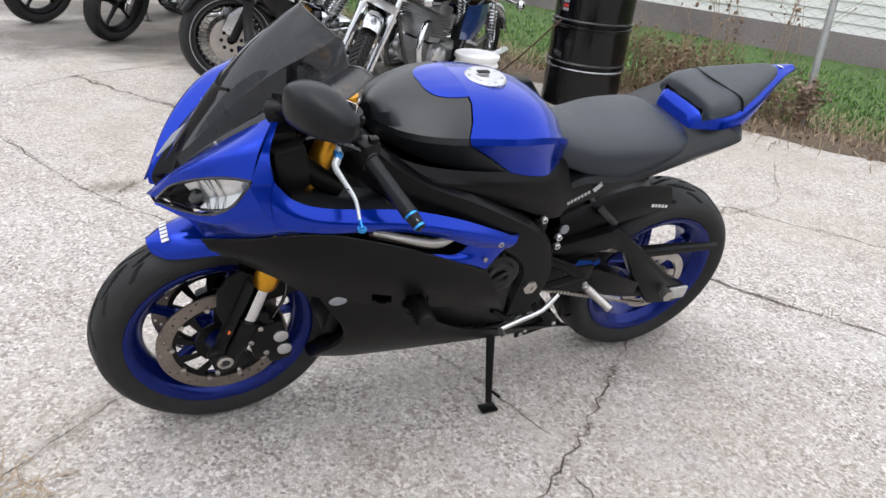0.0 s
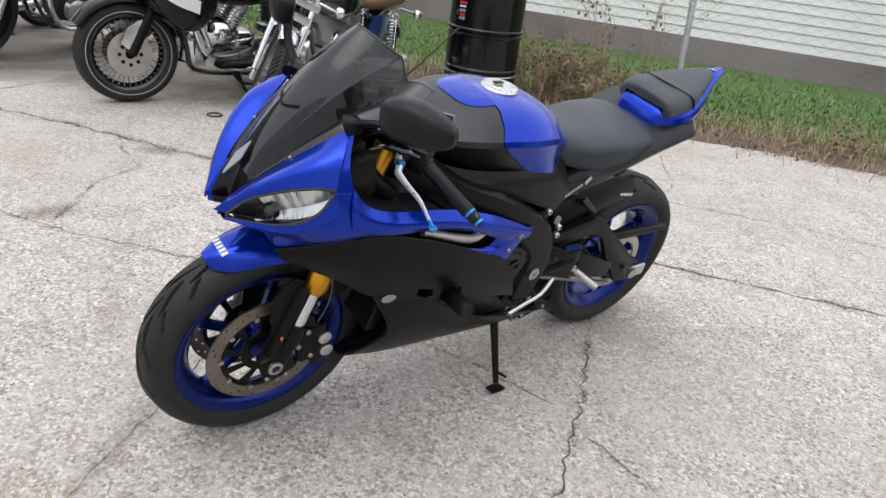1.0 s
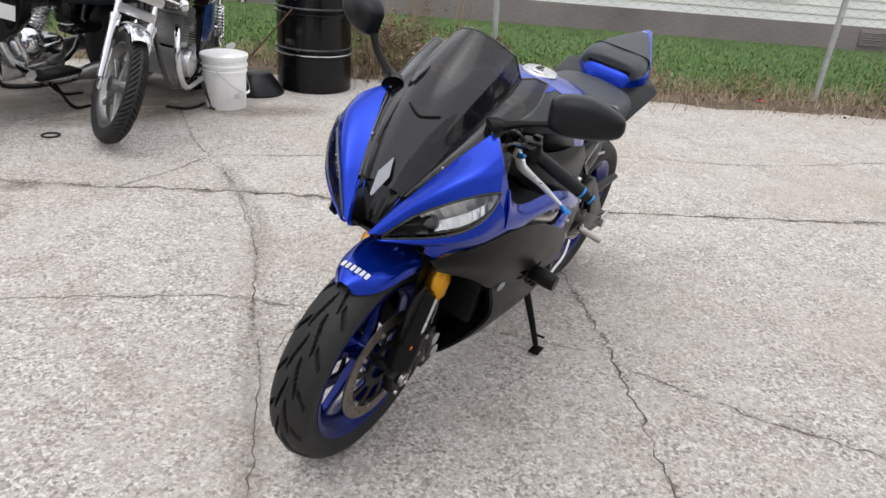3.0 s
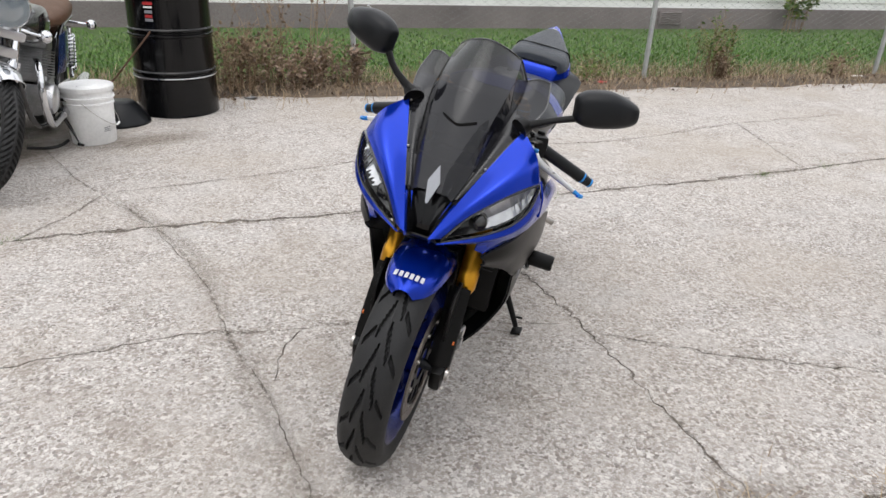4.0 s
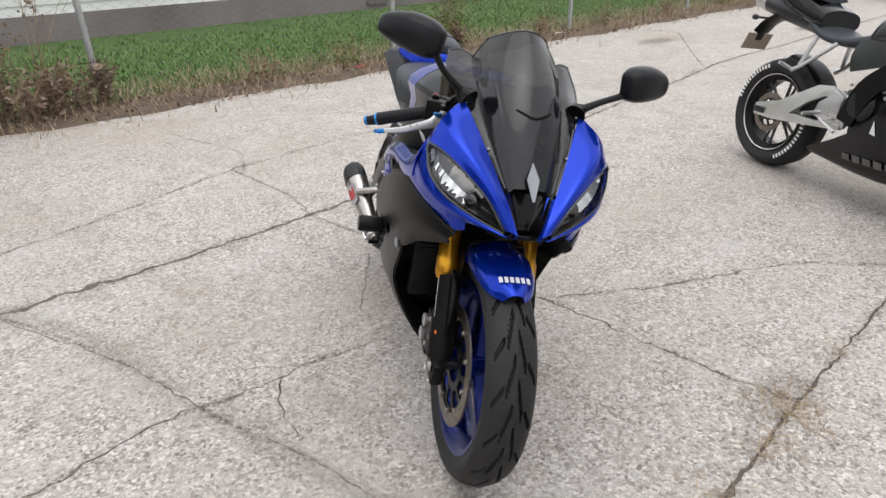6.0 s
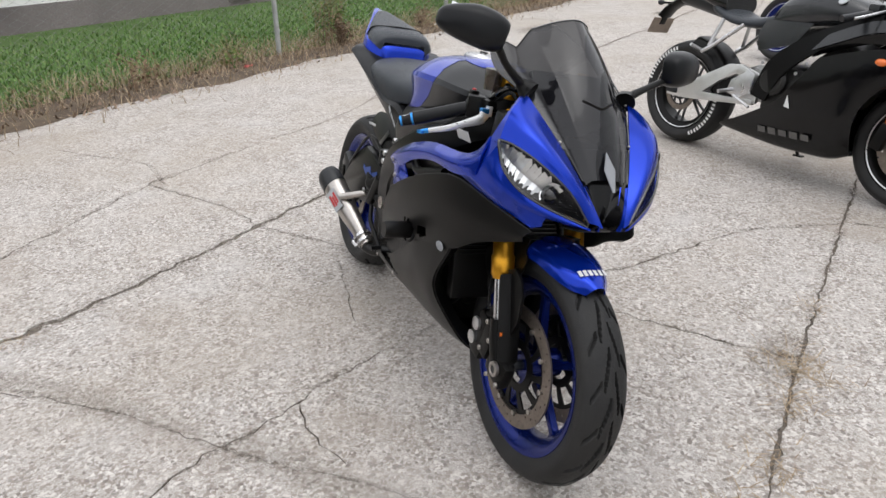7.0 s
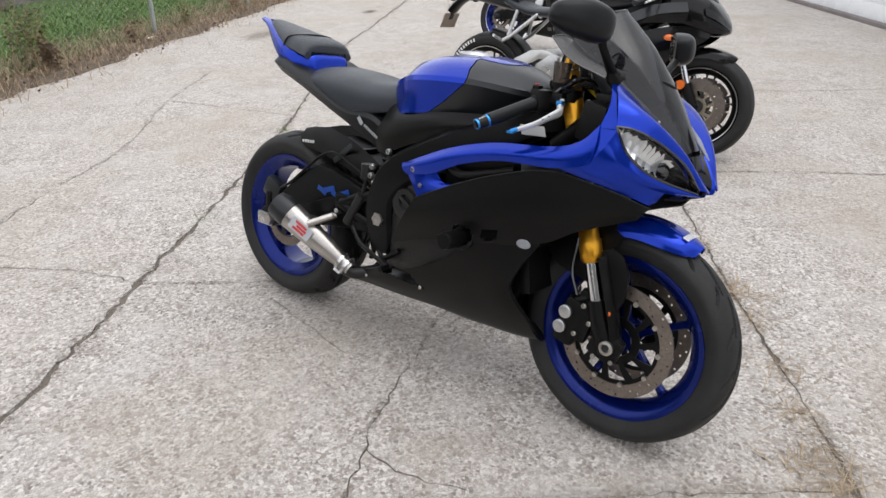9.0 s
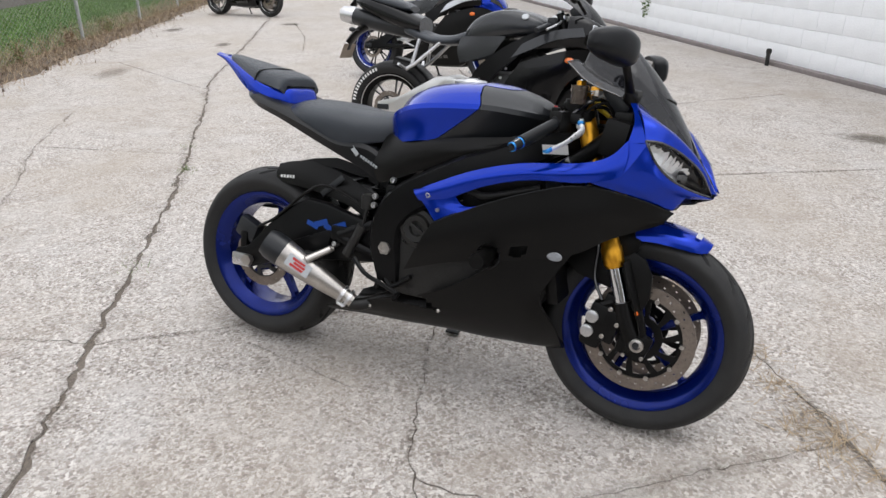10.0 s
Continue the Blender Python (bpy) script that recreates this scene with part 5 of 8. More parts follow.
    keel = [(1.160, 0.0, 0.221), (1.08, 0.0, 0.212), (1.0, 0.0, 0.207), (0.92, 0.0, 0.203), (0.80, 0.0, 0.20), (0.66, 0.0, 0.19), (0.50, 0.0, 0.182), (0.365, 0.0, 0.172)]
    V2, F2 = skin([bhi, bmi, blo, bun, keel], 9, 0)

    def in_window(face):
        """The three-cornered opening low in the right fairing."""
        x, y, z = np.mean([V2[i] for i in face], axis=0)
        return y > 0.12 and z > 0.286 and (z - 0.286) < 1.35 * (x - 0.640) and (z - 0.286) < 0.62 * (0.815 - x)
    belly = {1: thick((V2, F2), 0.004), -1: thick((V2, [f for f in F2 if not in_window(f)]), 0.004)}
    lipp = skin([[(1.19, 0.206, 0.535), (1.118, 0.200, 0.400), (1.158, 0.150, 0.300), (1.168, 0.080, 0.226), (1.16, 0.0, 0.221)], [(1.17, 0.175, 0.53), (1.085, 0.168, 0.41), (1.12, 0.120, 0.31), (1.13, 0.07, 0.262), (1.12, 0, 0.255)]], 4, 0.003)
    for s in (1, -1):
        f = (lambda g: g) if s > 0 else mirrored
        fair = part("side_fairing", f(join(band, belly[s], flipped(lipp))), MATT, bike, "satin black side fairing")
        # lighter beads added to draw the highlights along the fairing's edge and seam
        part("upper_edge", f(tube([(x, y + 0.0015, z) for x, y, z in cr(hi, 6)], 0.0024, 6)), SATIN, fair)
        part("panel_seam", f(tube([(x, y + 0.002, z) for x, y, z in cr(lo, 6)], 0.0016, 6)), SATIN, fair)
        part("hole_rim", f(moved(ring([(0.037, 0.004), (0.034, 0.006), (0.034, -0.002), (0.037, -0.002)], 28), pose(0.964, 0.222, 0.494, 12, 0, 1))), SATIN, fair)
        part("oval_badge", f(moved(lathe([(0.0, 0.002), (0.012, 0.002), (0.014, 0.0), (0.0, 0.0)], 20, "y"), Matrix.Translation((1.150, 0.2175, 0.524)) @ Matrix.Diagonal((1.55, 1, 0.9, 1)))), EMBLEM, fair, "small oval silver badge")
        for p in ((1.26, 0.212, 0.70), (1.005, 0.222, 0.50), (0.81, 0.192, 0.29), (0.55, 0.15, 0.24)):
            part("fairing_screw", f(ball(0.006, p, (1, 0.5, 1), 8)), STEEL, fair)
        part("frame_slider", f(lathe([(0.0, 0.36), (0.021, 0.36), (0.024, 0.352), (0.024, 0.275), (0.020, 0.265), (0.020, 0.18), (0, 0.18)], 20, "y", (0.96, -0.06, 0.492))), MATT, bike, "black frame slider puck")

    # blue upper side panels with their air scoops
    eu = [(1.303, 0.213, 0.848), (1.262, 0.217, 0.803), (1.19, 0.218, 0.777), (1.03, 0.216, 0.757), (0.90, 0.216, 0.722), (0.79, 0.211, 0.676), (0.712, 0.204, 0.638)]
    em = [(1.308, 0.228, 0.810), (1.268, 0.233, 0.780), (1.19, 0.238, 0.757), (1.04, 0.238, 0.738), (0.91, 0.236, 0.703), (0.80, 0.226, 0.658), (0.722, 0.212, 0.630)]
    el = [(1.300, 0.231, 0.760), (1.27, 0.232, 0.748), (1.195, 0.233, 0.732), (1.06, 0.232, 0.722), (0.94, 0.228, 0.690), (0.83, 0.220, 0.640), (0.735, 0.210, 0.618)]
    arm = skin([eu, em, el], 5, 0.004)
    ptop = [(0.706, 0.203, 0.644), (0.742, 0.214, 0.653), (0.79, 0.221, 0.664), (0.845, 0.222, 0.655)]
    pmid = [(0.752, 0.212, 0.604), (0.780, 0.219, 0.612), (0.82, 0.222, 0.618), (0.875, 0.218, 0.622)]
    plow = [(0.790, 0.222, 0.566), (0.83, 0.227, 0.588), (0.875, 0.230, 0.607), (0.945, 0.226, 0.636)]
    prong = skin([ptop, pmid, plow], 5, 0.004)
    wing = skin([[(1.425, 0.139, 0.680), (1.335, 0.198, 0.713), (1.24, 0.226, 0.735), (1.15, 0.234, 0.735)], [(1.40, 0.15, 0.694), (1.325, 0.21, 0.732), (1.235, 0.229, 0.752), (1.15, 0.234, 0.752)]], 4, 0.003)
    for s in (1, -1):
        f = (lambda g: g) if s > 0 else mirrored
        p = part("upper_side_panel", f(join(arm, prong, flipped(wing))), BLUE, bike, "glossy blue upper side panel with an air scoop")
        part("panel_screw", f(join(bolt((0.765, 0.219, 0.637), 0.008, 1), bolt((0.80, 0.224, 0.60), 0.006, 1), ball(0.005, (1.22, 0.232, 0.77), (1, 0.5, 1), 8))), STEEL, p)
        part("scoop_liner", f(skin([[(1.10, 0.20, 0.725), (0.98, 0.196, 0.705), (0.86, 0.192, 0.66)], [(1.10, 0.19, 0.66), (0.98, 0.186, 0.63), (0.86, 0.185, 0.59)]], 3, 0.003)), MATT, p)
        part("scoop_pipe", f(tube([(1.09, 0.208, 0.70), (0.99, 0.212, 0.668), (0.93, 0.212, 0.655), (0.885, 0.205, 0.665)], [0.011, 0.0125, 0.0125, 0.011], 12, 5)), STEEL if s > 0 else MATT, p, "bright steel pipe in the scoop" if s > 0 else "")

    # engine, radiator, clutch cover
    engine = part("engine", join(box((0.34, 0.33, 0.24), (0.80, 0, 0.42), 0.03, (0, 0, 0)), box((0.22, 0.34, 0.26), (0.98, 0, 0.56), 0.03, (0, 32, 0)), box((0.30, 0.18, 0.12), (0.86, 0, 0.28), 0.03), *[tube([(1.04, y, 0.50), (1.10, y, 0.40), (1.02, y, 0.30), (0.85, y * 0.5, 0.27)], 0.018, 8, 4) for y in (-0.10, -0.035, 0.035, 0.10)]), ENGINE, bike, "dark four-cylinder engine")
    for s in (1, -1):
        part("crankcase_cover", join(lathe([(0, 0.176 * s), (0.020, 0.178 * s), (0.024, 0.186 * s), (0.040, 0.188 * s), (0.045, 0.180 * s), (0.058, 0.178 * s), (0.064, 0.166 * s), (0.066, 0.13 * s), (0, 0.13 * s)], 28, "y", (0.716, 0, 0.525 if s < 0 else 0.50)), *[bolt((0.716 + 0.060 * math.cos(k), 0.172 * s, (0.525 if s < 0 else 0.50) + 0.066 * math.sin(k)), 0.006, s) for k in np.arange(8) * 0.785], box((0.05, 0.010, 0.012), (0.716, 0.182 * s, 0.525 if s < 0 else 0.50), 0.004, (0, 30, 0))), ENGINE, engine)
    radiator = part("radiator", box((0.035, 0.33, 0.30), (1.115, 0, 0.52), 0.008, (0, -12, 0)), MATT, bike)
    for k in range(20):
        part("radiator_fin", box((0.006, 0.30, 0.003), (1.137, 0, 0.40 + 0.012 * k), 0), DARKGREY, radiator)
    for s in (1, -1):
        part("oil_hose", tube([(0.70, 0.172 * s, 0.37), (0.64, 0.175 * s, 0.33), (0.60, 0.165 * s, 0.36), (0.575, 0.16 * s, 0.31)], 0.008, 8, 5), MATT, bike)

    # swinging arm, chain, rear brake
    brace = plate([(0.575, 0.530), (0.46, 0.552), (0.357, 0.573), (0.322, 0.568), (0.199, 0.473), (0.06, 0.360), (-0.018, 0.318), (-0.028, 0.265), (0.0, 0.250), (0.11, 0.262), (0.178, 0.345), (0.225, 0.400), (0.285, 0.485), (0.335, 0.508), (0.46, 0.492), (0.575, 0.468)], 0.112, 0.144, 0.009)
    part("swinging_arm", brace, FRAME, bike, "black braced aluminium swinging arm")
    inner_arm = part("swinging_arm_beam", plate([(0.575, 0.470), (0.46, 0.478), (0.36, 0.470), (0.27, 0.400), (0.16, 0.315), (0.03, 0.285), (0.03, 0.262), (0.20, 0.290), (0.40, 0.345), (0.575, 0.380)], 0.098, 0.128, 0.010), FRAME, bike)
    right_arm = part("swinging_arm_side", plate([(0.590, 0.480), (0.505, 0.515), (0.445, 0.528), (0.37, 0.546), (0.295, 0.552), (0.20, 0.505), (0.10, 0.402), (0.05, 0.352), (0.0, 0.338), (-0.008, 0.282), (0.06, 0.275), (0.18, 0.318), (0.30, 0.345), (0.45, 0.370), (0.590, 0.385)], -0.116, -0.150, 0.012), FRAME, bike, "black swinging arm side")
    part("arm_bridge", box((0.10, 0.22, 0.12), (0.535, 0, 0.44), 0.03), FRAME, bike)
    for s in (1, -1):
        block = part("axle_block", box((0.075, 0.012, 0.046), (0.028 if s < 0 else 0.015, 0.151 * s, 0.300), 0.006), ALLOY, bike, "bright chain adjuster block")
        part("axle_nut", lathe([(0, 0.156 * s), (0.020, 0.156 * s), (0.020, 0.172 * s), (0, 0.172 * s)], 6, "y", (RX, 0, RW)), STEEL, block)
    # the emblem on the arm: four slanting strokes
    for k, (w, h, dx, dz, turn) in enumerate(((0.050, 0.020, 0, 0.004, -22), (0.050, 0.018, -0.034, -0.010, 24), (0.050, 0.018, -0.070, 0.004, -20), (0.044, 0.016, -0.104, -0.006, 18))):
        part("emblem_stroke", moved(box((w, 0.0012, h)), pose(0.425 + dx, -0.1508, 0.476 + dz, 0, turn, 0)), DECALBLUE, right_arm)
        part("emblem_stroke", moved(box((w, 0.0012, h)), pose(0.475 + dx, 0.1288, 0.452 + dz, 0, turn + 8, 0)), DECALBLUE, inner_arm)
    # chain: upper and lower runs
    links = []
    for z0, z1 in ((0.505, 0.425), (0.375, 0.208)):
        for k in range(42):
            u = k / 41
            links.append(box((0.0105, 0.014, 0.011), (0.60 - 0.60 * u, 0.088, z0 + (z1 - z0) * u), 0, (0, 8, 0)))
    part("upper_chain_run", drawn_in(join(*links[:42])), STEEL, bike, "steel drive chain")
    part("lower_chain_run", drawn_in(join(*links[42:])), STEEL, bike, "steel drive chain")
    part("chain_guard", skin([[(0.20, 0.095, 0.462), (0.05, 0.098, 0.458), (-0.12, 0.100, 0.442)], [(0.20, 0.118, 0.457), (0.05, 0.118, 0.452), (-0.12, 0.112, 0.438)], [(0.20, 0.120, 0.440), (0.05, 0.120, 0.436), (-0.12, 0.114, 0.430)]], 3, 0.003), MATT, bike)
    # hugger over the rear tyre
    rows = []
    for x, w, zt, zs in ((0.110, 0.072, 0.636, 0.578), (0.17, 0.085, 0.652, 0.578), (0.26, 0.100, 0.664, 0.575), (0.36, 0.108, 0.645, 0.56), (0.44, 0.112, 0.618, 0.54), (0.50, 0.112, 0.590, 0.51)):
        rows.append([(x, y, z) for y, z in ((-w, zs), (-w * 0.98, zs + 0.5 * (zt - zs)), (-w * 0.72, zt), (-w * 0.62, zt - 0.034), (0, zt - 0.038), (w * 0.62, zt - 0.034), (w * 0.72, zt), (w * 0.98, zs + 0.5 * (zt - zs)), (w, zs))])
    hug = part("rear_hugger", thick(grid(np.array(rows)), -0.004), MATT, bike, "black rear tyre hugger")
    for s in (1, -1):
        m = pose(0.19, 0.0900 * s, 0.604, 3 * s, -3, -8 * s)
        part("hugger_lettering", lettering(-0.045, 0.055, 0, 0, 0.010, 9, m), WHITE, hug, "white lettering bars")
    # lighter grey strips and bar stand in for the reflection on the hugger's edges
    for y in (1, -1):
        part("hugger_sheen_strip", moved(box((0.105, 0.004, 0.020), (0, 0, 0), 0.0015), pose(0.365, 0.1095 * y, 0.598, 6 * y, -40, 0)), DARKGREY, hug, "dark grey strip in place of the sheen on the hugger's side")
    part("hugger_sheen_bar", box((0.022, 0.15, 0.006), (0.380, 0, 0.608), 0.002), DARKGREY, hug)
    part("grommet", lathe([(0, 0.004), (0.013, 0.004), (0.015, 0), (0, 0)], 18, "y", (0.504, 0.116, 0.575)), EMBLEM, bike, "pale round grommet")
    # a dull red ring below the hugger's recess
    part("red_ring", ring([(0.046, 0.0), (0.034, 0.0), (0.034, 0.05), (0.046, 0.05)], 20, "z", (0.30, 0, 0.560)), RED, bike, "dull red ring under the hugger")
    caliper = part("rear_caliper", box((0.085, 0.045, 0.075), (0.035, -0.115, 0.405), 0.016, (0, 25, 0)), DARKGREY, bike, "dark grey rear brake caliper")
    part("caliper_bracket", box((0.03, 0.03, 0.10), (0.03, -0.13, 0.35), 0.01), MATT, caliper)
    part("brake_hose", tube([(0.09, -0.135, 0.425), (0.175, -0.152, 0.472), (0.30, -0.155, 0.575), (0.376, -0.152, 0.603), (0.49, -0.152, 0.568), (0.53, -0.15, 0.53)], 0.005, 8, 5), MATT, bike)
    part("rear_shock", join(tube([(0.50, 0, 0.62), (0.44, 0, 0.38)], 0.024, 12), *[ring([(0.042, z), (0.034, z), (0.034, z + 0.010), (0.042, z + 0.010)], 18, "z", (0.44 + 0.3 * (z - 0.40), 0, 0)) for z in np.arange(0.42, 0.60, 0.024)]), FRAME, bike)

    # rear sets
    for s in (1, -1):
        rs = part("footrest_hanger", join(tube([(0.575, 0.150 * s, 0.515), (0.50, 0.165 * s, 0.485), (0.44, 0.175 * s, 0.455)], [0.014, 0.016, 0.016], 10, 3, 0.6), tube([(0.575, 0.15 * s, 0.405), (0.50, 0.165 * s, 0.43), (0.44, 0.175 * s, 0.455)], [0.012, 0.014, 0.016], 10, 3, 0.6), box((0.06, 0.012, 0.05), (0.44, 0.172 * s, 0.462), 0.008)), FRAME, bike)
        rest = [Vector((0.418, 0.172 * s, 0.412)).lerp(Vector((0.366, 0.246 * s, 0.378)), k / 24) for k in range(25)]
        part("footrest", tube(rest, [0.0100 if k < 3 else 0.0112 + 0.0013 * (k % 2) for k in range(25)], 12), STEEL, rs, "knurled alloy footrest")
        part("heel_guard", plate([(0.415, 0.462), (0.40, 0.468), (0.32, 0.436), (0.215, 0.388), (0.220, 0.352), (0.30, 0.360), (0.390, 0.392)], 0.168 * s, 0.173 * s, 0.0015), FRAME, rs)
        for x, y, z in ((0.56, 0.158, 0.49), (0.565, 0.158, 0.405), (0.43, 0.183, 0.43)):
            part("hanger_bolt", bolt((x, y * s, z), 0.008, s), ALLOY, rs)
        part("pedal", join(tube([(0.50, 0.175 * s, 0.395), (0.548, 0.188 * s, 0.357), (0.61, 0.19 * s, 0.335), (0.671, 0.192 * s, 0.314)], [0.007, 0.0075, 0.007, 0.007], 8, 3), tube([(0.671, 0.188 * s, 0.314), (0.674, 0.222 * s, 0.312)], 0.0075, 10)), ALLOY if s > 0 else FRAME, rs, "alloy gear pedal" if s > 0 else "")
    part("master_cylinder", join(tube([(0.52, -0.165, 0.50), (0.47, -0.172, 0.40)], 0.016, 10), tube([(0.53, -0.16, 0.60), (0.53, -0.16, 0.555)], 0.02, 12), tube([(0.53, -0.16, 0.555), (0.52, -0.165, 0.50)], 0.006, 6)), ENGINE, bike)

    # silencer on the right: pipe, clamp, tapered can, dark end cap
    ex = part("exhaust_pipe", tube([(0.60, -0.09, 0.27), (0.54, -0.135, 0.245), (0.505, -0.160, 0.238), (0.47, -0.180, 0.252)], [0.018, 0.020, 0.021, 0.023], 16, 4), ENGINE, bike, "dark steel link pipe")
    p0, p1 = Vector((0.500, -0.172, 0.250)), Vector((0.222, -0.258, 0.418))
    can = part("silencer", tube([p0, p0.lerp(p1, 0.12), p0.lerp(p1, 0.16), p0.lerp(p1, 0.50), p0.lerp(p1, 0.80)], [0.024, 0.026, 0.028, 0.041, 0.048], 20, 0, 0.85), STEEL, bike, "short tapered brushed-steel silencer")
    part("end_cap", tube([p0.lerp(p1, 0.80), p0.lerp(p1, 0.94), p0.lerp(p1, 1.0), p0.lerp(p1, 1.0), p0.lerp(p1, 0.95)], [0.050, 0.049, 0.041, 0.032, 0.030], 20, 0, 0.85), DARKGREY, can, "dark carbon end cap")
    part("clamp", join(*[tube([p0.lerp(p1, u), p0.lerp(p1, u + 0.03)], r, 20) for u, r in ((0.03, 0.031), (0.10, 0.032))], tube([p0.lerp(p1, 0.045) + Vector((0, -0.03, -0.018)), p0.lerp(p1, 0.115) + Vector((0, -0.032, -0.018))], 0.006, 8)), ALLOY, can)
    ax = (p1 - p0).normalized()
    out = Vector((0, -1, 0.45)) - ax * ax.dot(Vector((0, -1, 0.45)))
    out.normalize()
    face = Matrix((ax, -out, ax.cross(-out))).transposed().to_4x4()
    part("silencer_plate", moved(box((0.085, 0.002, 0.040)), Matrix.Translation(p0.lerp(p1, 0.60) + out * 0.0405) @ face), GREYDECAL, can, "white and red maker's plate")
    for k, (w, shift) in enumerate(((0.046, 0.004), (0.040, -0.004), (0.048, 0.002))):
        part("plate_bar", moved(box((w, 0.002, 0.0075)), Matrix.Translation(p0.lerp(p1, 0.60) + out * 0.0420 + ax * shift + ax.cross(-out) * 0.0105 * (k - 1)) @ face), RED, can)
    part("can_bracket", join(tube([p0.lerp(p1, 0.45) + Vector((0, 0.02, 0.045)), Vector((0.40, -0.18, 0.405)), Vector((0.44, -0.17, 0.43))], 0.006, 8, 3), box((0.05, 0.02, 0.03), tuple(p0.lerp(p1, 0.5) + Vector((0, 0.0, 0.05))), 0.006)), ENGINE, can)

    # side stand and the tab it pivots on
    st = part("side_stand", join(tube([(0.655, 0.125, 0.265), (0.668, 0.19, 0.165), (0.675, 0.243, 0.075)], [0.014, 0.0115, 0.0095], 10, 4), box((0.045, 0.03, 0.05), (0.65, 0.125, 0.275), 0.008)), MATT, bike, "black side stand, folded down")
    part("stand_foot", join(moved(box((0.05, 0.036, 0.008), (0, 0, 0), 0.003), pose(0.678, 0.251, 0.060, 11.3, 0, 0)), ), MATT, st)
    part("stand_tang", tube([(0.672, 0.225, 0.108), (0.65, 0.255, 0.10)], 0.0045, 6), MATT, st)
    bracket = part("stand_bracket", plate([(0.530, 0.332), (0.420, 0.243), (0.447, 0.226), (0.565, 0.200), (0.575, 0.240), (0.480, 0.252), (0.512, 0.290), (0.545, 0.318)], 0.126, 0.134, 0.002), MATT, bike, "black bracket plate by the side stand")
    for x, z in ((0.444, 0.238), (0.552, 0.215)):
        part("bracket_bolt", bolt((x, 0.134, z), 0.007, 1), ALLOY, bracket)
    part("stand_spring", tube([(0.652, 0.135, 0.26), (0.664, 0.172, 0.18)], 0.008, 8), STEEL, st)
    part("stand_lug", join(tube([(0.72, 0.14, 0.262), (0.64, 0.15, 0.275), (0.54, 0.152, 0.31)], [0.013, 0.012, 0.010], 8, 3), box((0.04, 0.02, 0.04), (0.70, 0.14, 0.265), 0.008)), CAST, bike)
    return bike


blue_sport_motorcycle()


# ---- the other motorcycles ----
CREAM = material("silver_swingarm", (0.66, 0.66, 0.65), 0.3, 0.85, 0.25, 200, 0.3, 9)
NAVY = material("dark_blue_paint", (0.012, 0.035, 0.13), 0.25, 0.2, 0.1, 400, 0.2, 5, 0, 0.8)
BROWN = material("brown_leather", (0.10, 0.045, 0.02), 0.55, 0, 0.4, 200, 0.4, 8, 0.2)
TAN = material("tan_card", (0.30, 0.24, 0.19), 0.7, 0, 0.3, 60, 0.4, 8, 0.1)
GREYPANEL = material("grey_panel_paint", (0.020, 0.022, 0.025), 0.24, 0.1, 0.2, 400, 0.2, 5, 0, 0.2)
DULL = material("dull_grey_decal", (0.10, 0.096, 0.092), 0.5, 0, 0.2, 200)
SILVERPAINT = material("silver_panel_paint", (0.55, 0.57, 0.60), 0.3, 0.3, 0.1, 400, 0.2, 5, 0, 0.5)
HORN = material("pale_disc_carrier", (0.42, 0.36, 0.27), 0.35, 0.8, 0.3, 200)
SPOKEGREY = material("grey_wheel_paint", (0.10, 0.10, 0.105), 0.35, 0.4, 0.2, 300)


def ringed(x, hw, zb, zt, crown=0.02):
    """A rounded cross-section of a tank, seat or tail."""
    half = [(0, zt), (0.5 * hw, zt - crown * 0.3), (0.85 * hw, zt - crown), (hw, zt * 0.5 + zb * 0.5), (0.85 * hw, zb + 0.01), (0, zb)]
    return [(x, y, z) for y, z in half + [(-y, z) for y, z in half[-2:0:-1]]]


def body(*rings, n=3, steps=4):
    return flipped(loft([ringed(*r) for r in rings], n, steps))


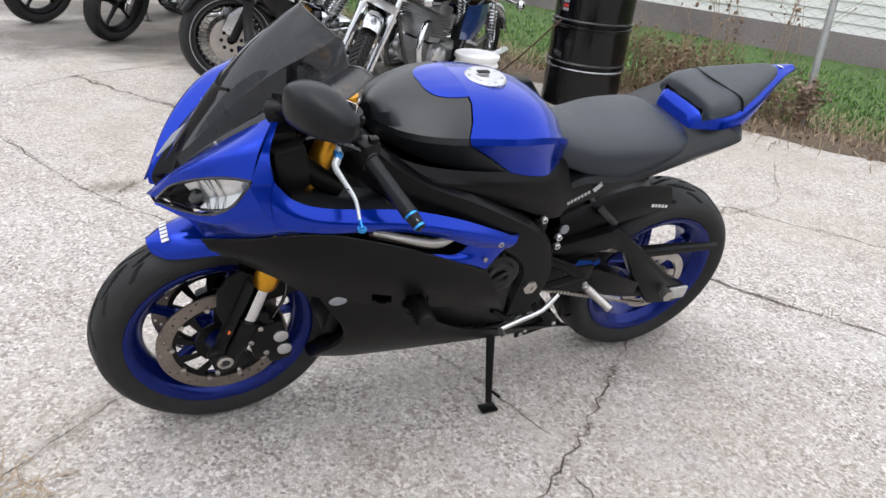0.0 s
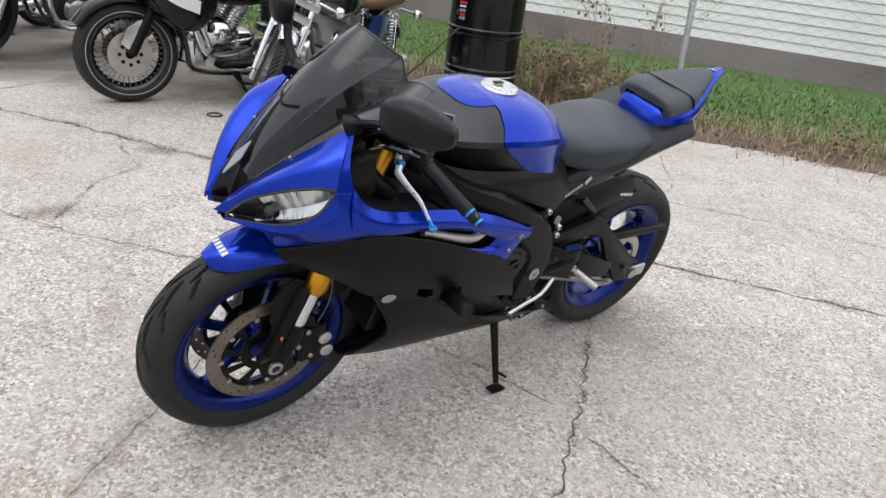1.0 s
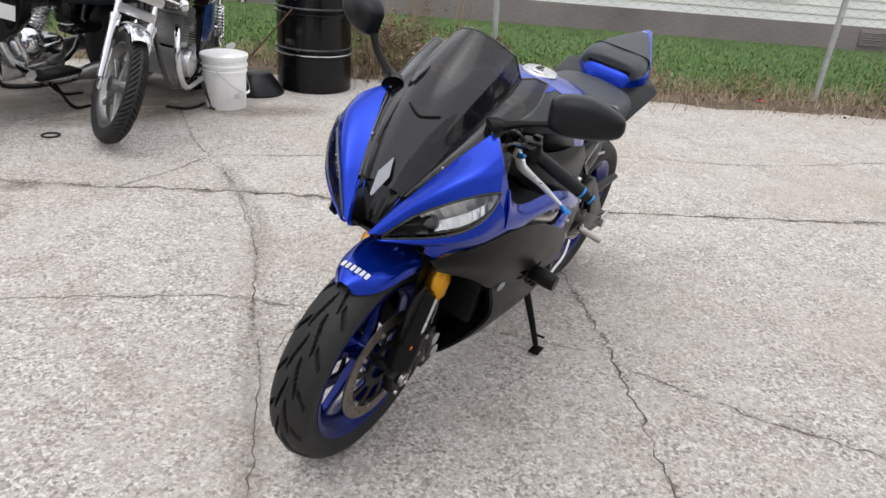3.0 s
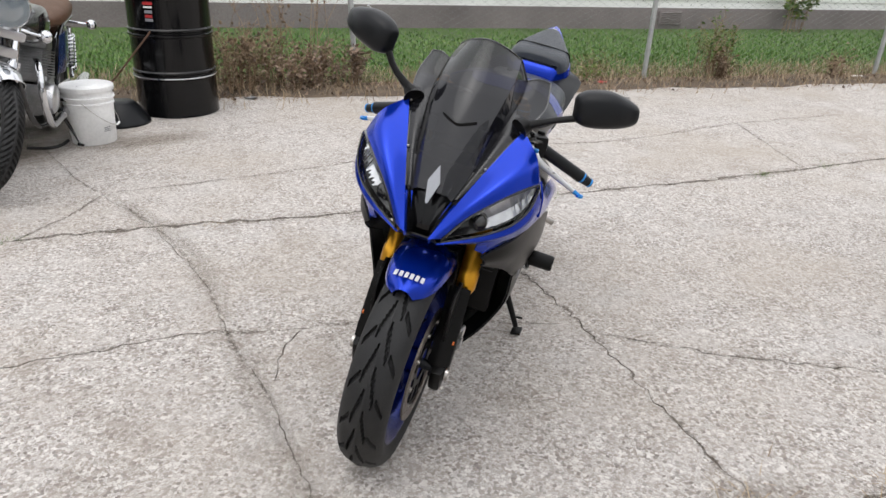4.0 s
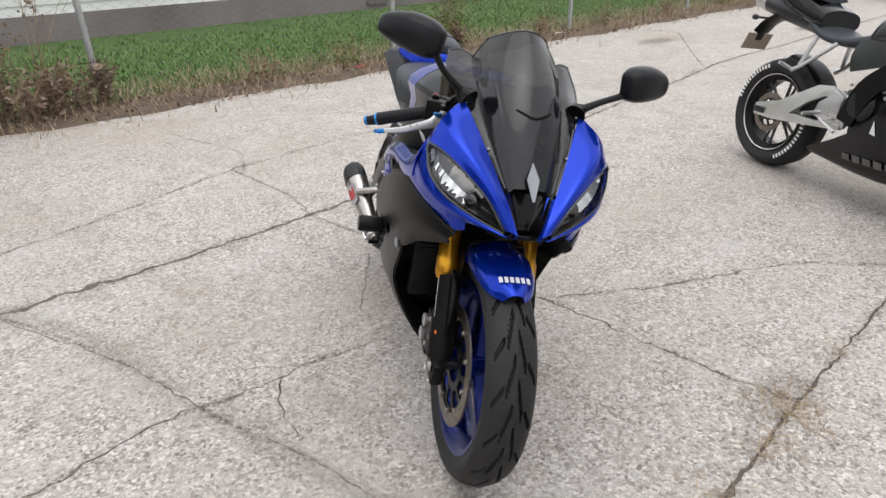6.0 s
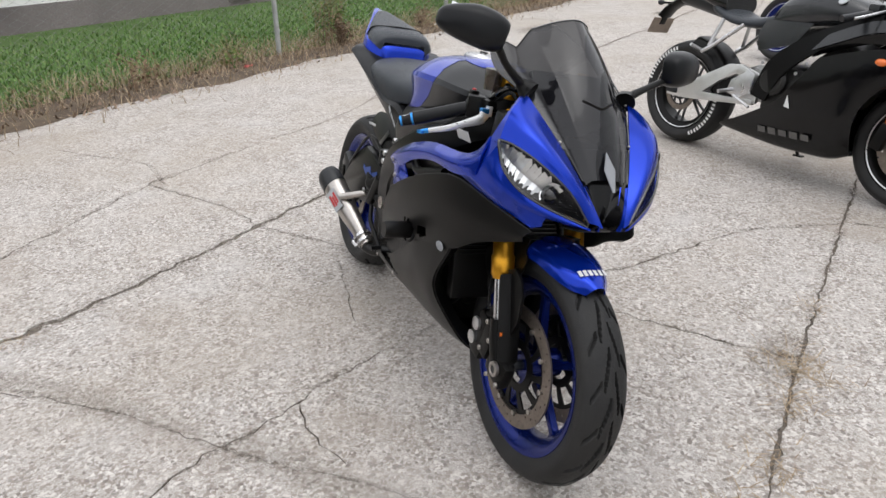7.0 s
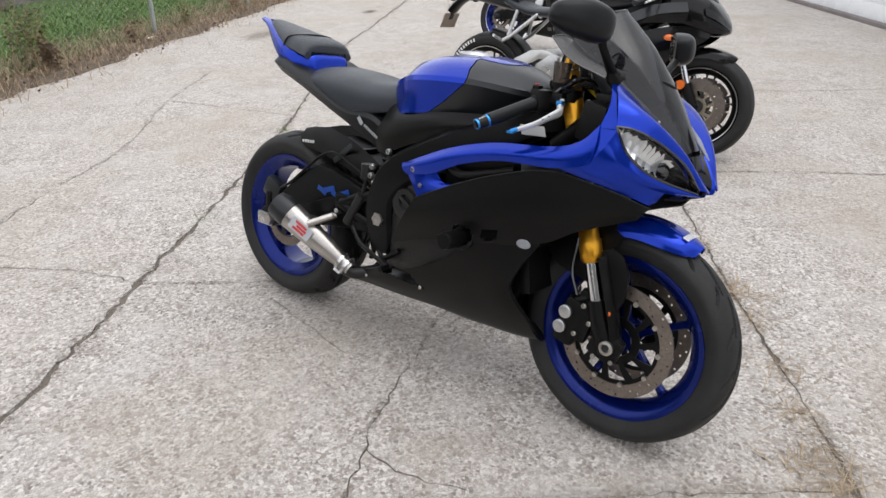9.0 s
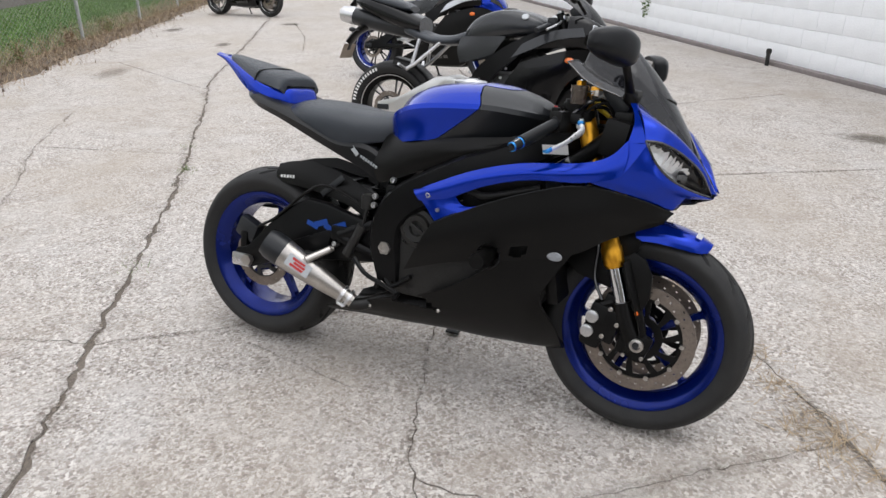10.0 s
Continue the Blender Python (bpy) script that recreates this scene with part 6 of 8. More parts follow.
def faired_motorcycle(place, label, paint, flank, tank_paint, arm_paint, rim_paint, wheel_paint, letters, side):
    """A fully faired sport motorcycle on its side stand."""
    bike = thing("sport_motorcycle", label, "motorcycle", place, "parked motorcycles")
    ax, R, r = 1.37, 0.297, 0.307
    for front in (True, False):
        x, rad, w = (ax, R, 0.12) if front else (0.0, r, 0.18)
        m = Matrix.Translation((x, 0, rad))
        wheel = cast_wheel("front_wheel" if front else "rear_wheel", m, 0.216, 6, 0.013, 0.02, 0.04, 0.09 if front else 0.14, 0.3, wheel_paint, bike, "cast wheel with slim spokes", True)
        part("tyre", moved(tyre(rad, w, 0.222, None, 90), m), RUBBER, wheel, "", 60)
        part("rim", moved(rim(0.218, w * 0.82, 60), m), rim_paint, wheel)
        part("rim_stripe", moved(join(*[ring([(0.216, s * (w * 0.41 + 0.001)), (0.211, s * (w * 0.41 - 0.002)), (0.211, s * (w * 0.41 - 0.004)), (0.216, s * (w * 0.41 - 0.003))], 60) for s in (1, -1)]), m), ALLOY, wheel, "bright rim tape")
        for s in ((1, -1) if front else (-1,)):
            part("brake_disc", moved(drilled_disc(0.155 if front else 0.11, 0.095 if front else 0.08, 0.005 * s, (0.066 if front else 0.09) * s, 100, 6), m), DISC, wheel)
            part("disc_carrier", moved(carrier((0.062 if front else 0.088) * s, 0.05, 0.097 if front else 0.08, 8), m), HORN if front else DARKGREY, wheel)
        if not front and letters:
            tagged(part("tyre_lettering", moved(join(*[moved(box((0.012, 0.003, 0.020)), Matrix.Rotation(a, 4, "Y") @ Matrix.Translation((0, -0.0885, 0.262))) for a in [-1.4 + 0.085 * k for k in range(13)] + [1.6 + 0.085 * k for k in range(13)]]), m), WHITE, wheel, "white lettering bars on the sidewall"), kind="stuff")
    for s in (1, -1):
        leg = part("fork_leg", tube([(1.10, 0.10 * s, 0.93), (1.25, 0.10 * s, 0.55)], 0.027, 14), MATT, bike)
        part("stanchion", tube([(1.25, 0.10 * s, 0.56), (1.31, 0.10 * s, 0.40)], 0.021, 14), CHROME, leg)
        part("axle_bracket", join(tube([(1.30, 0.10 * s, 0.42), (1.35, 0.105 * s, 0.31), (1.37, 0.107 * s, 0.26)], [0.028, 0.030, 0.026], 10), lathe([(0, 0.115 * s), (0.022, 0.115 * s), (0.022, 0.13 * s), (0, 0.13 * s)], 12, "y", (ax, 0, R))), MATT, leg)
        cal = part("brake_caliper", box((0.06, 0.05, 0.13), (1.24, 0.10 * s, 0.33), 0.015, (0, 14, 0)), MATT, bike)
        part("reflector", lathe([(0, 0.128 * s), (0.026, 0.128 * s), (0.026, 0.136 * s), (0, 0.136 * s)], 18, "y", (1.275, 0, 0.415)), AMBER, leg, "round amber reflector")
    rows = []
    for a, w in ((30, 0.03), (20, 0.066), (0, 0.076), (-25, 0.078), (-48, 0.07)):
        rows.append([(ax + (R + q) * math.sin(radians(a)), y, R + (R + q) * math.cos(radians(a))) for y, q in ((-w, -0.03), (-w * 0.8, 0.012), (0, 0.024), (w * 0.8, 0.012), (w, -0.03))])
    part("front_mudguard", skin(rows, 3, -0.003), paint, bike)
    # nose, lamps, screen
    nose = body((1.47, 0.03, 0.70, 0.735), (1.44, 0.085, 0.685, 0.785), (1.38, 0.150, 0.68, 0.855), (1.30, 0.190, 0.69, 0.905), (1.22, 0.205, 0.715, 0.930), (1.17, 0.20, 0.73, 0.925))
    cowl = part("nose_fairing", nose, paint, bike, "", 50)
    for s in (1, -1):
        part("headlamp", skin([[(1.452, 0.045 * s, 0.755), (1.405, 0.125 * s, 0.805), (1.352, 0.176 * s, 0.828)], [(1.462, 0.050 * s, 0.725), (1.418, 0.130 * s, 0.762), (1.362, 0.182 * s, 0.79)]], 4, 0.003), LAMPBLACK, cowl, "dark headlamp")
        part("turn_signal", join(ball(0.022, (1.20, 0.236 * s, 0.665), (1.3, 0.8, 0.8), 12), tube([(1.2, 0.2 * s, 0.665), (1.2, 0.228 * s, 0.665)], 0.009, 8)), AMBER, bike, "amber turn signal")
        root = Vector((1.26, 0.15 * s, 0.93))
        m = part("mirror", join(tube([root, (1.22, 0.24 * s, 1.0)], 0.010, 8), ball(0.05, (1.21, 0.30 * s, 1.02), (0.55, 1.5, 0.85), 14)), MATT, bike, "black mirror")
        bar = part("handlebar", join(tube([(1.09, 0.12 * s, 0.88), (1.01, 0.32 * s, 0.83)], 0.016, 10), box((0.05, 0.05, 0.05), (1.07, 0.17 * s, 0.88), 0.01)), DARKGREY, bike)
        part("lever", tube([(1.12, 0.15 * s, 0.885), (1.12, 0.22 * s, 0.87), (1.07, 0.32 * s, 0.835)], 0.007, 8, 3), ALLOY, bar, "bright alloy lever")
    part("windscreen", skin([[(x - 0.06 * y * y, y * w, z - 0.035 * y * y) for y in (-1, -0.6, 0, 0.6, 1)] for x, z, w in ((1.38, 0.862, 0.115), (1.30, 0.955, 0.135), (1.21, 1.025, 0.13), (1.13, 1.065, 0.10))], 4, 0.003), SMOKE, bike, "smoked windscreen")
    part("dashboard", box((0.08, 0.20, 0.07), (1.20, 0, 0.94), 0.02, (0, -30, 0)), DARKGREY, bike)
    part("top_clamp", join(box((0.08, 0.24, 0.03), (1.10, 0, 0.905), 0.01), lathe([(0, 0.03), (0.02, 0.03), (0.022, 0), (0, 0)], 12, "z", (1.09, 0, 0.92))), ALLOY, bike)
    # tank, seat, tail
    tank = part("fuel_tank", body((0.50, 0.07, 0.73, 0.79), (0.53, 0.12, 0.73, 0.845), (0.60, 0.155, 0.74, 0.905), (0.72, 0.185, 0.76, 0.945), (0.84, 0.195, 0.78, 0.950), (0.96, 0.180, 0.79, 0.925), (1.06, 0.12, 0.81, 0.885), (1.10, 0.06, 0.83, 0.86)), tank_paint, bike, "", 50)
    part("fuel_cap", lathe([(0, 0.958), (0.03, 0.958), (0.045, 0.954), (0.045, 0.93), (0, 0.93)], 24, "z", (0.78, 0, 0)), MATT, tank)
    for s in (1, -1):
        part("tank_badge", moved(lathe([(0.0, 0.004 * s), (0.020, 0.004 * s), (0.022, 0.0), (0, 0)], 16, "y"), pose(0.91, 0.180 * s, 0.905, 42 * s, 0, 0)), GREYDECAL, tank, "round silver tank badge")
    part("seat", body((0.10, 0.09, 0.78, 0.850, 0.012), (0.16, 0.125, 0.76, 0.835, 0.012), (0.28, 0.140, 0.725, 0.790, 0.012), (0.40, 0.120, 0.72, 0.785, 0.012), (0.48, 0.085, 0.73, 0.805, 0.012), (0.54, 0.06, 0.75, 0.83, 0.012)), VINYL, bike, "black vinyl seat", 50)
    tail = part("tail_cowl", body((0.22, 0.13, 0.79, 0.89), (0.10, 0.125, 0.81, 0.935), (-0.06, 0.105, 0.86, 0.985), (-0.20, 0.07, 0.92, 1.01), (-0.27, 0.03, 0.96, 1.005)), paint, bike, "", 50)
    part("pillion_seat", body((0.14, 0.09, 0.92, 0.955, 0.01), (0.08, 0.10, 0.92, 0.985, 0.01), (-0.08, 0.09, 0.96, 1.015, 0.01), (-0.19, 0.05, 0.99, 1.02, 0.01)), VINYL, bike, "", 50)
    can = part("tail_silencer", tube([(0.16, 0, 0.80), (-0.12, 0, 0.855), (-0.28, 0, 0.885), (-0.30, 0, 0.888)], [0.055, 0.062, 0.056, 0.045], 18, 0, 1.3), DARKGREY, bike, "dark under-tail silencer")
    part("end_cap", tube([(-0.27, 0, 0.884), (-0.29, 0, 0.888), (-0.37, 0, 0.900), (-0.38, 0, 0.902), (-0.35, 0, 0.898)], [0.050, 0.060, 0.052, 0.040, 0.034], 18, 0, 1.3), ALLOY, can, "bright steel end cap")
    part("plate_holder", join(tube([(-0.10, 0, 0.86), (-0.26, 0, 0.79), (-0.33, 0, 0.72)], 0.02, 8, 3, 3.0), box((0.012, 0.05, 0.05), (-0.337, 0, 0.69), 0.003, (0, 22, 0))), MATT, bike)
    part("plate_face", box((0.004, 0.18, 0.10), (-0.346, 0, 0.66), 0, (0, 22, 0)), TAN, bike, "dull tan cardboard plate")
    for s in (1, -1):
        part("rear_signal", join(ball(0.02, (-0.24, 0.15 * s, 0.80), (1.2, 0.9, 0.8), 10), tube([(-0.24, 0.03 * s, 0.80), (-0.24, 0.14 * s, 0.80)], 0.007, 6)), DARKGREY, bike, "smoked turn signal")
    # side fairings and frame
    hi = [(1.40, 0.13, 0.69), (1.30, 0.185, 0.725), (1.18, 0.215, 0.720), (1.04, 0.224, 0.685), (0.90, 0.220, 0.640)]
    m1 = [(1.36, 0.15, 0.65), (1.25, 0.20, 0.63), (1.12, 0.225, 0.60), (0.98, 0.230, 0.57), (0.83, 0.220, 0.540)]
    m2 = [(1.20, 0.18, 0.54), (1.12, 0.208, 0.48), (1.00, 0.218, 0.45), (0.87, 0.217, 0.42), (0.72, 0.205, 0.40)]
    m3 = [(1.125, 0.18, 0.40), (1.08, 0.200, 0.35), (0.96, 0.202, 0.31), (0.76, 0.192, 0.28), (0.53, 0.160, 0.285)]
    lo = [(1.125, 0.13, 0.225), (1.05, 0.15, 0.190), (0.92, 0.152, 0.178), (0.70, 0.142, 0.172), (0.34, 0.110, 0.195)]
    un = [(1.08, 0.03, 0.20), (1.02, 0.03, 0.172), (0.9, 0.03, 0.162), (0.70, 0.03, 0.158), (0.34, 0.03, 0.18)]
    panel = skin([hi, m1, m2, m3, lo, un], 4, 0.004)
    wedge = skin([[(1.26, 0.200, 0.850), (1.10, 0.214, 0.830), (0.94, 0.212, 0.765), (0.80, 0.204, 0.690), (0.69, 0.196, 0.605)], [(1.28, 0.218, 0.800), (1.12, 0.232, 0.780), (0.96, 0.230, 0.715), (0.82, 0.216, 0.655), (0.70, 0.200, 0.600)]], 4, 0.004)
    shelf = skin([[(1.28, 0.218, 0.798), (1.12, 0.232, 0.778), (0.96, 0.230, 0.713), (0.83, 0.216, 0.655)], [(1.27, 0.205, 0.745), (1.12, 0.205, 0.735), (0.97, 0.200, 0.690), (0.85, 0.195, 0.640)]], 4, 0.004)
    spar = skin([[(1.10, 0.13, 0.86), (0.94, 0.185, 0.80), (0.76, 0.195, 0.70), (0.62, 0.185, 0.58), (0.55, 0.17, 0.40)], [(1.10, 0.14, 0.78), (0.96, 0.195, 0.72), (0.82, 0.205, 0.62), (0.72, 0.195, 0.52), (0.65, 0.18, 0.38)]], 4, 0.02)
    cover = skin([[(0.50, 0.13, 0.78), (0.62, 0.165, 0.785), (0.80, 0.185, 0.79)], [(0.48, 0.145, 0.70), (0.60, 0.168, 0.71), (0.76, 0.185, 0.735)], [(0.50, 0.145, 0.62), (0.58, 0.165, 0.64), (0.72, 0.18, 0.68)]], 4, 0.004)
    for s in (1, -1):
        f = (lambda g: g) if s > 0 else mirrored
        fair = part("side_fairing", f(panel), side, bike, "large side fairing")
        part("upper_side_panel", f(wedge), flank, bike, "angled upper side panel")
        part("side_shelf", f(shelf), side, bike)
        part("side_cover", f(cover), GREYPANEL, bike)
        for k in range(5):
            part("lettering_bar", f(moved(box((0.046, 0.002, 0.036 if k % 2 else 0.032)), pose(0.93 - 0.066 * k, 0.2050 - 0.0058 * k, 0.252 - 0.004 * k, -22, -3, 5))), DULL, fair, "dull grey lettering bar")
        part("fairing_badge", f(moved(plate([(0, 0.035), (0.022, -0.03), (-0.012, -0.025)], 0, 0.002), pose(0.79, 0.2180, 0.405, -8, 0, 4))), WHITE, fair, "small white badge")
        part("frame", f(spar), FRAME, bike)
        part("footrest_hanger", f(join(plate([(0.54, 0.50), (0.50, 0.52), (0.40, 0.45), (0.38, 0.38), (0.46, 0.36), (0.53, 0.40)], 0.165, 0.172, 0.002), tube([(0.42, 0.17, 0.40), (0.40, 0.26, 0.385)], 0.011, 8), tube([(0.44, 0.18, 0.37), (0.56, 0.19, 0.33)], 0.008, 8))), ALLOY, bike, "bright footrest hanger")
        part("pillion_hanger", f(join(tube([(0.36, 0.12, 0.74), (0.20, 0.15, 0.60), (0.14, 0.155, 0.565)], 0.012, 8), tube([(0.22, 0.12, 0.76), (0.18, 0.15, 0.60)], 0.011, 8), tube([(0.14, 0.155, 0.57), (0.12, 0.23, 0.60)], 0.010, 8))), ALLOY, bike, "bright pillion footrest bracket")
        arm = part("swinging_arm", plate([(0.54, 0.50), (0.42, 0.535), (0.34, 0.525), (0.10, 0.392), (-0.06, 0.350), (-0.06, 0.285), (0.08, 0.285), (0.36, 0.315), (0.54, 0.335), (0.54, 0.365), (0.40, 0.350), (0.20, 0.345), (0.30, 0.425), (0.40, 0.480), (0.54, 0.460)], 0.116 * s, 0.146 * s, 0.006), arm_paint, bike, "pale braced aluminium swinging arm")
        part("arm_plate", plate([(0.56, 0.50), (0.46, 0.49), (0.41, 0.42), (0.43, 0.345), (0.56, 0.345)], 0.120 * s, 0.142 * s, 0.005), arm_paint, arm)
        part("axle_adjuster", box((0.08, 0.01, 0.035), (-0.02, 0.149 * s, 0.318), 0.004), DARKGREY, arm)
    part("engine", join(box((0.36, 0.34, 0.26), (0.78, 0, 0.44), 0.04), box((0.22, 0.32, 0.26), (0.96, 0, 0.56), 0.03, (0, 30, 0)), lathe([(0, -0.205), (0.06, -0.205), (0.078, -0.19), (0.08, -0.15), (0, -0.15)], 24, "y", (0.66, 0, 0.49))), ENGINE, bike)
    for x, z in ((0.56, 0.53), (0.58, 0.57), (0.64, 0.595), (0.72, 0.585), (0.78, 0.545), (0.545, 0.40)):
        for s in (1, -1):
            part("engine_bolt", bolt((x, 0.190 * s, z), 0.009, s), ALLOY, bike)
    part("rear_hugger", skin([[(r * 0 + (r + q) * math.sin(radians(a)), y, r + (r + q) * math.cos(radians(a))) for y, q in ((-0.1, -0.02), (-0.07, 0.018), (0, 0.024), (0.07, 0.018), (0.1, -0.02))] for a in (5, 25, 45, 60)], 3, 0.003), MATT, bike)
    part("side_stand", join(tube([(0.62, 0.12, 0.27), (0.65, 0.24, 0.07)], [0.014, 0.010], 8), box((0.05, 0.04, 0.01), (0.652, 0.248, 0.062), 0.003)), MATT, bike)
    return bike


def stand_at(x, y, heading, lean=-10.5):
    return pose(x, y, 0, lean, 0, heading)


black_bike = faired_motorcycle(stand_at(2.375, 0.39, 214, -7), "black sport motorcycle with grey side panels, on its side stand", BLACKPAINT, GREYPANEL, GREYPANEL, CREAM, MATT, SPOKEGREY, True, BLACKPAINT)
faired_motorcycle(stand_at(5.0, -1.12, 206.0), "blue and silver sport motorcycle with blue wheels, on its side stand", BLUE, SILVERPAINT, SILVERPAINT, FRAME, WHEEL_BLUE, MATT, False, MATT)
copy_thing(black_bike, stand_at(13.3, -2.55, 204.0))


def spring(p, q, r, wire, turns):
    p, q = Vector(p), Vector(q)
    d = (q - p).normalized()
    a = d.orthogonal().normalized()
    b = d.cross(a)
    return tube([p.lerp(q, k / (turns * 8)) + a * r * math.cos(k * math.pi / 4) + b * r * math.sin(k * math.pi / 4) for k in range(turns * 8 + 1)], wire, 5)


def arc_guard(x, z, R, w, a0, a1, lift=0.02):
    rows = []
    for k in range(7):
        a = radians(a0 + (a1 - a0) * k / 6)
        rows.append([(x + (R + q) * math.sin(a), y, z + (R + q) * math.cos(a)) for y, q in ((-w, lift - 0.03), (-w * 0.85, lift), (0, lift + 0.012), (w * 0.85, lift), (w, lift - 0.03))])
    return skin(rows, 3, -0.003)


def roadster(place, label, tank_paint, cover_paint, steer=0.0, wheel_paint=CAST, metal=CAST):
    """An unfaired twin-shock motorcycle with cast wheels and plenty of chrome."""
    bike = thing("motorcycle", label, "motorcycle", place, "parked motorcycles")
    ax, R, r = 1.42, 0.325, 0.315
    turn = Matrix.Translation((1.25, 0, 0.8)) @ Matrix.Rotation(radians(steer), 4, Vector((-0.42, 0, 0.9))) @ Matrix.Translation((-1.25, 0, -0.8))

    def st(g):
        return moved(g, turn)
    for front in (True, False):
        x, rad, w = (ax, R, 0.10 if wheel_paint is CAST else 0.13) if front else (0.0, r, 0.13)
        m = (turn if front else Matrix.Identity(4)) @ Matrix.Translation((x, 0, rad))
        wheel = cast_wheel("front_wheel" if front else "rear_wheel", m, 0.235, 5, 0.026, 0.03, 0.045, 0.10, 0.25, wheel_paint, bike, "cast wheel with five spokes")
        part("tyre", moved(tyre(rad, w, 0.242, lambda a, v: 0.2 - abs((a / (2 * math.pi) * 60 + abs(v) * 2) % 1 - 0.5) if abs(v) > 0.15 else -1, 240), m), RUBBER, wheel, "black tyre with block tread", 60)
        part("rim", moved(rim(0.238, w * 0.72, 60), m), wheel_paint, wheel)
    for s in (1, -1):
        leg = part("fork_leg", st(tube([(1.16, 0.095 * s, 0.99), (1.305, 0.095 * s, 0.62)], 0.0185, 14)), CHROME, bike, "chromed fork tube")
        part("fork_slider", st(join(tube([(1.29, 0.095 * s, 0.66), (1.405, 0.095 * s, 0.345)], [0.027, 0.025], 14), box((0.05, 0.03, 0.07), (1.415, 0.095 * s, 0.315), 0.012), tube([(1.285, 0.095 * s, 0.672), (1.295, 0.095 * s, 0.645)], 0.031, 14))), CHROME, leg, "polished alloy fork slider")
        part("front_signal", st(join(ball(0.035, (1.19, 0.25 * s, 0.83), (0.9, 1, 1), 14), tube([(1.2, 0.1 * s, 0.83), (1.2, 0.22 * s, 0.83)], 0.009, 8))), CHROME, bike, "chromed turn signal")
        part("mirror", st(join(tube([(1.10, 0.22 * s, 1.12), (1.12, 0.30 * s, 1.26)], 0.006, 8), ball(0.06, (1.12, 0.32 * s, 1.30), (0.3, 1.2, 0.8), 14))), CHROME, bike)
        part("grip", st(tube([(1.02, 0.30 * s, 1.10), (0.97, 0.40 * s, 1.07)], 0.018, 10)), MATT, bike)
        part("shock_absorber", join(tube([(0.02, 0.14 * s, 0.36), (0.12, 0.14 * s, 0.70)], 0.015, 10), spring((0.035, 0.14 * s, 0.42), (0.11, 0.14 * s, 0.66), 0.030, 0.006, 10)), CHROME, bike, "chromed spring damper")
        part("exhaust_header", tube([(0.82, 0.08 * s, 0.60), (0.95, 0.12 * s, 0.58), (1.00, 0.15 * s, 0.42), (0.88, 0.17 * s, 0.25), (0.60, 0.18 * s, 0.24)], 0.020, 14, 6), CHROME, bike, "chromed exhaust header")
        part("silencer", tube([(0.60, 0.18 * s, 0.24), (0.45, 0.19 * s, 0.26), (0.0, 0.20 * s, 0.32), (-0.15, 0.20 * s, 0.34)], [0.022, 0.042, 0.045, 0.03], 16), CHROME, bike, "chromed silencer")
        part("side_cover", skin([[(0.22, 0.15 * s, 0.70), (0.36, 0.165 * s, 0.71), (0.50, 0.15 * s, 0.70)], [(0.20, 0.15 * s, 0.58), (0.36, 0.17 * s, 0.56), (0.52, 0.15 * s, 0.56)], [(0.26, 0.14 * s, 0.48), (0.38, 0.155 * s, 0.46), (0.50, 0.14 * s, 0.47)]], 4, 0.004 * s), cover_paint, bike)
        part("rear_signal", join(ball(0.035, (-0.12, 0.24 * s, 0.70), (1.1, 1, 1), 14), tube([(-0.12, 0.08 * s, 0.70), (-0.12, 0.22 * s, 0.70)], 0.009, 8)), CHROME, bike, "chromed turn signal")
        part("footrest", join(tube([(0.55, 0.12 * s, 0.32), (0.55, 0.30 * s, 0.32)], 0.009, 8), tube([(0.55, 0.22 * s, 0.32), (0.55, 0.32 * s, 0.32)], 0.019, 10)), MATT, bike)
    part("front_mudguard", st(arc_guard(ax, R, R, 0.054 if wheel_paint is CAST else 0.08, 26, -50)), CHROME if wheel_paint is CAST else BLACKPAINT, bike)
    part("rear_mudguard", arc_guard(0.0, r, r, 0.08, 30, -72, 0.05), CHROME, bike, "chromed rear mudguard")
    lamp = part("headlamp", st(flipped(lathe([(0.0, -0.10), (0.05, -0.09), (0.085, -0.03), (0.095, 0.03), (0.099, 0.045), (0.09, 0.055), (0.0, 0.06)], 32, "x", (1.27, 0, 0.93)))), CHROME, bike, "round chromed headlamp")
    part("lens", st(flipped(lathe([(0.0, 0.075), (0.05, 0.07), (0.088, 0.057), (0.0, 0.056)], 32, "x", (1.27, 0, 0.93)))), GLASS, lamp)
    part("instruments", st(join(*[moved(lathe([(0, 0.05), (0.04, 0.05), (0.044, 0.04), (0.042, 0), (0, 0)], 20, "z"), pose(1.17, 0.055 * s, 1.04, 0, 25, 0)) for s in (1, -1)])), MATT, bike)
    part("fork_clamp", st(join(box((0.07, 0.25, 0.035), (1.165, 0, 0.985), 0.01), box((0.08, 0.26, 0.045), (1.225, 0, 0.80), 0.01), box((0.03, 0.20, 0.05), (1.285, 0, 0.715), 0.01))), ALLOY, bike)
    part("handlebar", st(tube([(0.97, 0.40, 1.07), (1.03, 0.28, 1.10), (1.12, 0.12, 1.07), (1.14, 0, 1.05), (1.12, -0.12, 1.07), (1.03, -0.28, 1.10), (0.97, -0.40, 1.07)], 0.011, 10, 5)), CHROME, bike)
    part("fuel_tank", body((0.55, 0.08, 0.72, 0.80), (0.62, 0.12, 0.71, 0.86), (0.78, 0.145, 0.70, 0.90), (0.98, 0.14, 0.71, 0.90), (1.10, 0.10, 0.74, 0.87), (1.14, 0.05, 0.77, 0.83)), tank_paint, bike, "", 50)
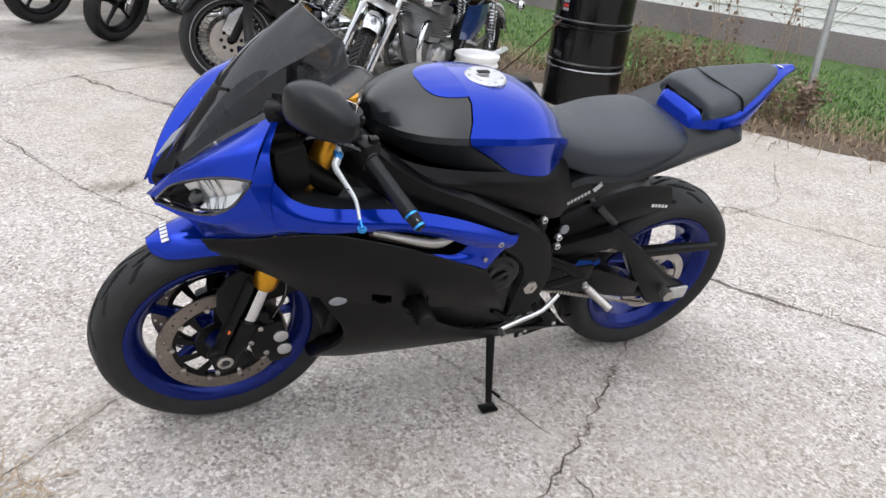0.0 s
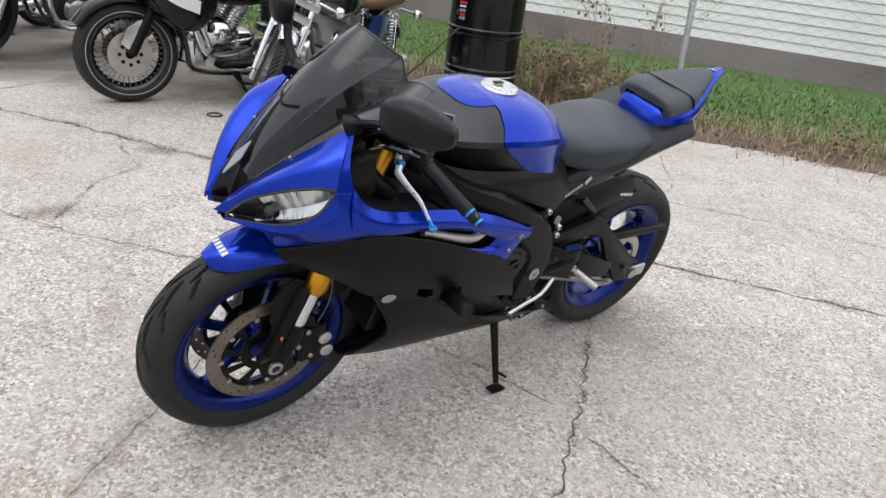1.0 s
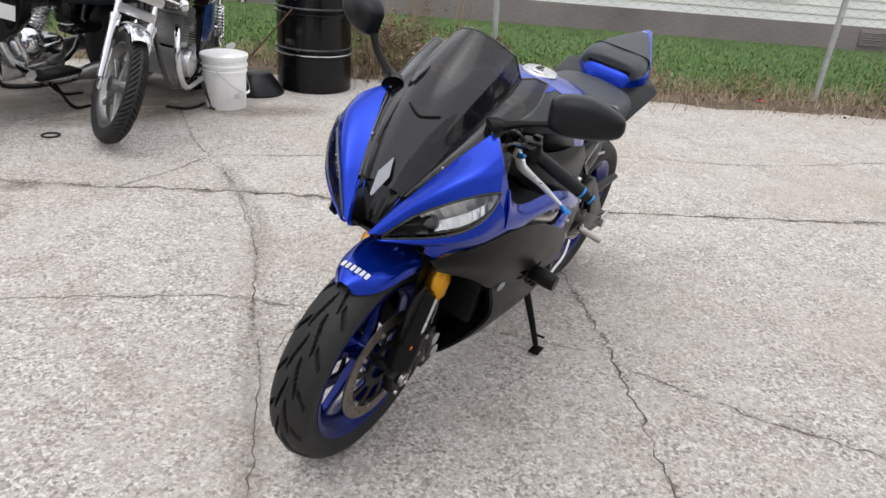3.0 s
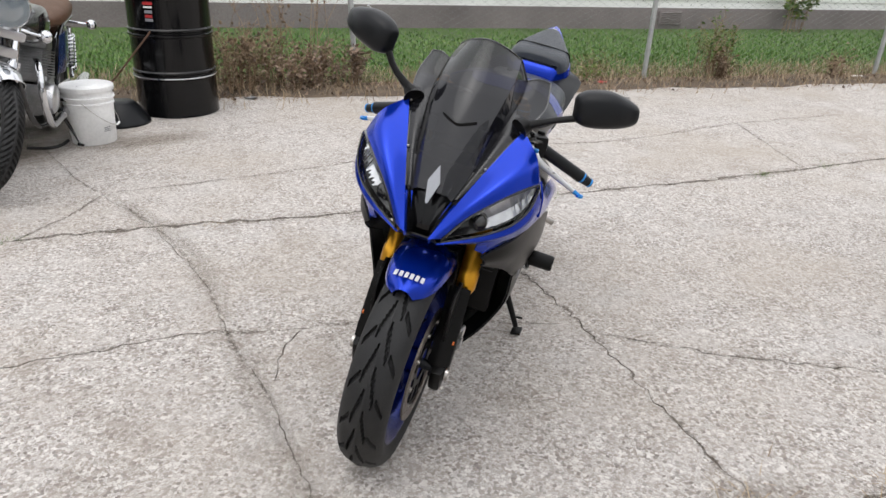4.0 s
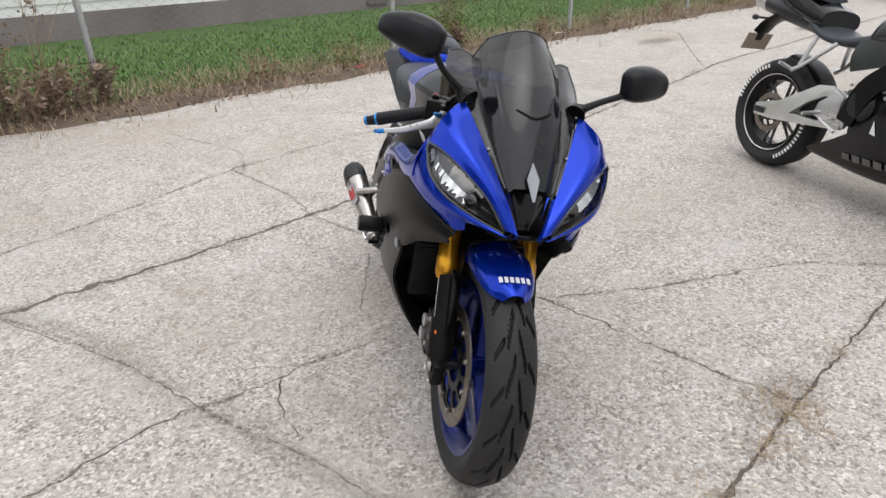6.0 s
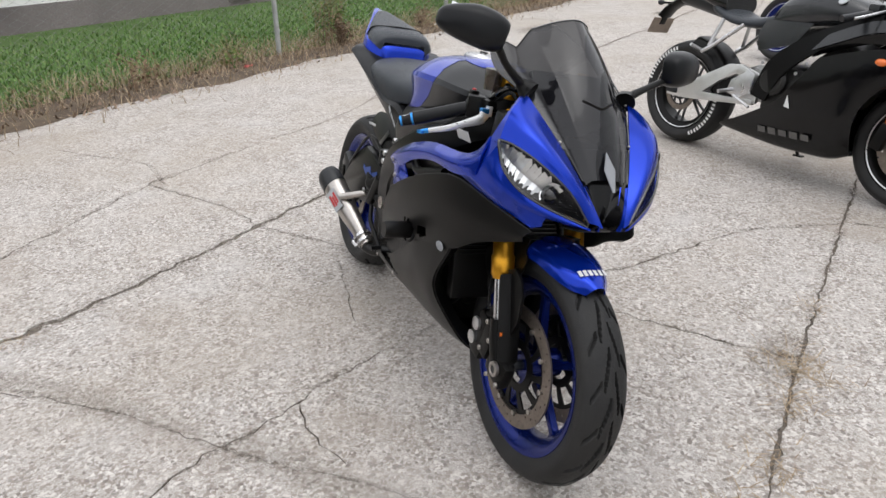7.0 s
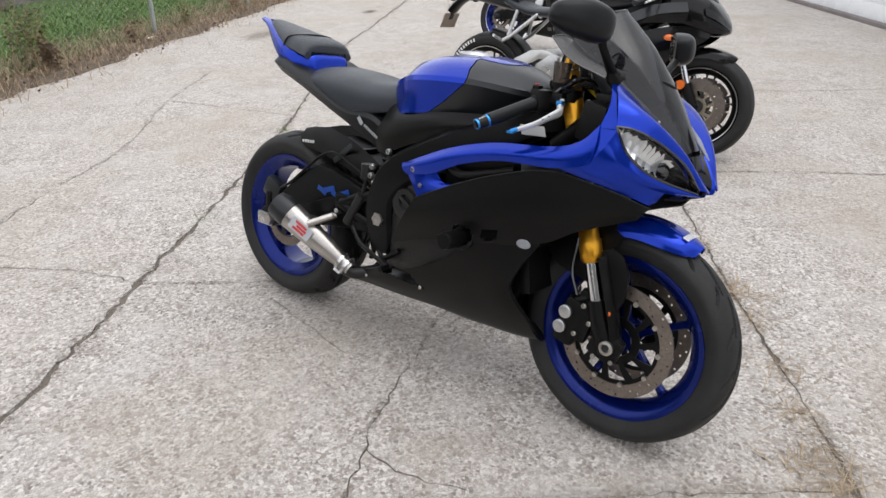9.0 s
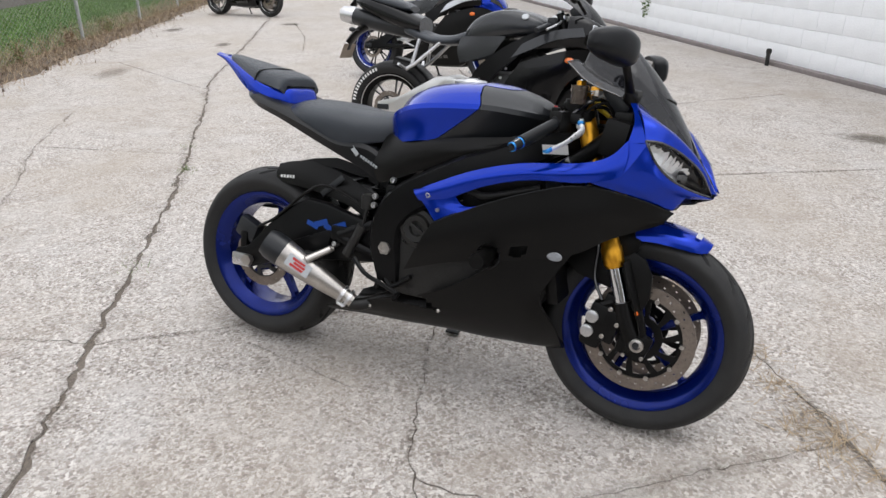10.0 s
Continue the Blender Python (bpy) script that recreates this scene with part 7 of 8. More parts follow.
    part("seat", body((-0.16, 0.10, 0.77, 0.84), (-0.08, 0.13, 0.74, 0.86), (0.2, 0.14, 0.72, 0.84), (0.42, 0.12, 0.72, 0.82), (0.60, 0.08, 0.74, 0.82)), BROWN, bike, "dark brown seat", 50)
    part("frame", join(tube([(1.17, 0, 0.93), (1.20, 0, 0.72)], 0.03, 12), *[tube([(1.18, 0.02 * s, 0.75), (1.02, 0.08 * s, 0.35), (0.90, 0.12 * s, 0.24), (0.50, 0.12 * s, 0.25), (0.42, 0.12 * s, 0.45), (0.30, 0.12 * s, 0.70), (-0.12, 0.11 * s, 0.74)], 0.015, 10, 5) for s in (1, -1)], *[tube([(0.46, 0.10 * s, 0.36), (-0.03, 0.11 * s, 0.315)], 0.02, 10) for s in (1, -1)]), GLOSS, bike)
    fins = [box((0.20, 0.30, 0.006), (0.76, 0, 0.50 + 0.016 * k), 0.002, (0, -12, 0)) for k in range(10)]
    eng = part("engine", join(box((0.34, 0.26, 0.20), (0.68, 0, 0.37), 0.05), box((0.15, 0.24, 0.20), (0.77, 0, 0.56), 0.02, (0, -12, 0)), box((0.17, 0.28, 0.07), (0.745, 0, 0.68), 0.02, (0, -12, 0))), metal, bike, "cast alloy twin-cylinder engine with fins")
    for fin in fins:
        part("cooling_fin", fin, metal, eng)
    for s in (1, -1):
        part("crankcase_cover", lathe([(0, 0.185 * s), (0.06, 0.18 * s), (0.085, 0.165 * s), (0.092, 0.12 * s), (0, 0.12 * s)], 26, "y", (0.76, 0, 0.37)), ALLOY, eng, "polished crankcase cover")
        part("carburettor", join(tube([(0.66, 0.08 * s, 0.60), (0.54, 0.08 * s, 0.60)], 0.03, 12), lathe([(0, 0.02), (0.035, 0.02), (0.035, -0.06), (0, -0.06)], 14, "z", (0.59, 0.08 * s, 0.60))), CAST, eng)
    part("tail_lamp", join(box((0.07, 0.12, 0.08), (-0.24, 0, 0.72), 0.015), box((0.02, 0.10, 0.06), (-0.28, 0, 0.72), 0.01)), RED, bike)
    part("side_stand", join(tube([(0.52, 0.13, 0.27), (0.56, 0.27, 0.06)], [0.013, 0.010], 8), box((0.06, 0.04, 0.012), (0.562, 0.275, 0.056), 0.003)), GLOSS, bike)
    return bike


roadster(stand_at(0.02, 5.54, 240, -9), "old chrome and blue twin-cylinder motorcycle on its side stand", GLOSS, NAVY, 36)
roadster(stand_at(-2.05, 6.93, 237, -9), "black motorcycle with chromed fork, parked with the others", BLACKPAINT, BLACKPAINT, 18, FRAME, ENGINE)
roadster(stand_at(-2.95, 7.35, 238, -9), "dark motorcycle with a chromed fork, parked last in the row", BLACKPAINT, BLACKPAINT, 8, FRAME, ENGINE)


def tourer(place, steer):
    """A heavy touring motorcycle: fairing, floorboards, long silencers and a top box."""
    bike = thing("touring_motorcycle", "black touring motorcycle with chromed engine and grey silencers", "motorcycle", place, "parked motorcycles")
    ax, R = 1.60, 0.325
    turn = Matrix.Translation((1.38, 0, 0.8)) @ Matrix.Rotation(radians(steer), 4, Vector((-0.45, 0, 0.9))) @ Matrix.Translation((-1.38, 0, -0.8))

    def st(g):
        return moved(g, turn)
    for front in (True, False):
        x, rad, w = (ax, R, 0.13) if front else (0, R, 0.15)
        m = (turn if front else Matrix.Identity(4)) @ Matrix.Translation((x, 0, rad))
        wires = []
        for k in range(36):
            a, b = 2 * math.pi * k / 36, 2 * math.pi * (k + (1.6 if k % 2 else -1.6)) / 36
            wires.append(tube([(0.05 * math.cos(b), 0.03 * (1 if k % 2 else -1), 0.05 * math.sin(b)), (0.222 * math.cos(a), 0.012 * (1 if k % 2 else -1), 0.222 * math.sin(a))], 0.0022, 5))
        wheel = part("front_wheel" if front else "rear_wheel", moved(join(ring([(0.05, 0.05), (0.05, -0.05), (0.012, -0.05), (0.012, 0.05)], 24), *wires), m), MATT, bike, "black laced wheel")
        part("tyre", moved(tyre(rad, w, 0.242, None, 100), m), RUBBER, wheel, "black tyre with a thin pale line", 60)
        part("rim", moved(rim(0.238, w * 0.7, 60), m), GLOSS, wheel)
        part("tyre_line", moved(join(*[ring([(0.262, s * (w * 0.5)), (0.267, s * (w * 0.5)), (0.267, s * (w * 0.5 + 0.0015)), (0.262, s * (w * 0.5 + 0.0015))], 60) for s in (1, -1)]), m), GREYDECAL, wheel)
        for s in (1, -1):
            part("brake_disc", moved(join(ring([(0.14, 0.066 * s), (0.09, 0.066 * s), (0.09, 0.072 * s), (0.14, 0.072 * s)], 60), ring([(0.09, 0.067 * s), (0.03, 0.067 * s), (0.03, 0.071 * s), (0.09, 0.071 * s)], 40), ), m), STEEL, wheel, "wide steel brake disc")
            for a in np.arange(8) * 0.785:
                part("disc_hole", moved(lathe([(0, 0.072 * s), (0.013, 0.072 * s), (0.013, 0.0735 * s), (0, 0.0735 * s)], 12, "y", (0.066 * math.cos(a), 0, 0.066 * math.sin(a))), m), MATT, wheel)
            part("spoke_nipple", moved(join(*[box((0.011, 0.005, 0.004), (0.206 * math.cos(2 * math.pi * k / 36), 0.030 * s, 0.208 * math.sin(2 * math.pi * k / 36)), 0, (0, -10 * k, 0)) for k in range(36)]), m), ALLOY, wheel)
    for s in (1, -1):
        leg = part("fork_leg", st(tube([(1.30, 0.11 * s, 0.98), (1.46, 0.11 * s, 0.62), (1.60, 0.11 * s, 0.33)], [0.022, 0.03, 0.03], 12)), MATT, bike)
        part("brake_caliper", st(plate([(1.60, 0.345), (1.665, 0.40), (1.62, 0.50), (1.55, 0.545), (1.47, 0.56), (1.50, 0.47)], 0.085 * s, 0.115 * s, 0.004)), ALLOY, bike, "big silver caliper bracket")
        part("crash_bar", tube([(1.30, 0.10 * s, 0.80), (1.34, 0.30 * s, 0.76), (1.30, 0.36 * s, 0.60), (1.20, 0.33 * s, 0.42), (1.10, 0.14 * s, 0.36)], 0.016, 10, 6), CHROME, bike, "chromed crash bar")
        part("highway_peg", tube([(1.24, 0.30 * s, 0.40), (1.27, 0.42 * s, 0.38)], [0.018, 0.032], 12), CHROME, bike)
        part("floorboard", box((0.34, 0.11, 0.03), (0.95, 0.28 * s, 0.30), 0.012), MATT, bike)
        part("silencer", join(tube([(0.70, 0.22 * s, 0.23), (0.60, 0.23 * s, 0.235), (-0.25, 0.26 * s, 0.25), (-0.30, 0.26 * s, 0.25)], [0.03, 0.052, 0.055, 0.04], 16)), CAST, bike, "long grey silencer")
        part("saddlebag", moved(body((-0.34, 0.03, 0.40, 0.60), (-0.30, 0.09, 0.36, 0.66), (0.0, 0.11, 0.35, 0.68), (0.25, 0.10, 0.38, 0.66), (0.30, 0.03, 0.42, 0.60)), Matrix.Translation((0, 0.26 * s, 0))), BLACKPAINT, bike, "black saddlebag", 50)
        part("bag_rail", join(tube([(-0.32, 0.385 * s, 0.52), (0.28, 0.375 * s, 0.52)], 0.010, 8), tube([(-0.32, 0.385 * s, 0.46), (0.28, 0.375 * s, 0.46)], 0.010, 8)), CHROME, bike)
    part("front_mudguard", st(arc_guard(ax, R, R, 0.085, 60, -75, 0.035)), BLACKPAINT, bike, "deep black mudguard")
    part("fairing", body((1.62, 0.10, 0.86, 0.98), (1.58, 0.25, 0.74, 1.12), (1.48, 0.38, 0.60, 1.22), (1.36, 0.44, 0.56, 1.24), (1.24, 0.43, 0.62, 1.20)), BLACKPAINT, bike, "wide black touring fairing", 50)
    for turned in (lambda g: g, mirrored):
        part("fairing_trim", turned(skin([[(1.585, 0.20, 0.80), (1.50, 0.37, 0.74), (1.38, 0.448, 0.70)], [(1.595, 0.20, 0.86), (1.51, 0.375, 0.82), (1.38, 0.455, 0.78)]], 4, 0.006)), WHITE, bike, "white fairing trim panel")
    part("windscreen", skin([[(x - 0.12 * y * y, y * 0.34, z) for y in (-1, -0.5, 0, 0.5, 1)] for x, z in ((1.46, 1.20), (1.36, 1.40), (1.28, 1.55))], 4, 0.004), SMOKE, bike)
    part("headlamp", flipped(lathe([(0, -0.02), (0.09, -0.02), (0.10, 0.03), (0, 0.05)], 24, "x", (1.60, 0, 0.92))), CHROME, bike)
    part("fuel_tank", body((0.60, 0.10, 0.68, 0.76), (0.70, 0.17, 0.66, 0.86), (0.95, 0.19, 0.66, 0.92), (1.18, 0.15, 0.70, 0.90), (1.26, 0.06, 0.76, 0.84)), GLOSS, bike, "", 50)
    part("seat", body((-0.10, 0.16, 0.66, 0.84), (0.10, 0.19, 0.64, 0.84), (0.34, 0.19, 0.62, 0.76), (0.60, 0.13, 0.64, 0.76), (0.70, 0.08, 0.66, 0.76)), VINYL, bike, "", 50)
    part("top_box", body((-0.52, 0.18, 0.74, 1.02), (-0.48, 0.26, 0.70, 1.08), (-0.25, 0.28, 0.69, 1.10), (-0.10, 0.24, 0.70, 1.06), (-0.06, 0.16, 0.74, 1.0)), GLOSS, bike, "black top box", 50)
    part("luggage_rail", join(*[tube([(-0.10, y, 1.12), (-0.48, y, 1.12)], 0.008, 8) for y in (-0.2, -0.1, 0, 0.1, 0.2)], tube([(-0.10, -0.22, 1.12), (-0.10, 0.22, 1.12)], 0.008, 8), tube([(-0.48, -0.22, 1.12), (-0.48, 0.22, 1.12)], 0.008, 8)), CHROME, bike)
    eng = part("engine", join(box((0.52, 0.24, 0.24), (0.92, 0, 0.34), 0.06), *[tube([(0.92 + 0.04 * v, 0, 0.44), (0.92 + 0.20 * v, 0, 0.70)], 0.075, 16) for v in (-1, 1)]), CHROME, bike, "chromed V-twin engine")
    for v in (-1, 1):
        for k in range(9):
            part("cooling_fin", tube([(0.92 + v * (0.07 + 0.013 * k), 0, 0.50 + 0.02 * k), (0.92 + v * (0.072 + 0.013 * k), 0, 0.506 + 0.02 * k)], 0.10, 16), ALLOY, eng)
    for s in (1, -1):
        part("engine_cover", lathe([(0, 0.225 * s), (0.04, 0.222 * s), (0.085, 0.20 * s), (0.115, 0.15 * s), (0.12, 0.10 * s), (0, 0.10 * s)], 30, "y", (1.02, 0, 0.46)), CHROME, eng, "domed chrome engine cover")
        part("exhaust_header", tube([(1.10, 0.05 * s, 0.62), (1.20, 0.12 * s, 0.56), (1.14, 0.18 * s, 0.36), (0.95, 0.21 * s, 0.24), (0.68, 0.22 * s, 0.23)], 0.022, 12, 6), CHROME, bike)
    part("frame", join(*[tube([(1.34, 0.02 * s, 0.90), (1.24, 0.10 * s, 0.40), (1.12, 0.12 * s, 0.20), (0.40, 0.13 * s, 0.20), (0.20, 0.12 * s, 0.60)], 0.018, 10, 5) for s in (1, -1)], box((0.6, 0.12, 0.06), (0.25, 0, 0.45), 0.02)), GLOSS, bike)
    part("side_stand", join(tube([(0.86, 0.14, 0.24), (0.84, 0.30, 0.07), (0.70, 0.33, 0.05)], 0.012, 8, 4), tube([(0.9, 0.16, 0.21), (0.9, 0.28, 0.16), (0.75, 0.30, 0.14)], 0.010, 8, 4)), MATT, bike)
    return bike


tourer(stand_at(-0.44, 5.90, 222, -8), -16)


# ---- loose things in the yard ----
PLASTIC = material("white_bucket_plastic", (0.90, 0.90, 0.89), 0.4, 0, 0.15, 60, 0.3, 6, 0.05)
drum = thing("steel_drum", "glossy black steel drum with rolled hoops", "drum", pose(0.92, 5.42, 0))
prof = [(0.0, 0.0), (0.285, 0.0), (0.292, 0.008), (0.29, 0.02)]
for z in (0.29, 0.585):
    prof += [(0.287, z - 0.03), (0.287, z - 0.022), (0.297, z - 0.012), (0.297, z), (0.288, z + 0.008), (0.288, z + 0.014), (0.297, z + 0.022), (0.297, z + 0.034), (0.287, z + 0.044)]
prof += [(0.287, 0.86), (0.292, 0.875), (0.285, 0.885), (0.275, 0.86), (0.0, 0.86)]
part("body", flipped(lathe(prof, 56, "z")), BLACKPAINT, drum)
# alloy ring stands in for the reflection along the lower hoop
part("hoop_highlight", ring([(0.297, 0.281), (0.2985, 0.285), (0.297, 0.289)], 56, "z"), ALLOY, drum, "bright ring in place of the highlight on a hoop")
for k, (w, z, m) in enumerate(((0.070, 0.80, RED), (0.062, 0.775, WHITE), (0.055, 0.745, EMBLEM), (0.050, 0.715, RED), (0.058, 0.690, EMBLEM))):
    part("label_bar", moved(box((0.002, w, 0.020 if k != 1 else 0.012)), pose(0, 0, z, 0, 0, 216) @ Matrix.Translation((0.289, 0, 0))), m, drum, "faded red and white label strip")
bucket = thing("bucket", "white plastic bucket with its lid on", "bucket", pose(0.09, 4.97, 0, 0, 0, 200))
outer = [(0.0, 0.0), (0.128, 0.0), (0.132, 0.006), (0.143, 0.25), (0.150, 0.252), (0.150, 0.264), (0.1455, 0.266), (0.146, 0.285), (0.156, 0.287), (0.156, 0.30), (0.147, 0.302), (0.147, 0.335), (0.0, 0.335)]
part("body", flipped(lathe(outer, 40, "z")), PLASTIC, bucket)
part("lid", flipped(lathe([(0.0, 0.335), (0.157, 0.335), (0.159, 0.345), (0.159, 0.362), (0.152, 0.368), (0.146, 0.362), (0.13, 0.355), (0.06, 0.355), (0.055, 0.360), (0.0, 0.360)], 40, "z")), PLASTIC, bucket, "flat white lid")
part("handle", tube([(0.159 * math.cos(a), 0.159 * math.sin(a), 0.275 - 0.16 * math.sin((a - 0.6) / 2.9 * math.pi)) for a in np.linspace(0.6, 3.5, 14)], 0.0022, 6), STEEL, bucket, "thin wire handle hanging down")
part("handle_grip", tube([(0.159 * math.cos(a), 0.159 * math.sin(a), 0.275 - 0.16 * math.sin((a - 0.6) / 2.9 * math.pi)) for a in np.linspace(1.85, 2.25, 4)], 0.007, 8), PLASTIC, bucket)
for k, w in enumerate((0.045, 0.035, 0.05)):
    part("print_bar", moved(box((0.0015, w, 0.004)), pose(0, 0, 0.11 - 0.011 * k, 0, 0, 85) @ Matrix.Translation((0.1375, 0, 0))), EMBLEM, bucket, "small grey print bar")

base = thing("weighted_base", "low black rubber base with a thin rusty rod", "base", pose(0.42, 5.32, 0))
part("body", flipped(lathe([(0.0, 0.0), (0.195, 0.0), (0.200, 0.014), (0.190, 0.034), (0.115, 0.140), (0.098, 0.152), (0.0, 0.152)], 28, "z")), SATIN, base)
RUST = material("rusty_steel", (0.13, 0.07, 0.045), 0.8, 0.2, 0.5, 90, 0.5, 20, 0.3)
solid("rusty_rod", tube([(0.14, 5.45, 0.004), (0.42, 5.30, 0.32), (0.66, 5.20, 0.62)], 0.006, 8), RUST, "thin rusty rod leaning against the black drum", "rod")
solid("rubber_ring", ring([(0.045, 0.0), (0.054, 0.005), (0.045, 0.010), (0.036, 0.005)], 24, "z"), RUBBER, "small black rubber ring lying on the concrete", "ring", pose(-1.03, 4.57, 0.0))
solid("hose_end", tube([(-0.30, 5.02, 0.012), (-0.20, 4.94, 0.012), (-0.12, 4.96, 0.012), (-0.05, 5.04, 0.012)], 0.010, 8, 5), RUBBER, "short black hose end on the concrete", "hose")
wall_pipe = thing("wall_pipe", "dark grey pipe stub standing at the block wall", "pipe", pose(2.71, -5.03, 0))
part("stub", lathe([(0.0, 0.0), (0.024, 0.0), (0.024, 0.15), (0.020, 0.155), (0.0, 0.155)], 14, "z"), ENGINE, wall_pipe)
part("cap", lathe([(0.0, 0.14), (0.031, 0.14), (0.031, 0.18), (0.022, 0.19), (0.0, 0.19)], 14, "z"), ENGINE, wall_pipe)


# ---- weeds, shrubs and litter ----
def shrub(name, label, place, seed, count, height, spread, stem_m, leaf_m, leaves, leaf_size, heads=0, low=0.25):
    """Thin branching stems with small leaves and seed heads."""
    rnd = random.Random(seed)
    stems, leaf, head = [], [], []

    def blade(p, size):
        a = Matrix.Translation(p) @ Matrix.Rotation(rnd.uniform(0, 6.3), 4, "Z") @ Matrix.Rotation(rnd.uniform(-1.2, 1.2), 4, "X") @ Matrix.Rotation(rnd.uniform(-0.9, 0.9), 4, "Y")
        s = size * rnd.uniform(0.5, 1.2)
        return moved(([(0, 0, 0), (s * 0.5, s * 0.24, s * 0.1), (s, 0, 0), (s * 0.5, -s * 0.24, s * 0.1)], [(0, 1, 2, 3)]), a)
    for k in range(count):
        x, y = rnd.gauss(0, spread[0] * 0.45), rnd.gauss(0, spread[1] * 0.45)
        h = height * rnd.uniform(0.45, 1.0)
        lx, ly = rnd.gauss(0, 0.16) * h, rnd.gauss(0, 0.16) * h
        P = [Vector((x, y, -0.02)), Vector((x + lx * 0.3, y + ly * 0.3, h * 0.4)), Vector((x + lx * 0.8, y + ly * 0.8, h * 0.75)), Vector((x + lx * 1.4, y + ly * 1.4, h))]
        stems.append(tube(P, [0.0045, 0.0035, 0.0025, 0.0015], 4))
        for j in range(rnd.randint(2, 5)):
            u = rnd.uniform(0.25, 0.95)
            p = P[1].lerp(P[3], u)
            q = p + Vector((rnd.gauss(0, 0.09), rnd.gauss(0, 0.09), rnd.uniform(0.05, 0.18)))
            stems.append(tube([p, p.lerp(q, 0.5) + Vector((0, 0, 0.01)), q], [0.002, 0.0016, 0.001], 3))
            if heads and rnd.random() < heads:
                head.append(ball(0.012 * rnd.uniform(0.6, 1.3), q, (1, 1, 1.3), 6))
            for i in range(max(1, leaves // 4)):
                leaf.append(blade(p.lerp(q, rnd.random()), leaf_size))
        for j in range(leaves):
            u = rnd.uniform(low, 1.0)
            leaf.append(blade(P[0].lerp(P[1], u / 0.4) if u < 0.4 else P[1].lerp(P[3], (u - 0.4) / 0.6), leaf_size))
    plant = thing(name, label, name, Matrix.Translation(place), name + "s along the fence")
    tagged(part("stem", join(*stems), stem_m, plant), kind="stuff")
    if leaf:
        tagged(part("leaf", join(*leaf), leaf_m, plant), kind="stuff")
    if head:
        tagged(part("seed_head", join(*head), WEED, plant), kind="stuff")


STALK = leaf_material("dry_stalks", (0.24, 0.16, 0.10), (0.34, 0.24, 0.15), (0.16, 0.10, 0.065))
shrub("shrub", "dead brown shrub with dry stalks by the fence", yard(-1.45, 5.78), 1, 70, 0.56, (0.42, 0.16), STALK, WEED, 9, 0.045, 0.12, 0.04)
shrub("shrub", "dead brown shrub with dry stalks by the fence", yard(-0.95, 5.80), 2, 60, 0.36, (0.36, 0.14), STALK, LITTER, 10, 0.05, 0.12, 0.02)
shrub("shrub", "tall dry stalks with dark seed heads by the fence", yard(-1.2, 5.95), 3, 20, 1.2, (0.9, 0.12), STALK, WEED, 2, 0.03, 0.6)
shrub("shrub", "yellow-green dry bush behind the black drum", yard(-1.9, 5.95), 4, 36, 0.55, (0.34, 0.2), STALK, GREENLEAF, 4, 0.04)
shrub("weed", "dark withered weed at the foot of a fence post", yard(-0.52, 5.84), 5, 16, 0.36, (0.08, 0.06), WEED, LITTER, 14, 0.05)
shrub("shrub", "yellow-green bush with reddish dead stems at its foot", yard(3.42, 6.1), 6, 30, 0.66, (0.24, 0.2), STALK, GREENLEAF, 9, 0.05, 0, 0.45)
shrub("weed", "reddish-brown dead stems at the concrete's edge", yard(3.40, 5.85), 7, 18, 0.24, (0.12, 0.08), WEED, WEED, 8, 0.05)
shrub("shrub", "light green sapling growing by the house", yard(7.3, 9.35, 0.03), 8, 14, 1.0, (0.5, 0.15), STALK, GREENLEAF, 20, 0.10, 0, 0.4)
shrub("weed", "green weed growing at the foot of the block wall", Vector((5.75, -6.78, 0)), 9, 8, 0.5, (0.10, 0.06), STALK, GREENLEAF, 12, 0.09)
for k, (s, q) in enumerate(((0.8, 5.75), (1.9, 5.9), (4.9, 5.85), (6.3, 5.9), (7.8, 5.85), (9.6, 5.9))):
    shrub("weed", "small clump of dry weeds under the fence", yard(s, q), 20 + k, 12, 0.24, (0.3, 0.1), STALK, GREENLEAF if k % 2 else WEED, 5, 0.05)


def tuft(x, y, seed, m, label, n=60, length=0.05, wide=0.05):
    """A flat little tuft of straw in a crack."""
    def place(r, count):
        return np.column_stack([x + r.normal(0, wide, count), y + r.normal(0, wide * 0.7, count), np.full(count, -0.004)])
    V, F = blades(n, place, length, 0.003, 1.5, seed, 0.9)
    solid("tuft", ([(a, b, c * 0.3 if m is STRAW else c) for a, b, c in V], F), m, label, "tuft", kind="stuff")


for k, (x, y, n) in enumerate(((-0.10, 0.60, 200), (-0.93, 1.10, 230), (-1.10, 1.16, 70), (-0.3, 0.69, 70), (-0.55, 0.83, 90), (-0.72, 0.95, 120), (0.3, 0.40, 50))):
    tuft(x, y, 40 + k, STRAW, "dry straw lying in the joint of the concrete", n, 0.10 if n > 180 else 0.07, 0.075 if n > 180 else 0.05)
for k, (x, y) in enumerate(((2.84, 1.68), (-0.08, 3.22), (-0.87, 3.64), (1.5, 2.37), (3.4, 1.46))):
    tuft(x, y, 50 + k, GREENLEAF if k != 1 else STRAW, "small green tuft growing in a crack of the concrete", 50 if k else 110, 0.035)


def scrap(x, y, w, d, m, label, seed, z=0.004):
    """A bent bit of litter."""
    r = random.Random(seed)
    P = np.array([[(w * (i / 3 - 0.5) + r.uniform(-1, 1) * w * 0.1, d * (j / 3 - 0.5) + r.uniform(-1, 1) * d * 0.1, r.uniform(0, 1) * min(w, d) * 0.25) for j in range(4)] for i in range(4)])
    solid("litter_scrap", thick(flipped(grid(P)), 0.002), m, label, "litter", pose(x, y, z, 0, 0, r.uniform(0, 180)), "litter scraps")


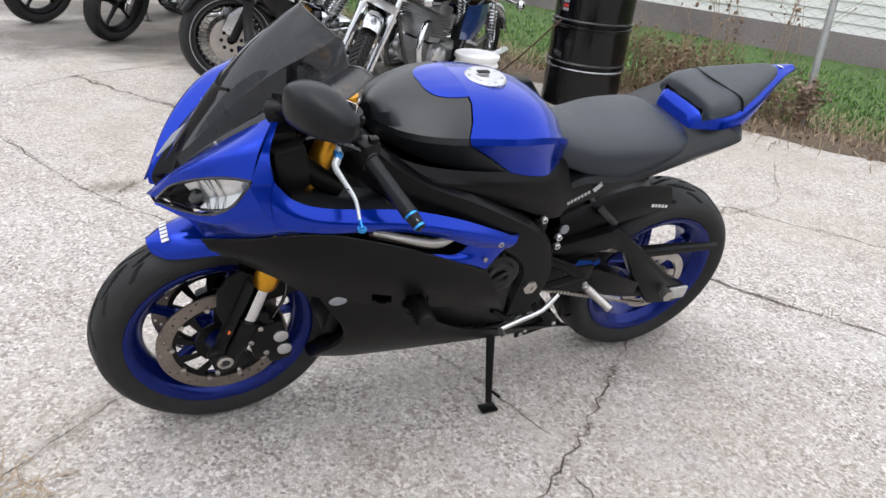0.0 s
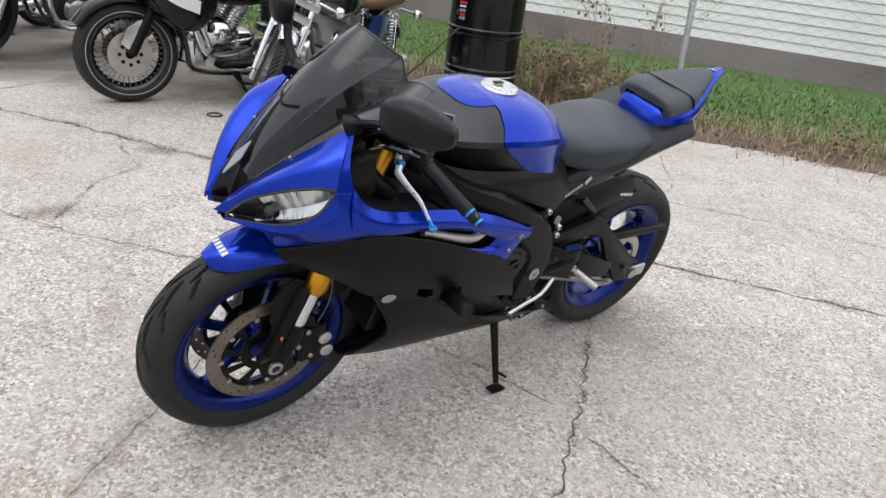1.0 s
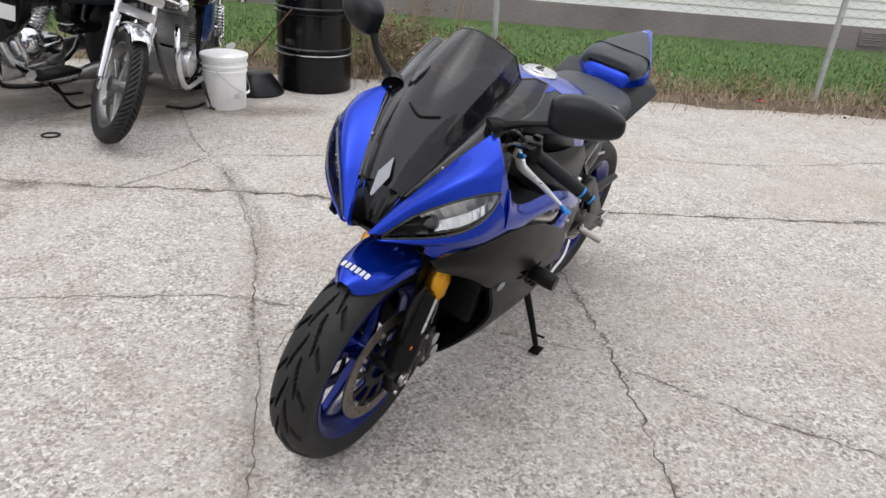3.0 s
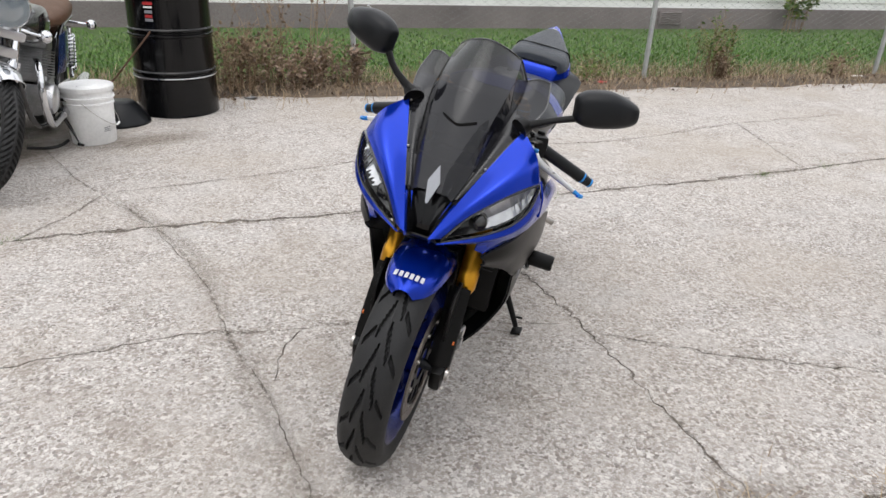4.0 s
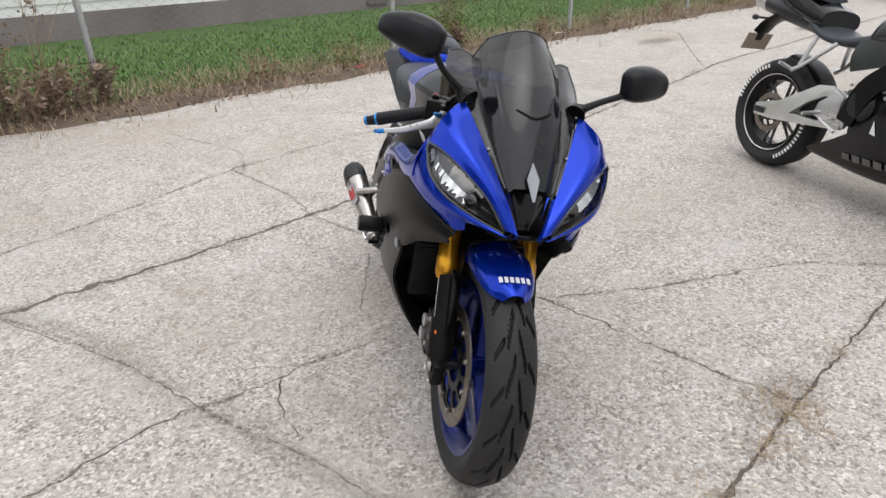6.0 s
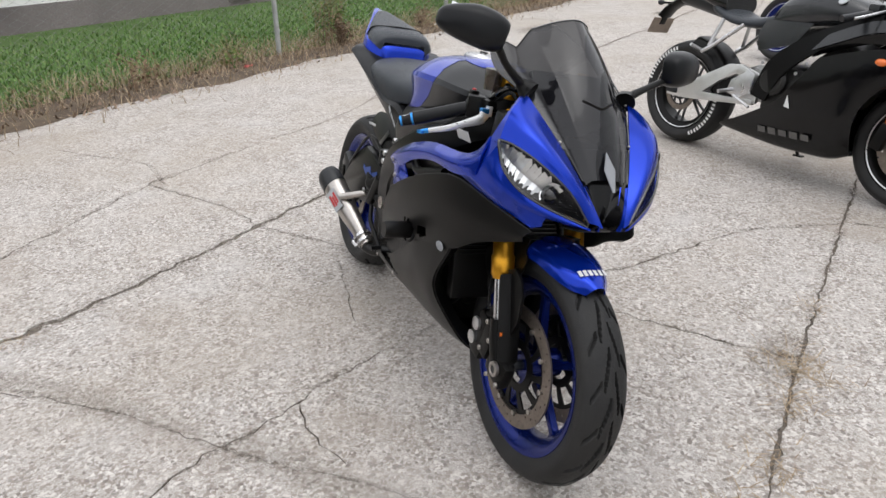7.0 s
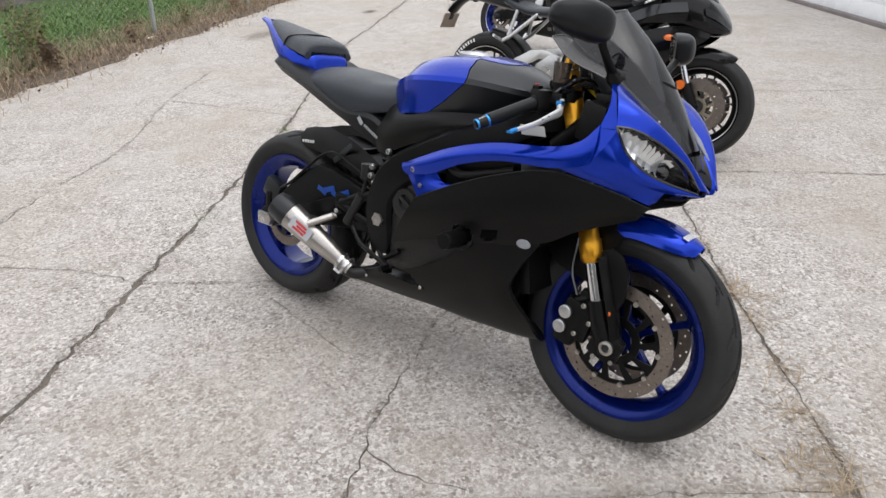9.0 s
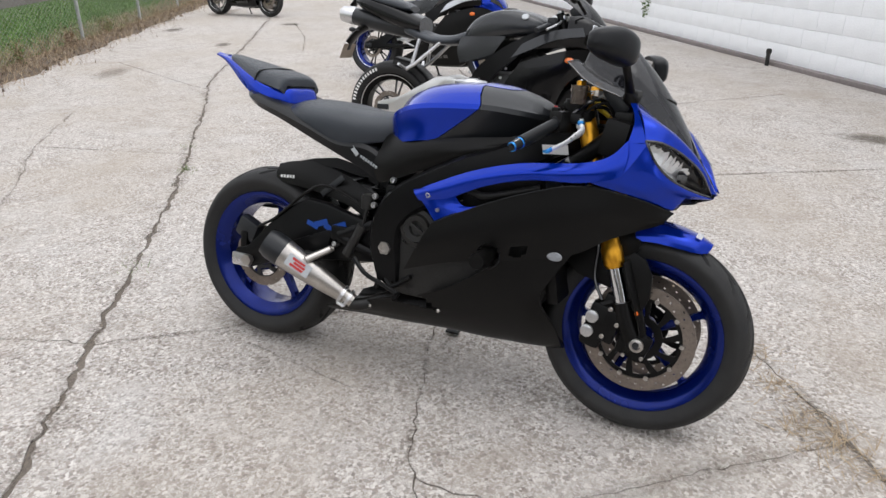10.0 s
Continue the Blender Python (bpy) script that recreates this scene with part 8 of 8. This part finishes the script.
for k, (x, y, w, d, m, label) in enumerate(((4.62, 3.92, 0.12, 0.09, RED, "crumpled red scrap of litter"), (4.50, 3.93, 0.08, 0.07, WHITE, "white scrap of litter"), (5.82, 3.02, 0.14, 0.06, WHITE, "white scrap of paper"),
                                            (6.2, 2.97, 0.09, 0.05, WHITE, "white scrap of paper"), (7.4, 2.3, 0.16, 0.10, WHITE, "white scrap of paper"), (1.55, 5.42, 0.10, 0.07, EMBLEM, "grey scrap of litter"), (5.2, 3.45, 0.07, 0.05, WHITE, "white scrap of litter"), (8.6, 1.7, 0.2, 0.06, WHITE, "white strip of litter"))):
    scrap(x, y, w, d, m, label, 70 + k)


def stain_material(name, colour, amount):
    """A worn stain whose edge breaks up."""
    m = bpy.data.materials.new(name)
    m.use_nodes = True
    N, L = m.node_tree.nodes, m.node_tree.links
    b = N["Principled BSDF"]
    b.inputs["Base Color"].default_value, b.inputs["Roughness"].default_value = (*colour, 1), 0.8
    co, tex, ln = N.new("ShaderNodeTexCoord"), N.new("ShaderNodeTexNoise"), N.new("ShaderNodeVectorMath")
    tex.inputs["Scale"].default_value, tex.inputs["Detail"].default_value = 3.5, 7
    ln.operation = "LENGTH"
    L.new(co.outputs["Object"], tex.inputs["Vector"])
    L.new(co.outputs["Object"], ln.inputs[0])
    sub, rng = N.new("ShaderNodeMath"), N.new("ShaderNodeMapRange")
    sub.operation = "SUBTRACT"
    L.new(tex.outputs[0], sub.inputs[0])
    L.new(ln.outputs["Value"], sub.inputs[1])
    for k, v in (("From Min", -0.42), ("From Max", 0.15), ("To Max", amount)):
        rng.inputs[k].default_value = v
    L.new(sub.outputs[0], rng.inputs["Value"])
    L.new(rng.outputs[0], b.inputs["Alpha"])
    return m


OIL = stain_material("oil_stain", (0.12, 0.10, 0.075), 0.55)
BROWN_PATCH = stain_material("brown_patch", (0.20, 0.16, 0.12), 0.36)
GRIME = stain_material("dark_grime", (0.15, 0.135, 0.12), 0.62)
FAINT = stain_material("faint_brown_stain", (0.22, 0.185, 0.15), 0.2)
disc = [(math.cos(a), math.sin(a), 0.0) for a in np.linspace(0, 2 * math.pi, 24, endpoint=False)]
# the brown discs near (-0.35, 5.55) to (-2.3, 6.6) darken the ground under the row
for k, (x, y, w, d, turn, m) in enumerate(((0.42, -2.53, 0.34, 0.20, 20, OIL), (12.7, -1.23, 0.4, 0.25, -30, OIL), (11.0, -0.86, 0.36, 0.2, -30, OIL), (8.6, -0.8, 0.26, 0.14, -30, OIL), (7.07, 1.09, 0.50, 0.22, -30, BROWN_PATCH), (10.5, -2.8, 0.3, 0.22, 0, OIL), (13.6, -2.8, 1.2, 0.3, -35, BROWN_PATCH),
                                           (-1.5, 2.86, 0.16, 0.10, 30, BROWN_PATCH), (-1.23, 3.77, 0.16, 0.10, 0, BROWN_PATCH), (-0.40, 2.75, 0.50, 0.08, 72, FAINT), (-0.30, 3.4, 0.50, 0.08, 88, FAINT), (-0.66, 2.0, 0.50, 0.08, 70, FAINT), (-0.85, 1.45, 0.40, 0.07, 68, FAINT), (-0.02, 0.62, 0.26, 0.12, -30, FAINT), (-0.9, 1.05, 0.22, 0.12, -30, FAINT), (-0.35, 5.55, 1.1, 0.6, 40, BROWN_PATCH), (-1.2, 5.6, 1.2, 0.7, 40, BROWN_PATCH), (-2.3, 6.6, 1.5, 0.9, 30, BROWN_PATCH), (-2.9, 5.9, 2.0, 0.95, 35, GRIME), (-1.7, 5.75, 1.5, 0.7, 20, GRIME), (-3.6, 7.2, 1.8, 1.0, 30, GRIME), (-0.5, 5.6, 0.9, 0.55, -20, GRIME), (0.35, 4.75, 0.5, 0.22, -10, BROWN_PATCH), (-0.6, 4.9, 0.7, 0.3, 10, BROWN_PATCH))):
    solid("stain", ([tuple(p) for p in disc], [tuple(range(24))]), m, "dark oily stain soaked into the concrete" if m in (OIL, GRIME) else "faint brown patch on the concrete", "stain", pose(x, y, 0.0015 + 0.0002 * k, 0, 0, turn) @ Matrix.Diagonal((w, d, 1, 1)), kind="structure")
